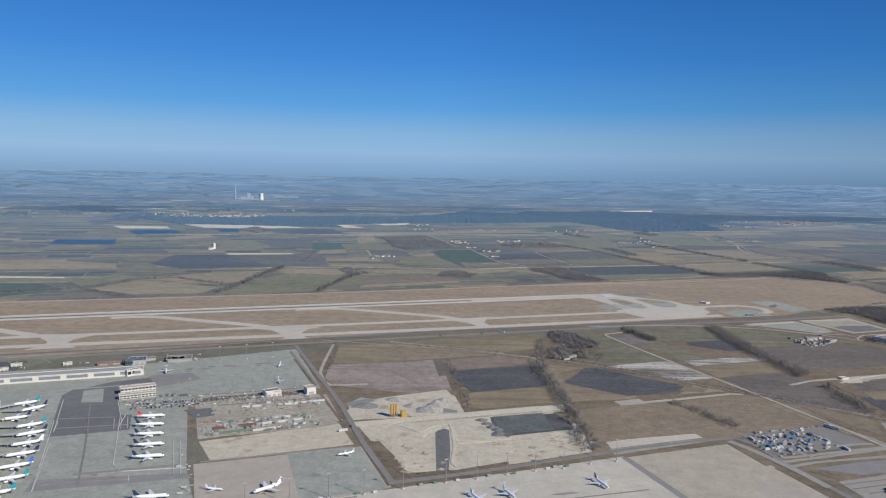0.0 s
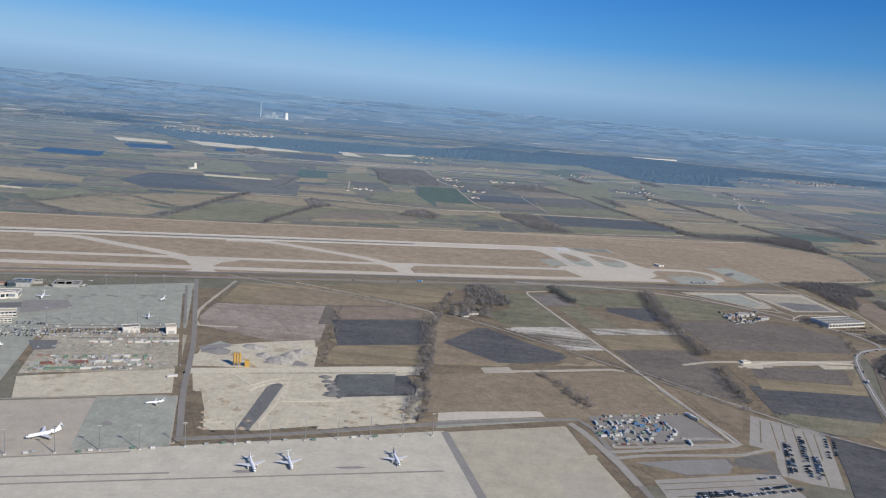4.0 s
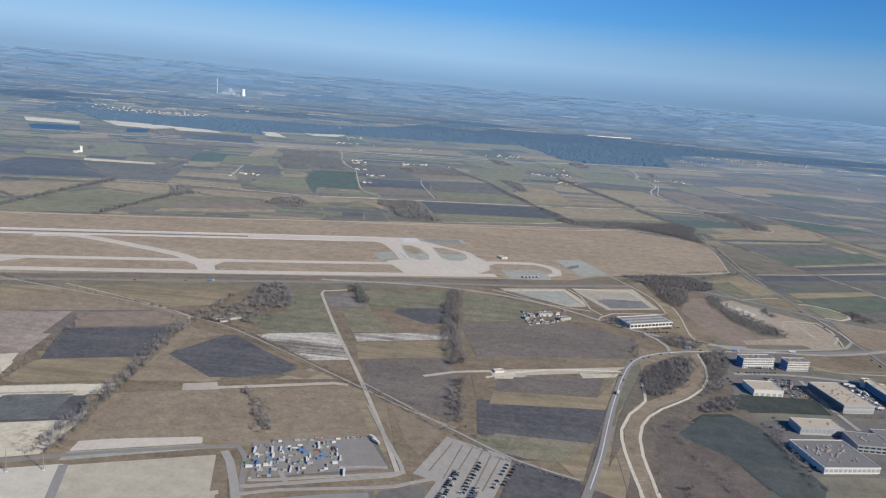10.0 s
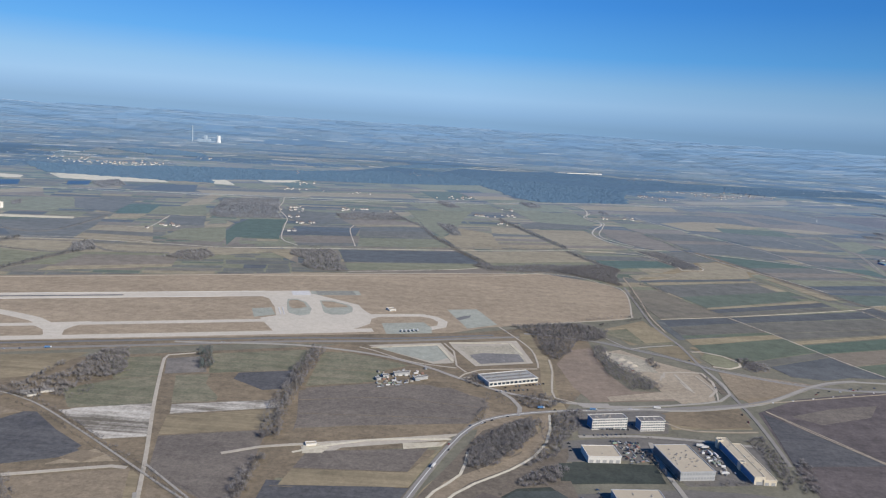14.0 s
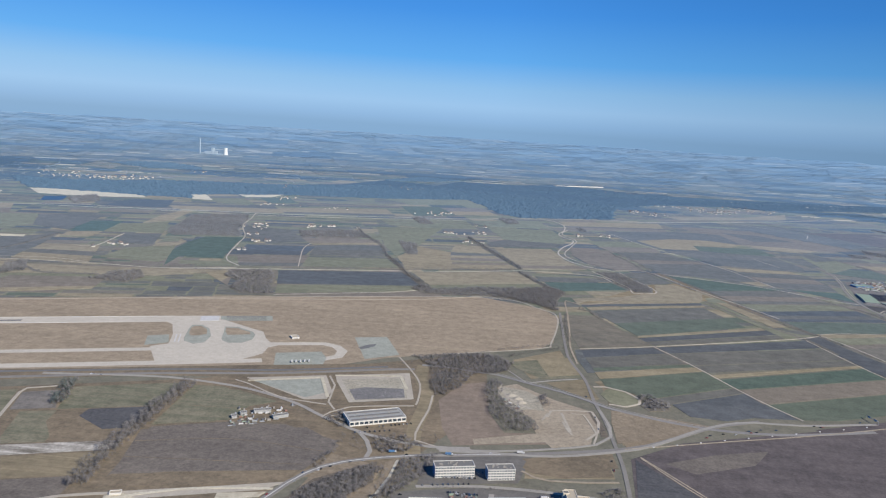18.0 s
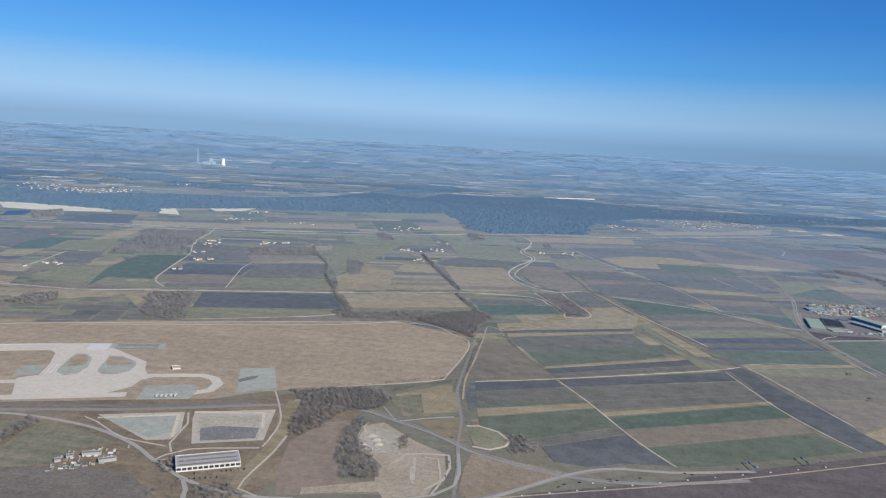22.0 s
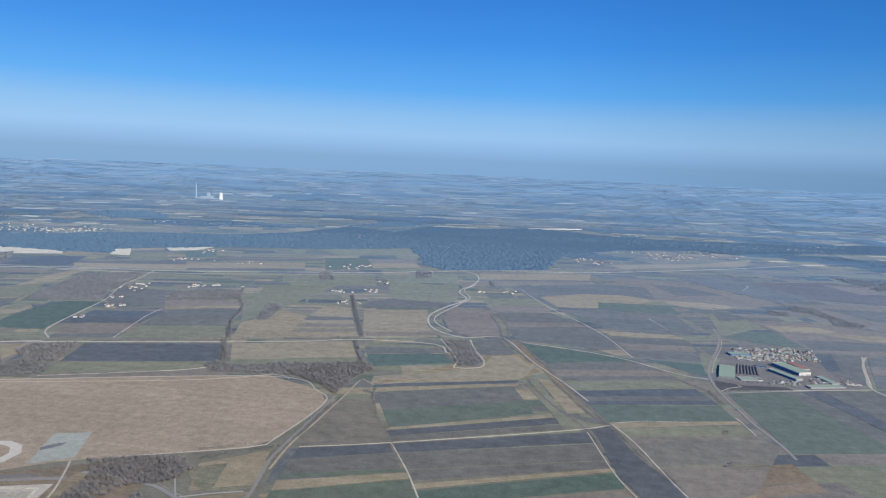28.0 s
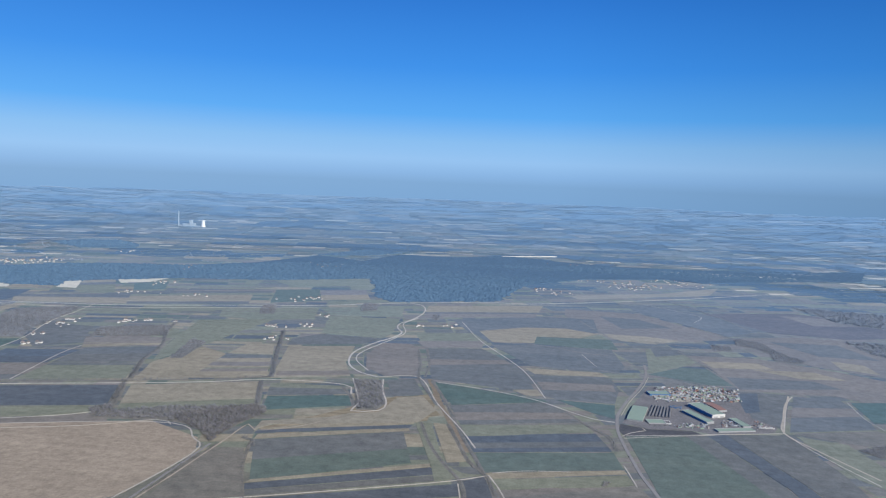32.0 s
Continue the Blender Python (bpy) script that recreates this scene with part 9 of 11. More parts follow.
def car_crowd(rows, seed):
    """Dense rows of small parked vehicles, joined. rows: (x0, y0, x1, y1, count)."""
    rng = random.Random(seed)
    verts, faces, slots = [], [], []
    for x0, y0, x1, y1, count in rows:
        th = math.atan2(y1 - y0, x1 - x0) + math.pi / 2
        c, s = math.cos(th), math.sin(th)
        for i in range(count):
            if rng.random() < 0.5:
                continue
            px, py = x0 + (x1 - x0) * i / (count - 1), y0 + (y1 - y0) * i / (count - 1)
            tone = rng.choice((2, 3, 4, 2, 3, 1))
            for (a, b, w, z0, z1, slot) in ((-0.6, 0.6, 0.25, 0.13, 0.36, tone), (-0.42, 0.28, 0.21, 0.36, 0.52, len(MAT_CARS))):
                k = len(verts)
                for z, q in ((z0, 1.0), (z1, 0.9)):
                    for u, v in ((a, -w), (b, -w), (b, w), (a, w)):
                        verts.append((px + (u * c - v * s) * q, py + (u * s + v * c) * q, z + 0.06))
                faces += [(k + 4, k + 5, k + 6, k + 7), (k, k + 1, k + 5, k + 4), (k + 1, k + 2, k + 6, k + 5), (k + 2, k + 3, k + 7, k + 6), (k + 3, k, k + 4, k + 7)]
                slots += [slot] * 5
    ob = mesh_object("car_park_rows", verts, faces, None, mats=MAT_CARS + [MAT_GLASS], slots=slots)
    return tagged(ob, "dense rows of small parked cars and carts", "cars", "", "stuff")


def goods_crowd(corners, count, size, turn, label, seed, mats=None, category="stored goods"):
    """Many small stacks, crates and pallets standing inside the polygon, joined."""
    rng = random.Random(seed)
    mats = mats or [MAT_BOXGREY, MAT_ROOFDARK, MAT_DUSTY, MAT_ROOFGREEN, MAT_ROOFBROWN, MAT_BOXWHITE]
    xs, ys = [p[0] for p in corners], [p[1] for p in corners]
    verts, faces, slots = [], [], []
    th = radians(turn)
    c, s = math.cos(th), math.sin(th)
    while count > 0:
        px, py = rng.uniform(min(xs), max(xs)), rng.uniform(min(ys), max(ys))
        if not inside((px, py), corners):
            continue
        count -= 1
        a, b, h = size * rng.uniform(0.5, 2.6), size * rng.uniform(0.4, 0.9), size * rng.uniform(0.4, 1.0)
        if rng.random() < 0.4:
            a, b = b, a
        k, slot = len(verts), min(len(mats) - 1, int(rng.random() ** 1.3 * len(mats)))
        for z, q in ((0.05, 1.0), (h, 0.94)):
            for u, v in ((-a, -b), (a, -b), (a, b), (-a, b)):
                verts.append((px + (u * c - v * s) * q / 2, py + (u * s + v * c) * q / 2, z + rise(px, py)))
        faces += [(k + 4, k + 5, k + 6, k + 7), (k, k + 1, k + 5, k + 4), (k + 1, k + 2, k + 6, k + 5), (k + 2, k + 3, k + 7, k + 6), (k + 3, k, k + 4, k + 7)]
        slots += [slot] * 5
    return tagged(mesh_object("stored_goods", verts, faces, None, mats=mats, slots=slots), label, category, "", "stuff")


# ---- parked aircraft ----
aircraft("teal", -154.3, 270.7, -145.4, 1.00)
aircraft("navy", -148.1, 264.9, -129.9, 1.00)
aircraft("navy", -148.4, 253.8, -151.1, 1.00)
aircraft("teal", -139.4, 247.1, -143.8, 1.00)
aircraft("navy", -134.8, 239.2, -142.3, 1.00)
aircraft("white", -131.2, 230.2, -148.3, 1.00)
aircraft("navy", -127.8, 221.1, -150.6, 1.00)
aircraft("blue", -124.4, 211.7, -148.9, 1.00)
aircraft("teal", -120.8, 202.8, -151.4, 1.00)
aircraft("teal", -119.0, 192.9, -149.8, 1.00)
aircraft("red", -102.9, 259.0, 13.1, 1.00)
aircraft("navy", -99.9, 250.1, 11.9, 1.00)
aircraft("navy", -96.4, 240.7, 11.0, 1.00)
aircraft("navy", -92.7, 231.1, 14.9, 1.00)
aircraft("navy", -89.0, 221.1, 13.5, 1.00)
aircraft("navy", -77.0, 192.7, 12.0, 1.00)
aircraft("jet", -47.2, 199.8, -137.5, 0.95)
aircraft("jet", -62.0, 199.2, -7.0, 0.55)
aircraft("jet", -28.9, 227.4, -153.4, 0.60)
aircraft("jet", -120.5, 320.5, -69.9, 0.75)
aircraft("jet", -73.5, 334.7, -88.6, 0.55)
aircraft("jet", -67.9, 308.1, -70.4, 0.60)
aircraft("white", 11.2, 196.2, -61.6, 0.85)
aircraft("jet", 20.3, 199.7, -65.7, 0.80)
aircraft("navy", 47.9, 208.2, -68.5, 0.80)

# ---- airport and business park buildings ----
hall("freight_pier", -225.9, 279.4, 20.3, 104.0, 6.5, 2.5, MAT_WALLWHITE, MAT_ROOFPALE, "long white pier building with window bands", "pier", windows=10, units=4, glass=MAT_PIERGLASS)
hall("operations_block", -123.1, 279.0, 27.0, 13.2, 3.0, 1.7, MAT_WALLWHITE, MAT_ROOFWHITE, "white stepped operations block on the apron", "building", windows=10, storeys=2, units=3)
hall("office_annex", -125.3, 285.5, 28.9, 13.0, 3.4, 2.6, MAT_WALLWHITE, MAT_ROOFWHITE, "white taller rear block with flat roof", "building", windows=10, storeys=2, units=4)
hall("round_lounge", -142.4, 329.8, 37.0, 7.6, 3.0, 2.2, MAT_BLUEGLASS, MAT_ROOFGREY, "glazed pavilion beside the pier", "building", windows=8)
hall("hangar", -52.8, 290.6, 28.6, 3.8, 4.2, 2.8, MAT_WALLWHITE, MAT_ROOFWHITE, "cubic white hangar at the apron edge", "hangar", gates=1)
hall("maintenance_hall", -68.6, 287.3, 32.4, 6.2, 3.5, 2.0, MAT_WALLWHITE, MAT_ROOFGREY, "long low white maintenance hall", "hall", gates=4)
hall("terminal_pier", -115.8, 186.8, 119.8, 92.9, 9.0, 2.6, MAT_WALLWHITE, MAT_ROOFGREY, "white terminal pier with flat grey roof", "terminal", windows=20, storeys=2, units=12)
jet_bridge(-160.7, 263.7, 50.9, 5.5)
jet_bridge(-156.5, 260.7, 9.6, 6.0)
jet_bridge(-153.6, 251.4, 17.7, 2.6)
jet_bridge(-148.3, 244.1, 8.8, 5.9)
jet_bridge(-142.6, 236.2, 16.5, 4.6)
jet_bridge(-139.8, 228.1, 7.8, 5.1)
jet_bridge(-134.9, 218.7, 17.4, 3.7)
jet_bridge(-129.9, 209.3, 23.2, 2.3)
hall("freight_hall", -133.9, 311.9, 48.4, 6.0, 2.5, 2.6, MAT_WALLWHITE, MAT_ROOFGREY, "white freight hall with a flat roof", "hall", windows=3)
hall("depot_hall", 254.7, 408.3, 25.5, 26.9, 12.0, 2.2, MAT_WALLWHITE, MAT_ROOFPALE, "long pale depot hall with roof strips", "hall", windows=12, skylights=3, units=14)
hall("workshop", 208.8, 414.0, 21.9, 7.8, 2.2, 1.4, MAT_WALLGREY, MAT_ROOFGREY, "small grey workshop shed with flat roof", "shed", gates=2)
hall("workshop", 219.3, 409.4, 33.5, 7.1, 2.2, 1.3, MAT_WALLGREY, MAT_ROOFGREY, "small grey workshop shed with flat roof", "shed", gates=2)
hall("workshop", 203.8, 410.3, 25.6, 2.8, 2.2, 1.2, MAT_WALLGREY, MAT_ROOFGREY, "small grey workshop shed with flat roof", "shed", gates=2)
hall("workshop", 201.2, 405.9, 28.8, 2.3, 2.2, 1.1, MAT_WALLGREY, MAT_ROOFGREY, "small grey workshop shed with flat roof", "shed", gates=2)
hall("office_block", 296.8, 366.3, 14.2, 15.9, 5.2, 4.6, MAT_WALLWHITE, MAT_ROOFGREY, "white four-storey office block with window bands", "office", windows=14, storeys=4, units=14, glass=MAT_OFFICEGLASS, west=MAT_BOXBLUE)
hall("office_block", 317.5, 368.3, 12.6, 11.0, 5.1, 4.4, MAT_WALLWHITE, MAT_ROOFGREY, "white four-storey office block beside another", "office", windows=10, storeys=4, units=10, glass=MAT_OFFICEGLASS, west=MAT_BOXBLUE)
hall("warehouse", 290.3, 334.6, 7.6, 12.8, 9.7, 2.6, MAT_WALLWHITE, MAT_ROOFWHITE, "warehouse with cream flat roof and white gates", "warehouse", gates=5, units=2)
hall("warehouse", 322.2, 325.3, 10.9, 13.7, 22.9, 3.4, MAT_WALLSTEEL, MAT_ROOFWHITE, "large warehouse with cream roof and steel cladding", "warehouse", windows=12, storeys=2, glass=MAT_BOXGREY, units=26, west=MAT_ROOFDARK)
hall("warehouse", 295.1, 301.3, 7.5, 16.9, 7.9, 2.8, MAT_WALLSTEEL, MAT_ROOFWHITE, "warehouse with tan roof and dark steel front", "warehouse", windows=10, units=4, glass=MAT_BOXGREY)
hall("warehouse", 324.2, 294.5, 6.1, 12.2, 12.6, 2.4, MAT_WALLGREY, MAT_ROOFGREY, "low grey warehouse with many roof vents", "warehouse", units=16)
hall("warehouse", 341.4, 295.6, 9.5, 16.4, 12.1, 2.4, MAT_WALLGREY, MAT_ROOFGREY, "low grey warehouse with roof vents", "warehouse", units=10)
hall("farm_shed", 57.5, 358.9, 26.6, 6.5, 2.5, 0.9, MAT_WALLWHITE, MAT_ROOFGREY, "small farm shed with a pitched roof", "shed", gable=0.5)
hall("farm_shed", 64.4, 362.0, 29.1, 5.1, 2.7, 0.9, MAT_WALLWHITE, MAT_ROOFGREY, "small farm shed with a pitched roof", "shed", gable=0.5)
hall("farm_shed", 61.4, 357.1, 25.8, 3.4, 2.2, 0.9, MAT_WALLWHITE, MAT_ROOFGREY, "small farm shed with a pitched roof", "shed", gable=0.5)
hall("field_bunker", 183.9, 330.7, 19.4, 3.9, 2.2, 0.7, MAT_WALLWHITE, MAT_ROOFWHITE, "small white flat-roofed bunker hut", "hut")
hall("radio_hut", 193.7, 534.3, 31.2, 4.4, 5.2, 0.9, MAT_WALLWHITE, MAT_ROOFWHITE, "small white equipment hut on the grass", "hut", gates=1)

# ---- concrete works ----
hall("works_hall", 661.2, 787.8, -13.3, 12.4, 40.8, 1.3, MAT_WALLGREY, MAT_ROOFGREEN, "hall with dull green pitched roof", "hall", gable=0.5, gates=2)
hall("works_hall", 732.4, 811.6, 25.0, 12.3, 33.1, 2.7, MAT_WALLWHITE, MAT_ROOFGREEN, "long white hall with pale green roof", "hall", gates=2, west=MAT_BOXBLUE, units=4)
hall("works_hall", 724.4, 794.0, 27.1, 7.2, 32.0, 1.7, MAT_WALLGREY, MAT_ROOFGREEN, "narrow grey hall with pale green roof", "hall", gates=2, west=MAT_BOXBLUE)
hall("works_hall", 741.5, 830.8, 21.3, 7.6, 22.5, 1.6, MAT_WALLGREY, MAT_ROOFBROWN, "shed with brown pitched roof", "hall", gable=0.4)
hall("works_hall", 751.9, 792.1, 19.1, 6.9, 20.7, 1.1, MAT_WALLGREY, MAT_ROOFGREEN, "narrow shed with green roof", "hall", gates=2)
hall("works_hall", 729.4, 774.3, 17.8, 31.4, 6.6, 1.0, MAT_WALLGREY, MAT_ROOFGREEN, "long low shed with green roof", "hall", gates=2)
hall("works_hall", 689.5, 866.5, 11.9, 19.4, 9.5, 1.5, MAT_BOXBLUE, MAT_ROOFGREEN, "low hall with blue gable wall", "hall", gates=2)
hall("works_hall", 678.0, 782.7, 10.6, 14.1, 9.1, 0.8, MAT_WALLGREY, MAT_ROOFGREEN, "small office with green roof", "hall", gates=2)
hall("works_hall", 702.1, 832.3, -15.3, 8.7, 4.2, 1.2, MAT_BOXBLUE, MAT_ROOFGREY, "small blue shed between yards", "hall", gates=2)
hall("works_hall", 691.8, 784.8, 7.3, 3.9, 6.8, 0.9, MAT_WALLWHITE, MAT_ROOFGREY, "small white gatehouse of a works", "hall", gates=2)
hall("works_hall", 764.2, 793.8, 3.4, 11.9, 2.2, 0.6, MAT_WALLWHITE, MAT_ROOFGREY, "row of low white sheds", "hall", gates=2)
pipe_stack(680.2, 803.3, 75.8, 33.3)
pipe_stack(683.0, 803.2, 76.3, 32.4)
pipe_stack(685.8, 803.2, 76.8, 31.5)
pipe_stack(688.5, 803.1, 77.2, 30.8)
pipe_stack(691.3, 803.0, 77.9, 30.0)
pipe_stack(694.1, 803.0, 78.7, 29.0)
pipe_stack(696.8, 802.9, 79.2, 28.2)
container("cabin", 727.9, 869.4, 12, 1.07)
container("white", 742.1, 896.9, 102, 0.49)
container("green", 723.5, 891.8, 12, 0.86)
container("grey", 696.1, 885.6, 102, 1.13)
container("cabin", 742.5, 901.5, 12, 0.51)
container("white", 733.7, 900.7, 12, 0.57)
container("cabin", 702.2, 851.4, 102, 0.63)
container("grey", 750.2, 885.1, 102, 0.55)
container("grey", 754.6, 903.0, 15, 0.42)
container("grey", 714.0, 856.8, 12, 0.67)
container("green", 741.0, 880.3, 15, 0.45)
container("grey", 716.0, 886.8, 15, 0.55)
container("grey", 724.3, 895.5, 12, 1.16)
container("green", 715.3, 881.8, 100, 0.69)
container("white", 732.6, 906.3, 102, 0.90)
container("cabin", 754.6, 907.0, 100, 0.68)
container("cabin", 714.0, 875.7, 100, 0.49)
container("cabin", 734.7, 868.8, 15, 0.43)
container("grey", 754.4, 908.3, 15, 1.13)
container("green", 709.8, 856.1, 12, 0.65)
container("white", 714.8, 892.8, 102, 0.98)
container("grey", 711.7, 877.0, 12, 0.46)
container("white", 724.9, 860.3, 102, 0.99)
container("grey", 715.8, 889.5, 100, 0.52)
container("cabin", 750.1, 880.4, 100, 0.67)
container("green", 701.7, 851.4, 102, 0.90)
container("grey", 744.5, 904.7, 15, 0.52)
container("grey", 745.8, 895.7, 102, 1.18)
container("grey", 720.2, 879.2, 15, 0.78)
container("cabin", 711.3, 880.7, 12, 0.70)
container("grey", 747.1, 864.8, 100, 1.09)
container("green", 704.0, 874.5, 15, 0.45)
container("green", 742.2, 891.7, 12, 1.01)
container("grey", 713.0, 867.0, 100, 0.61)
container("grey", 749.3, 876.5, 102, 0.86)
container("grey", 693.6, 869.0, 15, 0.94)
container("grey", 717.8, 863.2, 15, 0.68)
container("cabin", 729.2, 870.0, 100, 0.68)
container("grey", 739.5, 866.8, 100, 1.18)
container("green", 750.1, 886.1, 102, 0.56)
container("grey", 711.7, 859.8, 12, 0.98)
container("cabin", 740.2, 900.2, 100, 0.64)
container("grey", 722.7, 862.2, 12, 0.56)
container("cabin", 726.9, 874.6, 102, 1.01)
container("grey", 702.2, 863.4, 102, 0.53)
container("cabin", 750.9, 906.3, 100, 0.55)
container("grey", 695.6, 873.4, 12, 0.87)
container("white", 704.1, 855.5, 15, 0.72)
container("white", 710.5, 880.2, 15, 1.17)
container("grey", 727.8, 890.3, 15, 1.16)
container("cabin", 711.9, 883.4, 100, 0.73)
container("grey", 726.4, 878.5, 102, 0.53)
container("cabin", 716.1, 878.6, 102, 0.89)
container("white", 710.7, 857.8, 100, 0.49)
container("cabin", 725.7, 874.7, 15, 0.90)
container("grey", 747.8, 892.3, 102, 0.79)
container("grey", 719.8, 868.7, 102, 0.88)
container("grey", 704.7, 852.2, 15, 0.73)
container("grey", 708.1, 853.0, 15, 0.51)
container("grey", 693.5, 863.7, 102, 0.63)
container("white", 736.4, 867.9, 100, 0.83)
container("cabin", 705.9, 854.6, 12, 0.60)
container("grey", 712.0, 893.1, 15, 0.79)
container("cabin", 752.3, 886.7, 12, 0.41)
container("grey", 702.4, 884.1, 15, 0.89)
container("grey", 741.8, 908.0, 15, 0.95)
container("white", 745.7, 903.8, 15, 0.84)
container("grey", 738.1, 902.9, 102, 0.41)
container("green", 740.4, 887.7, 100, 1.09)
container("grey", 743.6, 886.3, 102, 1.12)
container("grey", 718.5, 866.1, 12, 0.96)
container("cabin", 720.9, 889.1, 100, 1.13)
container("green", 701.8, 874.5, 100, 1.18)
container("green", 725.9, 883.8, 12, 0.45)
container("cabin", 704.3, 859.3, 12, 0.93)
container("white", 693.1, 860.7, 100, 0.96)
container("cabin", 693.6, 855.4, 12, 0.97)
container("grey", 702.8, 883.8, 102, 0.55)
container("white", 701.8, 859.4, 102, 0.43)
container("white", 700.6, 878.9, 15, 0.45)
container("green", 725.1, 868.6, 102, 0.41)
container("grey", 697.2, 863.5, 100, 0.68)
container("cabin", 728.2, 861.6, 15, 0.52)
container("green", 730.7, 881.3, 102, 0.61)
container("cabin", 728.4, 892.8, 15, 0.81)
container("grey", 703.3, 886.7, 100, 0.99)
container("grey", 702.2, 863.6, 15, 0.47)
container("white", 737.2, 903.4, 100, 0.59)
container("grey", 745.7, 886.7, 12, 1.04)
container("white", 693.3, 860.6, 102, 1.16)
container("grey", 716.1, 863.7, 12, 0.47)
container("cabin", 747.7, 886.7, 102, 0.96)
container("grey", 712.6, 860.9, 15, 1.14)
container("grey", 732.2, 868.1, 102, 0.98)
container("grey", 716.3, 887.4, 100, 1.17)
container("green", 718.9, 901.0, 102, 0.99)
container("white", 720.4, 898.4, 102, 0.56)
container("grey", 692.8, 853.0, 15, 0.40)
container("green", 717.6, 859.8, 100, 0.66)
container("grey", 723.5, 894.6, 102, 0.46)
container("grey", 741.1, 867.2, 102, 0.84)
container("cabin", 697.4, 857.5, 15, 0.94)
container("grey", 692.4, 852.6, 15, 0.65)
container("grey", 700.4, 896.5, 100, 1.08)
container("grey", 700.2, 859.8, 15, 0.76)
container("white", 703.5, 851.3, 102, 0.97)
container("green", 725.9, 872.8, 100, 1.13)
container("cabin", 733.4, 873.8, 100, 0.69)
container("grey", 693.6, 848.6, 102, 1.02)
container("white", 706.0, 888.8, 100, 0.98)
container("grey", 759.7, 886.5, 100, 0.54)
container("cabin", 750.5, 866.9, 15, 1.15)
container("cabin", 771.9, 900.7, 100, 0.47)
container("grey", 761.3, 876.7, 12, 0.80)
container("cabin", 775.8, 911.0, 100, 0.76)
container("cabin", 762.5, 868.4, 102, 0.96)
container("cabin", 770.9, 902.8, 12, 1.14)
container("cabin", 775.5, 909.0, 12, 1.09)
container("green", 763.9, 909.2, 15, 0.79)
container("grey", 767.1, 892.6, 102, 0.98)
hall("warehouse", 349.5, 326.8, 5.1, 4.0, 33.9, 3.0, MAT_CREAM, MAT_ROOFWHITE, "long warehouse with tan roof and a side painted dark for shade", "warehouse", west=MAT_BOXBLUE, gates=1, units=5)
hall("warehouse", 353.0, 326.8, 3.9, 4.8, 31.2, 2.0, MAT_CREAM, MAT_ROOFWHITE, "low cream warehouse wing with ribbed roof", "warehouse", gates=2, skylights=0, units=3)
hall("stair_tower", 345.9, 356.7, 8.1, 2.1, 2.0, 3.4, MAT_CREAM, MAT_ROOFGREY, "cream stair tower against a warehouse", "tower")
hall("stair_tower", 348.1, 337.6, 8.5, 2.0, 2.0, 3.4, MAT_CREAM, MAT_ROOFGREY, "cream stair tower against a warehouse", "tower")
car_row(339.1, 358.2, 342.5, 348.2, 9, 19, 61, 0.8)
car_row(341.4, 359.6, 343.8, 347.5, 8, 11, 62, 0.8)
car_row(302.7, 355.5, 313.7, 355.6, 12, 90, 63, 0.8)
car_row(306.2, 349.8, 315.0, 347.8, 9, 77, 64, 0.8)
car_row(305.4, 341.9, 307.2, 336.4, 4, 18, 65, 0.8)
car_row(300.0, 367.5, 312.5, 368.8, 12, 96, 66, 0.8)
car_row(340.5, 333.2, 345.4, 334.8, 4, 108, 67, 0.8)
car_row(313.4, 340.7, 314.9, 337.7, 4, 27, 68, 0.8)
truck("white", 339.2, 357.3, 10)
truck("white", 340.7, 355.8, 12)
truck("white", 341.0, 350.5, 100)
truck("white", 342.8, 349.1, 100)
truck("white", 341.3, 333.3, 10)
car_crowd([(-117.0, 276.7, -109.6, 280.3, 14), (-114.2, 270.0, -105.5, 272.1, 14), (-106.6, 277.4, -89.9, 280.7, 20), (-105.1, 273.6, -88.5, 276.2, 18), (-90.0, 283.9, -70.1, 288.5, 22), (-88.1, 280.8, -68.3, 285.0, 22), (-110.7, 285.7, -104.7, 287.7, 8), (-114.5, 273.9, -90.2, 278.5, 22)], 3)
hall("service_building", -125.9, 337.1, 18.7, 7.5, 5.7, 1.2, MAT_WALLGREY, MAT_ROOFGREY, "low grey service building by the apron", "building", gates=2, units=3)
hall("service_building", -154.6, 328.6, 23.9, 10.6, 2.2, 1.2, MAT_ROOFBROWN, MAT_ROOFDARK, "low dark brown shed behind the pier", "building", gates=2, units=3)
hall("service_building", -136.7, 339.0, 29.6, 4.3, 3.6, 1.0, MAT_WALLGREY, MAT_ROOFGREY, "small grey service building", "building", gates=2, units=3)
hall("service_building", -191.4, 316.6, 33.7, 3.2, 2.2, 1.0, MAT_WALLWHITE, MAT_ROOFGREY, "small white service shed", "building", gates=2, units=3)
hall("service_building", -191.0, 324.1, 27.8, 4.3, 2.2, 0.9, MAT_WALLWHITE, MAT_ROOFWHITE, "low white store behind the pier", "building", gates=2, units=3)
hall("service_building", -169.8, 328.3, 26.6, 3.6, 2.2, 0.9, MAT_WALLWHITE, MAT_ROOFWHITE, "low white store behind the pier", "building", gates=2, units=3)
container("cabin", -116.0, 352.9, 14, 0.57)
container("grey", -131.5, 350.9, 104, 0.33)
container("grey", -125.8, 341.4, 104, 0.34)
container("grey", -127.3, 339.1, 104, 0.33)
container("grey", -114.4, 345.3, 104, 0.54)
container("grey", -123.9, 345.3, 104, 0.45)
container("green", -113.6, 343.3, 14, 0.42)
container("grey", -116.4, 352.7, 14, 0.46)
container("cabin", -115.7, 340.2, 104, 0.44)
container("cabin", -128.9, 339.0, 104, 0.27)
container("white", -122.4, 339.7, 104, 0.39)
container("white", -125.1, 349.5, 104, 0.28)
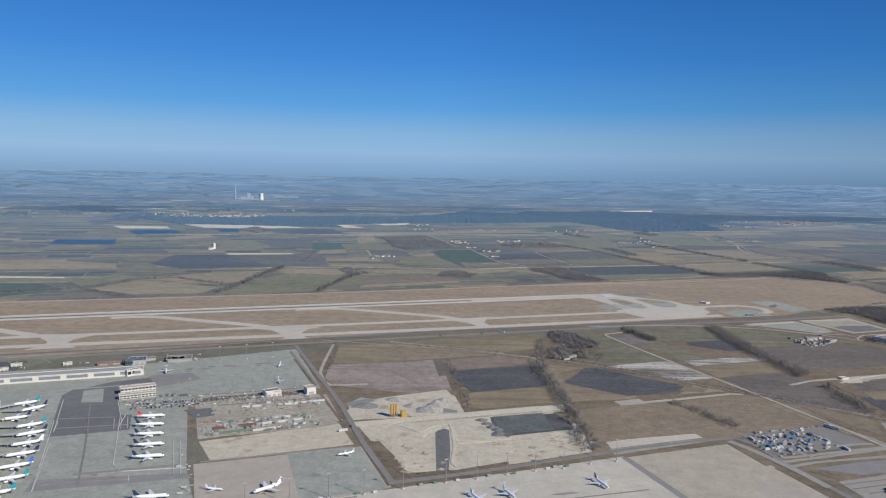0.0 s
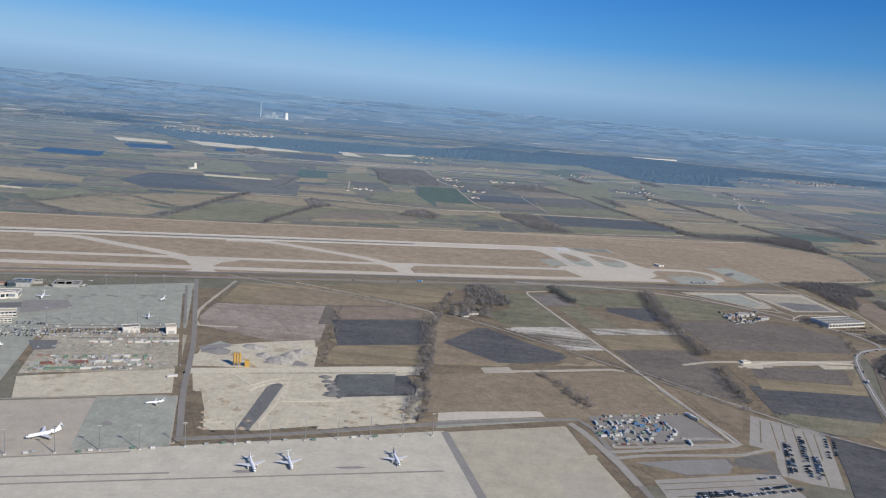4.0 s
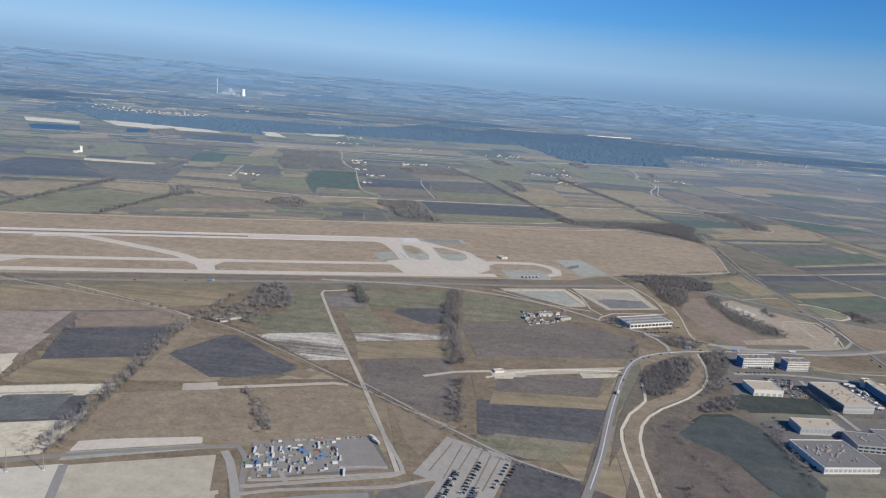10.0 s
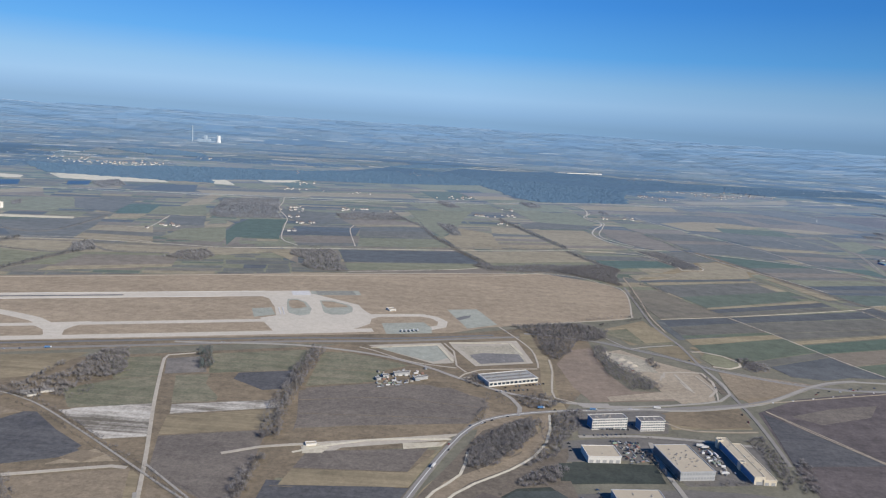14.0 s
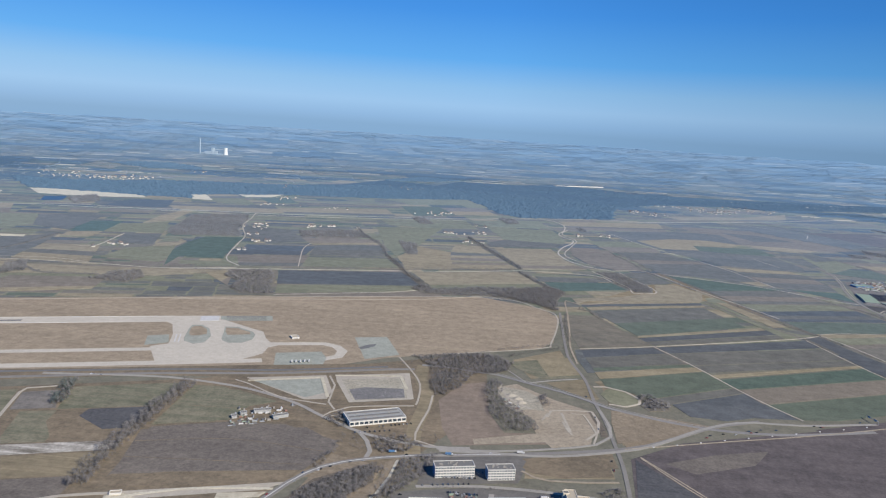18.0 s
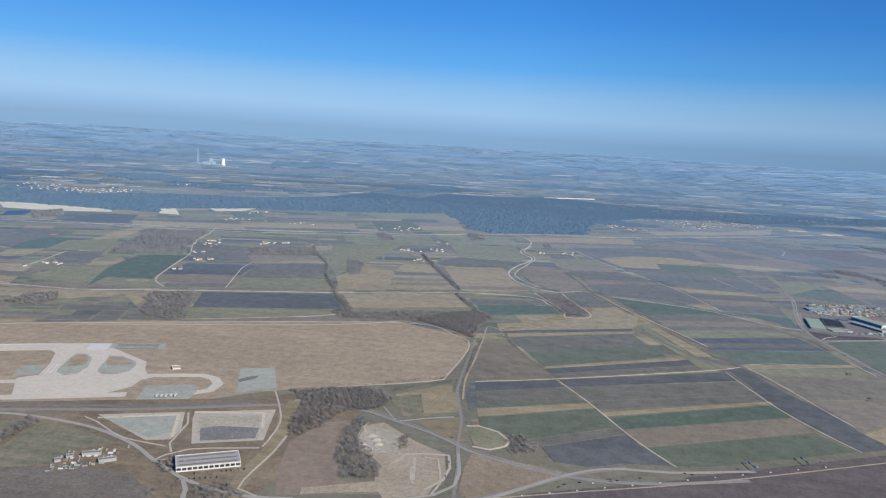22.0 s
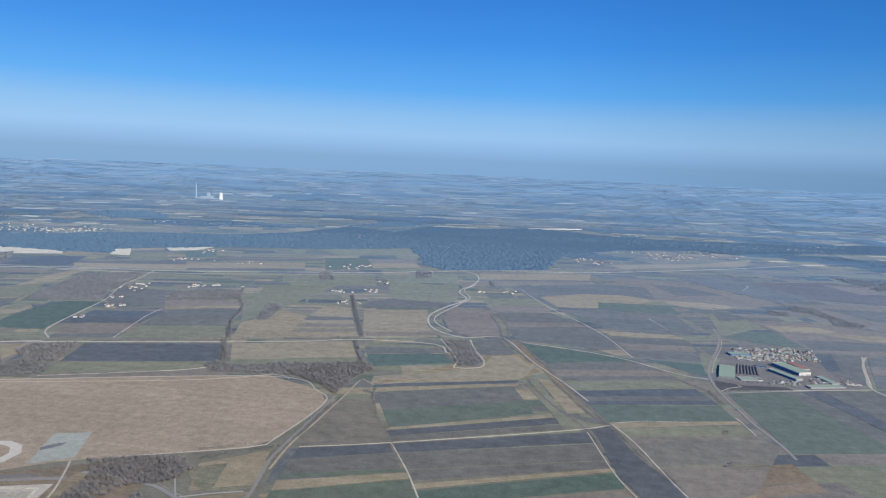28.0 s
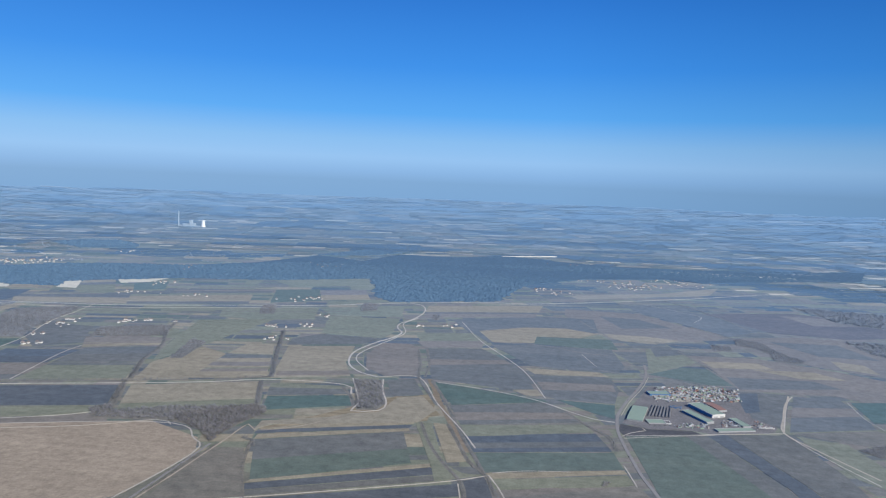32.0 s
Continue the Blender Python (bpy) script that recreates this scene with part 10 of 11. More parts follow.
container("grey", -129.3, 349.4, 104, 0.57)
container("cabin", -127.3, 345.3, 104, 0.42)
container("green", -131.7, 344.2, 14, 0.54)
container("grey", -113.2, 342.0, 14, 0.26)
container("grey", -113.0, 339.0, 104, 0.45)
container("white", -115.6, 345.4, 14, 0.42)
container("grey", -129.8, 337.4, 104, 0.49)
container("cabin", -131.0, 350.5, 14, 0.37)
container("grey", -120.9, 346.8, 14, 0.47)
container("grey", -118.6, 343.7, 14, 0.53)
container("cabin", -113.2, 339.7, 104, 0.47)
container("grey", -117.2, 352.9, 14, 0.42)
container("grey", -124.1, 347.3, 104, 0.42)
container("grey", -134.8, 346.0, 104, 0.57)
container("white", -115.2, 343.3, 14, 0.60)
container("grey", -119.2, 346.6, 104, 0.28)
container("white", -125.5, 341.0, 104, 0.45)
container("white", -129.2, 337.9, 14, 0.29)
container("green", -115.1, 342.3, 14, 0.48)
container("grey", -121.5, 344.1, 104, 0.39)
container("cabin", -112.5, 343.4, 104, 0.46)
container("grey", -115.5, 342.6, 104, 0.55)
container("green", -112.3, 343.2, 14, 0.35)
container("grey", -193.1, 329.1, 14, 0.41)
container("grey", -154.4, 327.7, 14, 0.27)
container("cabin", -184.4, 323.1, 104, 0.44)
container("grey", -161.4, 332.2, 14, 0.38)
container("grey", -185.5, 323.0, 104, 0.51)
container("green", -193.2, 330.5, 104, 0.41)
container("grey", -193.0, 332.0, 104, 0.59)
container("cabin", -183.0, 320.4, 104, 0.37)
container("white", -161.2, 333.1, 14, 0.46)
container("green", -181.0, 333.6, 104, 0.46)
container("green", -186.1, 327.0, 104, 0.49)
container("grey", -178.5, 332.4, 104, 0.57)
container("green", -181.4, 323.8, 14, 0.32)
container("white", -185.6, 322.7, 104, 0.48)
container("grey", -166.3, 325.4, 104, 0.34)
container("green", -159.0, 331.8, 14, 0.36)
container("grey", -169.8, 331.7, 104, 0.57)
container("grey", -189.1, 323.9, 14, 0.42)
container("grey", -177.8, 332.5, 14, 0.39)
container("green", -178.0, 325.4, 104, 0.48)
container("green", -166.7, 324.5, 14, 0.36)
container("green", -177.3, 320.4, 104, 0.48)
container("grey", -195.6, 330.9, 14, 0.45)
container("white", -164.2, 332.7, 104, 0.34)
container("green", -188.7, 329.7, 14, 0.54)
container("grey", -92.5, 276.9, 14, 0.56)
container("white", -99.4, 280.2, 104, 0.47)
container("cabin", -95.4, 282.9, 14, 0.26)
container("grey", -93.0, 279.0, 104, 0.36)
container("green", -104.4, 275.1, 14, 0.57)
container("white", -101.9, 272.7, 14, 0.40)
container("green", -112.7, 269.7, 14, 0.29)
container("green", -100.9, 282.5, 104, 0.38)
container("cabin", -112.0, 277.5, 14, 0.27)
container("white", -102.9, 279.3, 14, 0.40)
container("green", -118.8, 281.8, 104, 0.33)
container("white", -114.4, 279.8, 104, 0.60)
container("green", -95.1, 280.4, 104, 0.48)
container("white", -104.4, 281.2, 14, 0.39)
container("grey", -89.4, 275.9, 14, 0.56)
container("cabin", -88.7, 276.7, 14, 0.34)
container("grey", -110.2, 269.3, 14, 0.47)
container("cabin", -103.7, 270.2, 104, 0.47)
container("cabin", -109.8, 270.0, 14, 0.35)
container("white", -98.3, 279.9, 104, 0.40)
container("cabin", -113.1, 275.6, 14, 0.43)
container("cabin", -89.6, 273.4, 104, 0.40)
container("grey", -102.4, 274.6, 14, 0.50)
container("grey", -101.1, 269.4, 14, 0.52)
container("white", -105.8, 277.6, 104, 0.49)
container("cabin", -93.1, 278.5, 14, 0.35)
container("cabin", -91.7, 280.3, 14, 0.27)
container("cabin", -89.1, 280.9, 104, 0.38)
container("grey", -114.3, 272.1, 104, 0.44)
container("cabin", -104.5, 274.9, 14, 0.30)
container("green", -67.6, 196.9, 104, 0.31)
container("white", -70.8, 200.6, 14, 0.58)
container("cabin", -73.9, 212.9, 14, 0.42)
container("grey", -76.3, 215.2, 104, 0.54)
container("cabin", -75.7, 217.0, 14, 0.36)
container("green", -70.8, 199.7, 104, 0.43)
container("grey", -70.2, 197.7, 14, 0.38)
container("green", -69.9, 200.6, 104, 0.47)
container("cabin", -79.7, 224.2, 104, 0.52)
container("white", -77.5, 215.3, 14, 0.56)
container("cabin", -74.4, 215.5, 14, 0.51)
container("grey", -68.8, 198.2, 14, 0.48)
container("grey", -69.7, 199.6, 14, 0.55)
container("white", -70.7, 196.7, 14, 0.53)
container("grey", -72.2, 200.7, 14, 0.31)
container("grey", -69.6, 199.0, 14, 0.40)
container("grey", -71.9, 209.3, 14, 0.51)
container("white", -69.2, 202.1, 14, 0.30)
container("cabin", -77.9, 216.3, 104, 0.44)
container("cabin", -78.0, 218.0, 104, 0.31)

# ---- container yards, vehicles ----
container("red", -75.9, 248.8, 23.1, 1.15)
container("grey", -73.3, 249.9, 23.1, 1.15)
container("grey", -70.8, 251.0, 23.1, 1.15)
container("red", -68.2, 252.1, 23.1, 1.15)
container("red", -65.7, 253.2, 23.1, 1.15)
container("grey", -63.1, 254.2, 23.1, 1.15)
container("white", -60.5, 255.3, 23.1, 1.15)
container("grey", -58.0, 256.4, 23.1, 1.15)
container("white", -55.4, 257.5, 23.1, 1.15)
container("grey", -52.9, 258.6, 23.1, 1.15)
container("white", -50.3, 259.7, 23.1, 1.15)
container("grey", -76.1, 255.1, 21.3, 1.0)
container("green", -73.3, 256.2, 21.3, 1.0)
container("grey", -70.5, 257.3, 21.3, 1.0)
container("green", -67.8, 258.4, 21.3, 1.0)
container("grey", -65.0, 259.4, 21.3, 1.0)
container("grey", -62.2, 260.5, 21.3, 1.0)
container("grey", -59.4, 261.6, 21.3, 1.0)
container("white", -58.5, 261.9, 17.7, 1.0)
container("white", -55.4, 262.9, 17.7, 1.0)
container("green", -52.2, 263.9, 17.7, 1.0)
container("green", -49.1, 264.9, 17.7, 1.0)
container("white", -72.7, 273.2, 18.4, 1.0)
container("white", -69.1, 274.4, 18.4, 1.0)
container("cabin", -60.5, 276.6, 23.5, 1.0)
container("white", -57.6, 277.9, 23.5, 1.0)
container("cabin", -54.7, 279.1, 23.5, 1.0)
container("white", -51.8, 280.4, 23.5, 1.0)
container("white", -48.9, 281.6, 23.5, 1.0)
container("white", -46.0, 282.9, 23.5, 1.0)
container("green", -77.5, 242.8, 21.2, 0.9)
container("grey", -76.2, 243.3, 21.2, 0.9)
container("grey", -74.9, 243.8, 21.2, 0.9)
container("green", -73.6, 244.3, 21.2, 0.9)
container("green", -72.3, 244.8, 21.2, 0.9)
container("green", -71.0, 245.3, 21.2, 0.9)
container("green", -69.8, 245.8, 21.2, 0.9)
container("green", -68.5, 246.3, 21.2, 0.9)
container("green", -67.2, 246.8, 21.2, 0.9)
container("green", -65.9, 247.3, 21.2, 0.9)
container("green", -64.6, 247.8, 21.2, 0.9)
container("green", -63.3, 248.3, 21.2, 0.9)
container("white", -62.2, 248.0, 25.2, 1.0)
container("white", -60.5, 248.8, 25.2, 1.0)
container("white", -58.7, 249.7, 25.2, 1.0)
container("cabin", -57.0, 250.5, 25.2, 1.0)
container("cabin", -55.2, 251.3, 25.2, 1.0)
container("white", -32.8, 249.4, 28.8, 1.1)
container("green", -86.7, 264.8, 18, 0.46)
container("grey", -82.5, 266.4, 18, 0.48)
container("grey", -40.0, 259.2, 18, 0.70)
container("grey", -59.7, 252.3, 108, 0.45)
container("grey", -66.0, 270.0, 108, 0.56)
container("grey", -68.6, 270.7, 108, 0.44)
container("green", -55.7, 253.0, 108, 0.53)
container("grey", -74.7, 245.8, 108, 0.68)
container("grey", -65.1, 283.0, 108, 0.43)
container("cabin", -60.7, 287.3, 108, 0.49)
container("green", -82.3, 266.4, 108, 0.36)
container("green", -42.4, 255.3, 108, 0.68)
container("green", -59.0, 271.9, 18, 0.67)
container("grey", -87.3, 262.8, 18, 0.50)
container("cabin", -67.8, 270.6, 108, 0.38)
container("grey", -93.3, 273.1, 108, 0.67)
container("grey", -65.3, 286.2, 108, 0.58)
container("green", -47.2, 278.1, 18, 0.43)
container("grey", -71.3, 247.3, 108, 0.52)
container("grey", -51.7, 255.5, 18, 0.42)
container("cabin", -65.4, 271.9, 18, 0.62)
container("grey", -72.5, 269.2, 18, 0.51)
container("green", -78.2, 281.3, 108, 0.51)
container("grey", -53.2, 289.7, 18, 0.63)
container("grey", -69.4, 283.5, 18, 0.61)
container("green", -71.5, 269.7, 108, 0.61)
container("grey", -68.2, 282.3, 108, 0.66)
container("green", -76.7, 267.2, 108, 0.68)
container("grey", -46.2, 277.3, 18, 0.42)
container("grey", -69.8, 269.5, 18, 0.70)
container("grey", -52.2, 275.8, 108, 0.68)
container("grey", -56.4, 274.1, 108, 0.38)
container("grey", -76.6, 266.6, 108, 0.61)
container("cabin", -64.7, 283.4, 108, 0.63)
container("grey", -56.6, 273.8, 18, 0.66)
container("green", -78.9, 277.2, 18, 0.45)
container("green", -65.1, 250.9, 108, 0.41)
container("green", -45.1, 257.7, 18, 0.67)
container("cabin", -83.4, 276.0, 108, 0.41)
container("grey", -69.4, 247.4, 108, 0.44)
container("cabin", -85.5, 276.2, 18, 0.69)
container("cabin", -76.7, 245.8, 18, 0.41)
container("grey", -64.3, 250.9, 18, 0.61)
container("cabin", -43.6, 256.4, 18, 0.52)
container("grey", -56.0, 284.6, 18, 0.69)
container("grey", -82.9, 265.0, 18, 0.56)
container("green", -68.5, 282.2, 108, 0.67)
container("grey", -68.7, 247.5, 108, 0.61)
container("grey", -58.4, 286.7, 18, 0.45)
container("grey", -82.6, 265.9, 18, 0.47)
container("cabin", -54.3, 289.9, 18, 0.42)
container("cabin", -60.5, 273.6, 108, 0.62)
container("grey", -81.7, 279.7, 108, 0.64)
container("grey", -91.9, 276.4, 108, 0.39)
container("grey", -78.3, 266.9, 18, 0.68)
container("cabin", -92.6, 272.7, 108, 0.48)
container("grey", -41.6, 257.3, 18, 0.67)
container("grey", -72.5, 279.4, 18, 0.65)
container("grey", -54.4, 273.3, 108, 0.56)
container("green", -52.9, 275.3, 18, 0.56)
container("white", 108.8, 249.0, 98, 1.00)
container("cabin", 110.0, 246.4, 20, 0.81)
container("blue", 110.8, 243.0, 15, 0.89)
container("blue", 111.7, 241.8, 98, 1.11)
container("cabin", 112.4, 240.2, 15, 0.88)
container("grey", 113.3, 238.0, 15, 1.04)
container("white", 113.8, 250.2, 105, 1.03)
container("cabin", 115.0, 246.8, 98, 1.13)
container("white", 116.1, 251.2, 98, 0.81)
container("cabin", 117.1, 249.6, 105, 0.77)
container("grey", 119.2, 251.6, 105, 0.95)
container("cabin", 114.4, 241.0, 15, 1.06)
container("cabin", 115.6, 241.7, 98, 1.07)
container("grey", 118.0, 244.7, 15, 1.12)
container("cabin", 118.5, 245.5, 105, 1.02)
container("grey", 120.3, 244.5, 98, 1.11)
container("grey", 117.3, 239.0, 20, 1.11)
container("white", 121.9, 240.0, 98, 0.86)
container("grey", 120.3, 239.3, 15, 0.83)
container("blue", 122.4, 251.6, 15, 1.10)
container("blue", 124.0, 250.5, 15, 1.11)
container("cabin", 125.7, 248.7, 98, 0.81)
container("white", 125.2, 246.4, 105, 0.92)
container("grey", 126.6, 244.6, 15, 1.14)
container("blue", 128.8, 252.0, 15, 0.80)
container("white", 126.9, 255.7, 105, 1.11)
container("grey", 128.1, 257.6, 105, 0.88)
container("blue", 129.5, 249.6, 15, 0.80)
container("blue", 128.6, 247.9, 15, 0.95)
container("blue", 132.4, 255.2, 98, 0.97)
container("cabin", 133.5, 251.3, 105, 0.92)
container("white", 134.8, 249.4, 98, 0.83)
container("cabin", 133.7, 246.3, 15, 1.03)
container("grey", 131.8, 244.5, 105, 0.82)
container("cabin", 125.4, 241.5, 15, 0.77)
container("grey", 124.2, 240.6, 105, 1.05)
container("cabin", 131.8, 242.4, 15, 0.80)
container("white", 137.3, 241.3, 98, 1.13)
container("grey", 108.5, 244.6, 105, 0.81)
container("green", 108.9, 241.1, 15, 1.04)
container("cabin", 109.7, 239.2, 15, 1.10)
container("green", 113.4, 235.8, 98, 0.48)
container("red", 115.8, 235.4, 15, 0.55)
container("grey", 123.5, 256.8, 105, 0.49)
container("green", 117.2, 238.3, 20, 0.44)
container("blue", 128.5, 258.1, 98, 0.60)
container("red", 127.0, 252.8, 15, 0.57)
container("grey", 116.7, 235.4, 20, 0.78)
container("green", 122.6, 253.5, 105, 0.68)
container("cabin", 131.0, 258.9, 20, 0.78)
container("grey", 135.3, 248.5, 15, 0.42)
container("blue", 114.1, 245.4, 15, 0.79)
container("blue", 117.1, 251.5, 20, 0.45)
container("red", 111.6, 241.3, 15, 0.43)
container("grey", 121.5, 241.9, 105, 0.67)
container("blue", 116.5, 242.2, 98, 0.54)
container("cabin", 132.9, 254.3, 105, 0.72)
container("cabin", 129.8, 255.6, 15, 0.48)
container("blue", 121.7, 244.1, 98, 0.43)
container("green", 123.7, 244.8, 15, 0.78)
container("grey", 111.8, 233.3, 20, 0.61)
container("grey", 124.2, 239.0, 20, 0.43)
container("grey", 113.6, 250.3, 98, 0.58)
container("grey", 122.3, 243.4, 15, 0.55)
container("red", 131.6, 254.8, 98, 0.75)
container("blue", 110.5, 240.1, 15, 0.67)
container("cabin", 118.2, 253.4, 15, 0.64)
container("green", 112.2, 251.3, 98, 0.62)
container("grey", 122.1, 242.1, 20, 0.43)
container("grey", 117.3, 245.1, 105, 0.79)
container("grey", 135.8, 244.3, 20, 0.67)
container("cabin", 119.6, 252.7, 15, 0.44)
container("grey", 113.8, 234.9, 20, 0.44)
container("cabin", 110.3, 239.5, 20, 0.75)
container("blue", 109.3, 251.5, 105, 0.41)
container("grey", 116.1, 241.8, 98, 0.42)
container("blue", 116.8, 237.5, 105, 0.66)
container("grey", 125.9, 254.9, 105, 0.79)
container("grey", 130.7, 241.3, 20, 0.79)
container("cabin", 110.9, 245.7, 98, 0.64)
container("grey", 121.4, 248.8, 98, 0.48)
container("blue", 116.1, 244.7, 98, 0.58)
container("green", 113.6, 245.0, 15, 0.47)
container("red", 122.3, 252.4, 20, 0.66)
container("green", 113.2, 240.5, 98, 0.78)
container("red", 125.9, 239.0, 98, 0.48)
truck("white", 144.0, 261.6, -40)
truck("white", 142.9, 263.7, -40)
car_row(169.8, 249.4, 163.6, 228.2, 18, -16, 1)
car_row(171.4, 250.6, 165.4, 229.3, 18, -16, 2)
car_row(177.0, 255.4, 168.5, 228.0, 16, -17, 3)
car_row(177.0, 252.8, 169.1, 227.1, 16, -17, 4)
car_row(175.4, 240.4, 171.2, 225.9, 12, -16, 5)
car_row(176.6, 240.7, 172.3, 226.1, 12, -16, 6)
car_row(185.7, 255.9, 180.9, 241.8, 8, -19, 7)
car_row(188.2, 255.6, 184.0, 244.0, 7, -20, 8)
car_row(131.2, 208.6, 141.8, 212.2, 18, 109, 11)
car_row(130.4, 206.6, 143.0, 211.2, 20, 110, 12)
car_row(142.9, 210.0, 153.8, 214.5, 16, 112, 13)
car_row(150.7, 215.4, 160.1, 219.4, 12, 113, 14)
car_row(151.2, 221.3, 158.5, 224.3, 9, 112, 15)
car_row(156.5, 215.1, 162.7, 218.1, 8, 116, 16)
car_row(306.5, 353.7, 308.4, 339.3, 8, 8, 21, 0.8)
car_row(310.8, 356.8, 313.9, 339.4, 9, 10, 22, 0.8)
car_row(337.8, 361.2, 341.8, 340.9, 10, 11, 23, 0.8)
car_row(283.9, 306.8, 288.6, 301.3, 6, 40, 24, 0.8)
car_row(292.6, 359.3, 310.2, 363.5, 10, 103, 25, 0.8)
car_row(285.1, 350.4, 284.9, 337.2, 5, -1, 26, 0.8)
car_row(-109.0, 284.4, -100.0, 287.3, 10, 108, 27, 0.8)
car_row(-115.4, 273.1, -97.0, 278.6, 16, 107, 28, 0.8)
car_row(-114.1, 268.4, -96.2, 273.0, 14, 104, 29, 0.8)
car_row(296.3, 369.6, 315.4, 374.4, 12, 104, 30, 0.8)
car_row(678.3, 779.2, 713.3, 782.9, 10, 96, 31, 0.8)
truck("blue", 277.4, 385.7, 10)
truck("blue", 35.8, 417.9, 15)
truck("blue", 301.1, 388.1, 0)
truck("white", 232.4, 322.0, 70)
truck("white", 331.4, 395.7, 0)
car(266.7, 375.4, 23.9, 3)
car(318.5, 393.0, 13.6, 4)
car(251.8, 364.7, 45.5, 6)
car(244.4, 353.2, 66.9, 3)
car(245.7, 360.8, 66.9, 1)
car(255.0, 367.9, 45.5, 0)
car(283.4, 384.5, 13.6, 6)
car(237.4, 341.5, 66.9, 5)
car(261.8, 373.2, 23.9, 0)
car(237.5, 336.3, 72.7, 0)
car(251.0, 363.9, 45.5, 4)
car(289.9, 384.2, 13.6, 2)
car(506.6, 468.3, 24.5, 1)
car(419.2, 430.7, 24.2, 5)
car(552.4, 487.2, 24.5, 4)
car(457.1, 447.7, 20.1, 1)
car(434.7, 437.7, 24.2, 4)
car(443.0, 443.4, 24.2, 1)
car(482.3, 456.9, 20.1, 6)
car(442.2, 443.1, 24.2, 2)
car(421.7, 433.8, 24.2, 0)
car(428.7, 437.0, 24.2, 6)
car(482.9, 457.1, 20.1, 5)
car(479.3, 457.7, 20.1, 0)
car(517.1, 473.1, 24.5, 4)
car(443.2, 441.5, 24.2, 5)
car(446.1, 442.8, 24.2, 6)
car(449.4, 446.3, 24.2, 2)
car(17.2, 411.7, 18.4, 3)
car(118.4, 445.7, 18.7, 3)
car(113.3, 445.9, 18.7, 4)
car(114.4, 446.3, 18.7, 3)
car(0.3, 406.1, 18.4, 6)
car(23.8, 413.9, 18.4, 1)
car(369.0, 430.2, -91.0, 1)
car(369.3, 444.8, -91.0, 1)
car(368.3, 473.3, -85.9, 1)
car(369.6, 386.9, -92.2, 5)
car(370.0, 395.7, -92.2, 6)
car(369.7, 387.5, -92.2, 0)
car(-30.7, 254.2, -69.8, 0)
car(-34.7, 260.0, -69.8, 3)
car(677.9, 878.0, -106.5, 5)
car(654.5, 703.1, -80.9, 0)
car(668.0, 844.6, -106.5, 6)
car(686.5, 900.6, -106.5, 4)
truck("white", 205.5, 490.4, 100)
truck("white", 207.8, 491.0, 100)
truck("white", 210.1, 491.6, 100)
truck("white", 212.2, 493.1, 100)
truck("white", 214.5, 493.8, 100)
mast(-50.5, 188.2)
mast(-39.5, 191.8)
mast(-29.6, 195.8)
mast(-20.1, 198.5)
mast(-9.5, 202.8)
mast(2.7, 207.5)
mast(11.8, 210.5)
mast(20.9, 214.2)
mast(29.8, 217.2)
mast(38.8, 219.8)
mast(47.8, 224.0)
mast(56.6, 226.6)
mast(-98.3, 286.4)
mast(-90.8, 289.1)
mast(-83.2, 291.9)
mast(-75.5, 294.7)
mast(-67.6, 297.5)
mast(-59.6, 300.4)
mast(-102.8, 340.9)
mast(-91.7, 346.7)
mast(-80.4, 351.5)
container("cabin", -46.1, 189.9, 18, 0.8)
container("grey", -44.7, 191.2, 18, 0.8)
container("green", -34.1, 193.7, 18, 0.8)
container("cabin", -31.7, 195.0, 18, 0.8)
container("grey", -28.5, 196.1, 18, 0.8)
container("green", -22.0, 198.7, 18, 0.8)
container("cabin", -17.2, 199.9, 18, 0.8)
container("grey", -4.5, 205.4, 18, 0.8)
container("green", -0.4, 207.1, 18, 0.8)
container("cabin", 6.1, 209.1, 18, 0.8)
container("grey", 15.5, 212.9, 18, 0.8)
container("green", 23.2, 215.1, 18, 0.8)
container("cabin", 33.9, 219.3, 18, 0.8)
container("grey", 36.2, 220.7, 18, 0.8)
container("green", 40.2, 221.7, 18, 0.8)
silo_plant(-17.2, 265.4, 18)
heap(-3.3, 274.6, 4, 2.2, MAT_RUBBLE, "loose heap of pale sand on the site", 0)
heap(-0.6, 280.5, 3.4, 2.4, MAT_RUBBLE, "loose heap of pale sand on the site", 1)
heap(-9.8, 278.8, 3, 1.4, MAT_RUBBLE, "loose heap of pale sand on the site", 2)
heap(-16.5, 286.6, 3.4, 1.2, MAT_RUBBLE, "loose heap of pale sand on the site", 3)
heap(-27.8, 278.1, 4, 1.0, MAT_ASPHALTB, "loose heap of pale sand on the site", 4)
heap(2.3, 286.0, 3, 1.6, MAT_RUBBLE, "loose heap of pale sand on the site", 5)
heap(15.8, 264.0, 1.8, 0.9, MAT_ASPHALT, "small dark heap of soil on sand", 20)
heap(17.6, 260.1, 1.8, 0.9, MAT_ASPHALT, "small dark heap of soil on sand", 21)
heap(19.4, 256.4, 1.8, 0.9, MAT_ASPHALT, "small dark heap of soil on sand", 22)
heap(21.0, 253.7, 1.8, 0.9, MAT_ASPHALT, "small dark heap of soil on sand", 23)
heap(21.3, 250.3, 1.8, 0.9, MAT_ASPHALT, "small dark heap of soil on sand", 24)
heap(20.7, 248.6, 1.8, 0.9, MAT_ASPHALT, "small dark heap of soil on sand", 25)
heap(-4.1, 231.0, 0.7, 0.54, MAT_SANDB, "low brown mound of earth on sand", 40)
heap(-12.8, 225.1, 0.9, 0.46, MAT_SANDB, "low brown mound of earth on sand", 41)
heap(-11.2, 222.0, 0.9, 0.55, MAT_SANDB, "low brown mound of earth on sand", 42)
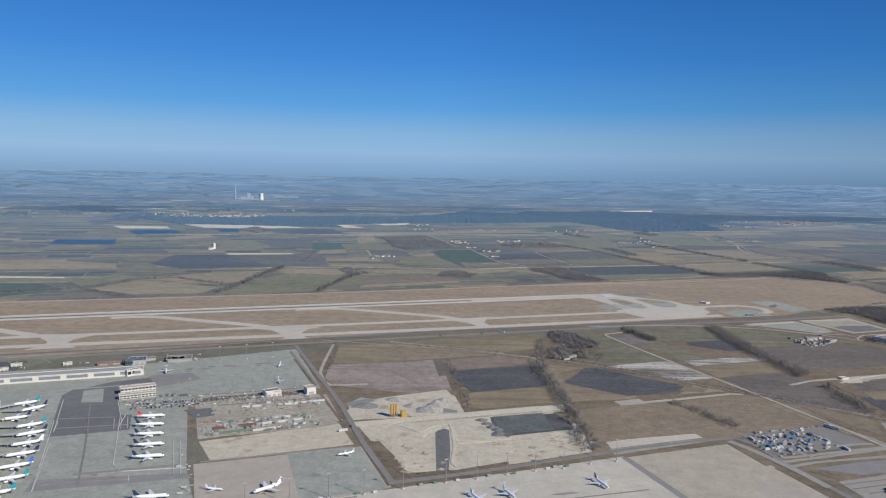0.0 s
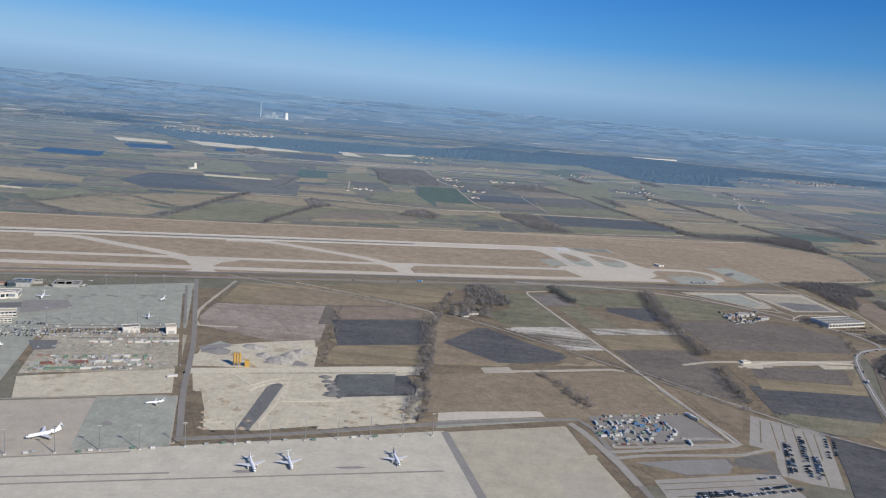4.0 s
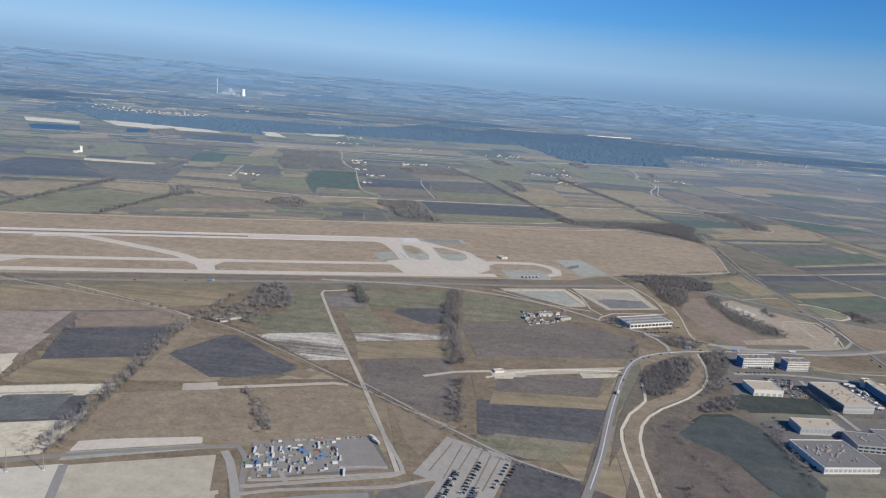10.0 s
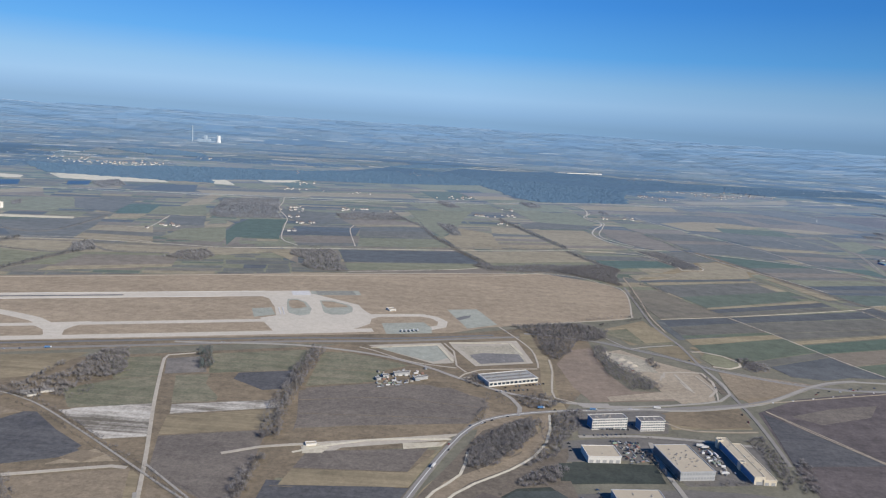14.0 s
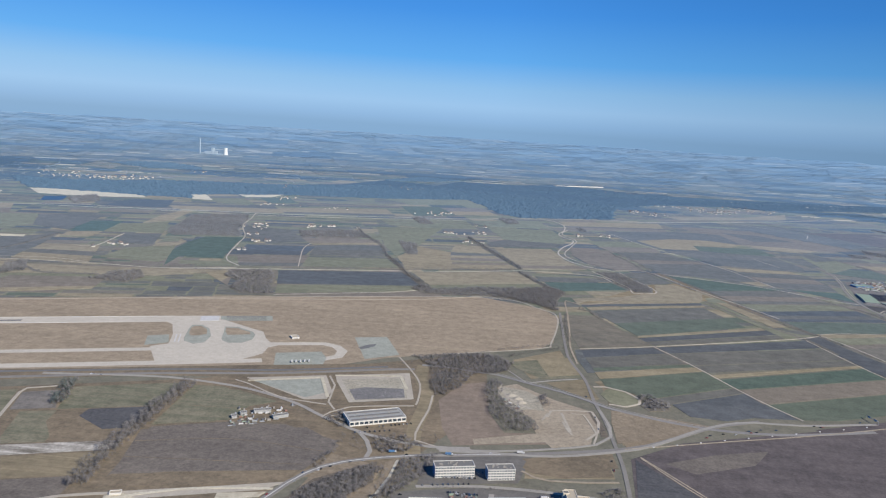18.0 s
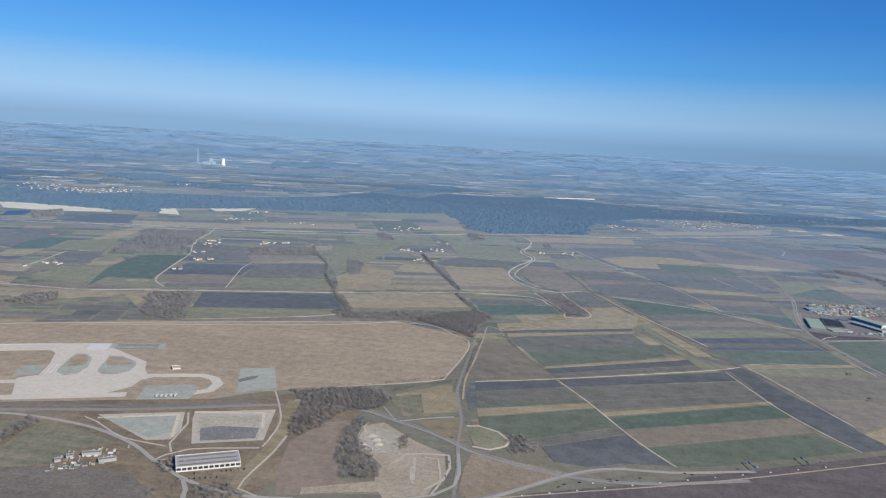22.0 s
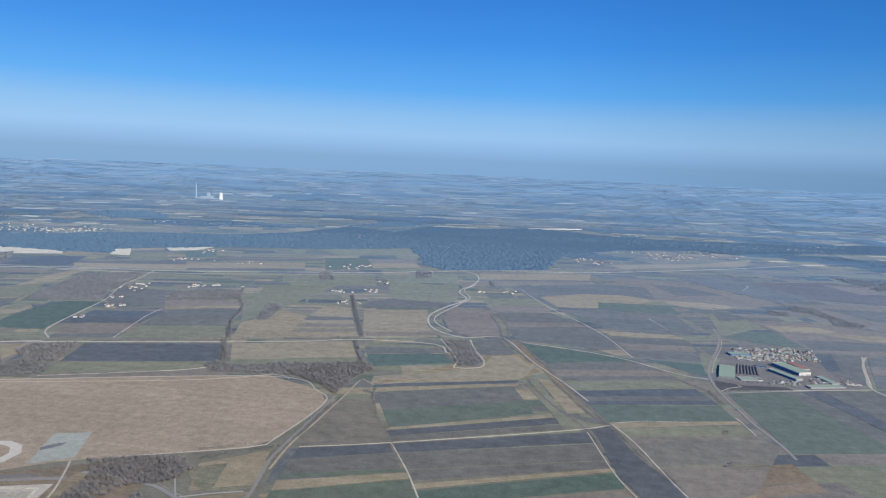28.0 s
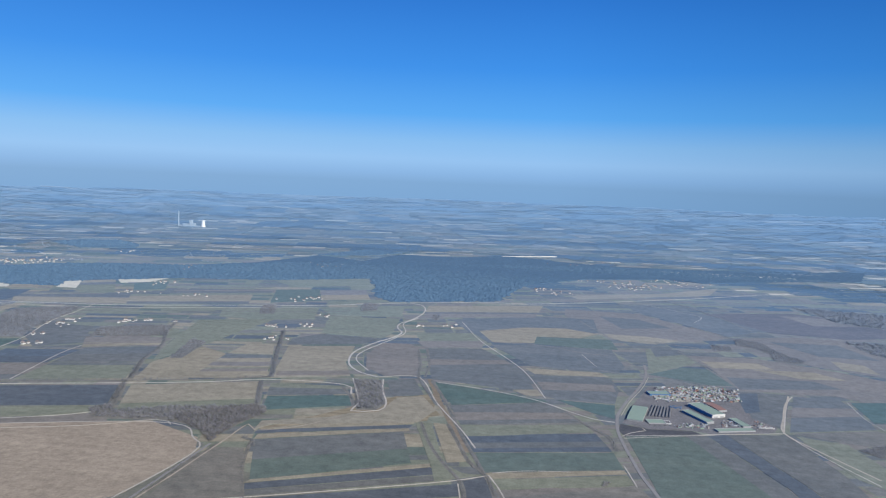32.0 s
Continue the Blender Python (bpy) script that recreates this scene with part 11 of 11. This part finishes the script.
heap(-10.3, 215.1, 0.6, 0.53, MAT_SANDB, "low brown mound of earth on sand", 43)
heap(-4.6, 219.2, 0.6, 0.36, MAT_SANDB, "low brown mound of earth on sand", 44)
heap(-10.8, 218.8, 0.9, 0.32, MAT_SANDB, "low brown mound of earth on sand", 45)
heap(-15.0, 234.1, 0.6, 0.45, MAT_SANDB, "low brown mound of earth on sand", 46)
heap(-6.5, 221.6, 0.6, 0.54, MAT_SANDB, "low brown mound of earth on sand", 47)
heap(1.4, 222.9, 1.0, 0.55, MAT_SANDB, "low brown mound of earth on sand", 48)
heap(-13.2, 225.3, 0.6, 0.52, MAT_SANDB, "low brown mound of earth on sand", 49)
heap(-9.7, 234.9, 0.8, 0.52, MAT_SANDB, "low brown mound of earth on sand", 50)
heap(-9.3, 234.6, 1.2, 0.27, MAT_SANDB, "low brown mound of earth on sand", 51)
heap(1.0, 217.6, 1.0, 0.58, MAT_SANDB, "low brown mound of earth on sand", 52)
heap(-8.9, 232.3, 0.8, 0.51, MAT_SANDB, "low brown mound of earth on sand", 53)
heap(-4.1, 229.6, 1.2, 0.26, MAT_SANDB, "low brown mound of earth on sand", 54)
heap(-10.9, 236.3, 0.8, 0.60, MAT_SANDB, "low brown mound of earth on sand", 55)
heap(-8.9, 214.8, 1.1, 0.49, MAT_SANDB, "low brown mound of earth on sand", 56)
heap(39.5, 246.3, 0.7, 0.28, MAT_SANDB, "low brown mound of earth on sand", 57)
heap(48.0, 237.4, 0.9, 0.27, MAT_SANDB, "low brown mound of earth on sand", 58)
heap(41.4, 248.1, 0.5, 0.28, MAT_SANDB, "low brown mound of earth on sand", 59)
heap(31.2, 237.4, 1.1, 0.30, MAT_SANDB, "low brown mound of earth on sand", 60)
heap(21.0, 240.0, 0.5, 0.59, MAT_SANDB, "low brown mound of earth on sand", 61)
heap(32.3, 229.5, 1.0, 0.46, MAT_SANDB, "low brown mound of earth on sand", 62)
heap(44.2, 247.5, 0.9, 0.35, MAT_SANDB, "low brown mound of earth on sand", 63)
heap(25.6, 234.0, 0.5, 0.26, MAT_SANDB, "low brown mound of earth on sand", 64)
heap(46.2, 240.9, 1.0, 0.52, MAT_SANDB, "low brown mound of earth on sand", 65)
heap(31.0, 237.6, 0.8, 0.49, MAT_SANDB, "low brown mound of earth on sand", 66)
heap(44.5, 241.8, 0.7, 0.55, MAT_SANDB, "low brown mound of earth on sand", 67)
heap(30.5, 230.1, 1.0, 0.59, MAT_SANDB, "low brown mound of earth on sand", 68)
heap(34.6, 233.8, 1.0, 0.43, MAT_SANDB, "low brown mound of earth on sand", 69)
heap(45.7, 243.0, 1.0, 0.45, MAT_SANDB, "low brown mound of earth on sand", 70)
heap(22.6, 231.8, 0.6, 0.38, MAT_SANDB, "low brown mound of earth on sand", 71)
heap(47.4, 239.9, 0.9, 0.49, MAT_SANDB, "low brown mound of earth on sand", 72)
heap(41.5, 238.4, 0.9, 0.54, MAT_SANDB, "low brown mound of earth on sand", 73)
heap(332.0, 461.7, 2.2, 1.2, MAT_GRAVEL, "pale gravel heap at the works", 120)
heap(333.8, 456.9, 2.2, 1.2, MAT_GRAVEL, "pale gravel heap at the works", 121)
heap(328.7, 466.3, 2.2, 1.2, MAT_GRAVEL, "pale gravel heap at the works", 122)
gantry(513.9, 471.5, 12, 9)
gantry(542.9, 483.5, 12, 9)

# ---- distance: power station, silo tower, villages ----
power_station(-777, 2790)
hall("grain_silo", -262.2, 848.9, 49.4, 2.8, 3.0, 6.5, MAT_WALLWHITE, MAT_ROOFWHITE, "white concrete grain silo tower", "silo")
hall("grain_silo_annex", -262.7, 840.3, 86.7, 8.6, 2.8, 2.0, MAT_WALLWHITE, MAT_ROOFGREY, "low white annex of a silo", "shed")
village(788.5, 1642.3, 16, 20, 7)
village(742.1, 1606.6, 10, 16, 8)
village(756.4, 1636.5, 16, 34, 24)
village(874.4, 1713.1, 14, 34, 25)
village(769.0, 2079.5, 12, 22, 29)
village(647.9, 1976.6, 8, 26, 33)
HAMLETS = [(23, 988, 9, 7), (23, 1014, 8, 7), (38, 928, 5, 5), (57, 887, 4, 4), (59, 831, 5, 4), (67, 891, 4, 3), (83, 1029, 8, 9), (100, 1040, 7, 6), (140, 1043, 3, 4), (261, 1056, 9, 8), (288, 989, 7, 8), (301, 1072, 6, 7), (302, 1140, 4, 5), (436, 1115, 4, 4), (469, 1128, 5, 6), (216, 1253, 8, 12), (244, 1278, 7, 9), (-31, 1232, 9, 16), (-37, 1334, 9, 14), (60, 1234, 6, 12), (117, 1702, 14, 26), (613, 1489, 10, 14), (747, 1671, 16, 24), (838, 1744, 16, 22), (683, 1686, 10, 16), (585, 1523, 10, 10), (-502, 1491, 20, 26), (-452, 1497, 22, 26), (-408, 1512, 18, 24), (-401, 1556, 14, 20), (-568, 1544, 8, 22), (-201, 2041, 10, 30), (-107, 1548, 6, 20), (-346, 1774, 5, 22), (-64, 810, 5, 4), (-54, 807, 4, 4), (-73, 785, 3, 4)]
for k, (hx, hy, count, spread) in enumerate(HAMLETS):
    village(hx, hy, count, spread, 100 + k)
hall("far_factory", 478.2, 2100.5, 29.2, 157.8, 10.0, 2, MAT_WALLWHITE, MAT_ROOFGREY, "long white factory far across the plain", "factory")

# ---- stacked goods and clutter ----
goods_crowd([(697, 896.7), (758.9, 914.3), (756.6, 881.3), (743.8, 862.1), (712.3, 853.4), (692.9, 857.3)], 420, 1.5, 12, "rows of stacked concrete goods in the works yard", 1)
goods_crowd([(757.9, 909.8), (773.3, 904.5), (769, 867.2), (753.6, 861.7), (751.1, 879.8)], 120, 1.4, 12, "rows of stacked concrete goods in the works yard", 2)
goods_crowd([(700.9, 789.7), (728.2, 798.3), (722.9, 780.7), (698.6, 776.8)], 50, 1.1, 12, "crates and vehicles in front of a works hall", 3)
goods_crowd([(739, 806.3), (752, 809.7), (752.7, 794.8), (734.8, 788.1)], 60, 1.1, 12, "stacked goods between works sheds", 4)
goods_crowd([(766.7, 813.6), (776.9, 797.1), (762.8, 788.6), (757.7, 797.1)], 40, 1.0, 12, "stacked goods at the edge of a works", 5)
goods_crowd([(-84.4, 255.4), (-47.7, 265.9), (-42.8, 254.1), (-64, 246.1), (-78.1, 241.7)], 150, 0.8, 18, "crates and pallets on a dusty storage ground", 6)
goods_crowd([(-89.7, 286.8), (-58.3, 297), (-51.3, 287.6), (-84, 276.2)], 110, 0.55, 18, "small carts and crates beside the apron", 7)
goods_crowd([(-76.7, 276.5), (-47, 286.3), (-44.5, 279.9), (-73.1, 272.2)], 60, 0.7, 18, "crates along the storage ground fence", 8)
goods_crowd([(-120.6, 276.8), (-93.7, 287), (-88.5, 276.1), (-113.1, 266.6)], 120, 0.6, 18, "service carts and trolleys by the apron", 9)
goods_crowd([(108.2, 252.6), (127.9, 259.3), (135.4, 254.7), (134.5, 247.1), (112.9, 236.3), (110.5, 242)], 48, 0.6, 15, "pallets and machines in the container yard", 10)
goods_crowd([(110.6, 255.5), (139.5, 264.5), (139.3, 263.5), (110.6, 254.5)], 24, 0.7, 15, "vehicles parked along the yard fence", 11)
goods_crowd([(338.1, 359), (343.2, 345.8), (344.8, 333.1), (340.3, 332.4), (337.5, 351.7)], 40, 0.8, 20, "trailers and crates between warehouses", 12)
goods_crowd([(302.7, 355.5), (315.1, 355), (313.3, 337.5), (305.9, 337), (305.5, 346.2)], 60, 0.7, 20, "small vehicles and bins round a warehouse", 13)
goods_crowd([(198.8, 417.5), (223.8, 429.8), (223.6, 410.4), (201.6, 394.6)], 70, 0.9, 15, "machines and huts of a small depot", 14)
goods_crowd([(324.2, 462.1), (329.4, 456.8), (333.8, 448.3), (330.1, 445), (326.3, 451.3)], 20, 0.8, 10, "machines on a works site", 15)
hall("warehouse", 290.5, 272.1, 11.4, 20.8, 19.2, 2.2, MAT_WALLWHITE, MAT_ROOFGREY, "large grey-roofed warehouse with many roof vents", "warehouse", units=44, windows=12, glass=MAT_BOXGREY)
hall("warehouse", 310.8, 291.2, 1.5, 12.9, 11.2, 2.6, MAT_WALLGREY, MAT_ROOFGREY, "grey office annex between warehouses", "building", units=8, windows=6, storeys=2)
car_row(287.1, 292.3, 286.4, 272.6, 9, -2, 81, 0.8)
car_row(290.3, 293.0, 289.5, 273.2, 8, -2, 82, 0.8)
car_row(290.3, 313.4, 291.5, 300.6, 6, 5, 83, 0.8)
car_row(292.6, 343.6, 313.8, 346.0, 9, 96, 84, 0.8)
hall("service_building", -126.9, 337.8, 15.0, 11.2, 7.5, 1.2, MAT_WALLGREY, MAT_ROOFGREY, "low pale service building by the apron", "building", gates=3, units=4)
hall("service_building", -141.7, 331.1, 18.7, 7.5, 8.2, 1.8, MAT_WALLSTEEL, MAT_BLUEGLASS, "pavilion with a glass blue roof", "building", gates=3, units=4)
hall("service_building", -68.1, 287.1, 22.2, 5.8, 2.2, 1.6, MAT_WALLWHITE, MAT_ROOFGREY, "long low white maintenance hall", "building", gates=3, units=4)
container("cabin", 391.3, 414.2, 12, 0.55)
container("cabin", 402.9, 419.0, 12, 0.55)
container("cabin", 414.8, 424.0, 12, 0.55)
container("cabin", 427.0, 429.1, 12, 0.55)
container("cabin", 439.6, 434.3, 12, 0.55)
container("cabin", 452.4, 439.6, 12, 0.55)
container("cabin", 465.6, 445.0, 12, 0.55)
container("cabin", 479.1, 450.7, 12, 0.55)
container("cabin", 492.9, 456.4, 12, 0.55)
container("cabin", 507.1, 462.3, 12, 0.55)
container("cabin", 521.8, 468.4, 12, 0.55)
container("cabin", 536.8, 474.6, 12, 0.55)
container("cabin", 552.2, 481.0, 12, 0.55)
car_row(262.6, 408.8, 281.5, 417.6, 12, 115, 91, 0.8)
car_row(258.2, 402.5, 273.0, 407.6, 8, 109, 92, 0.8)
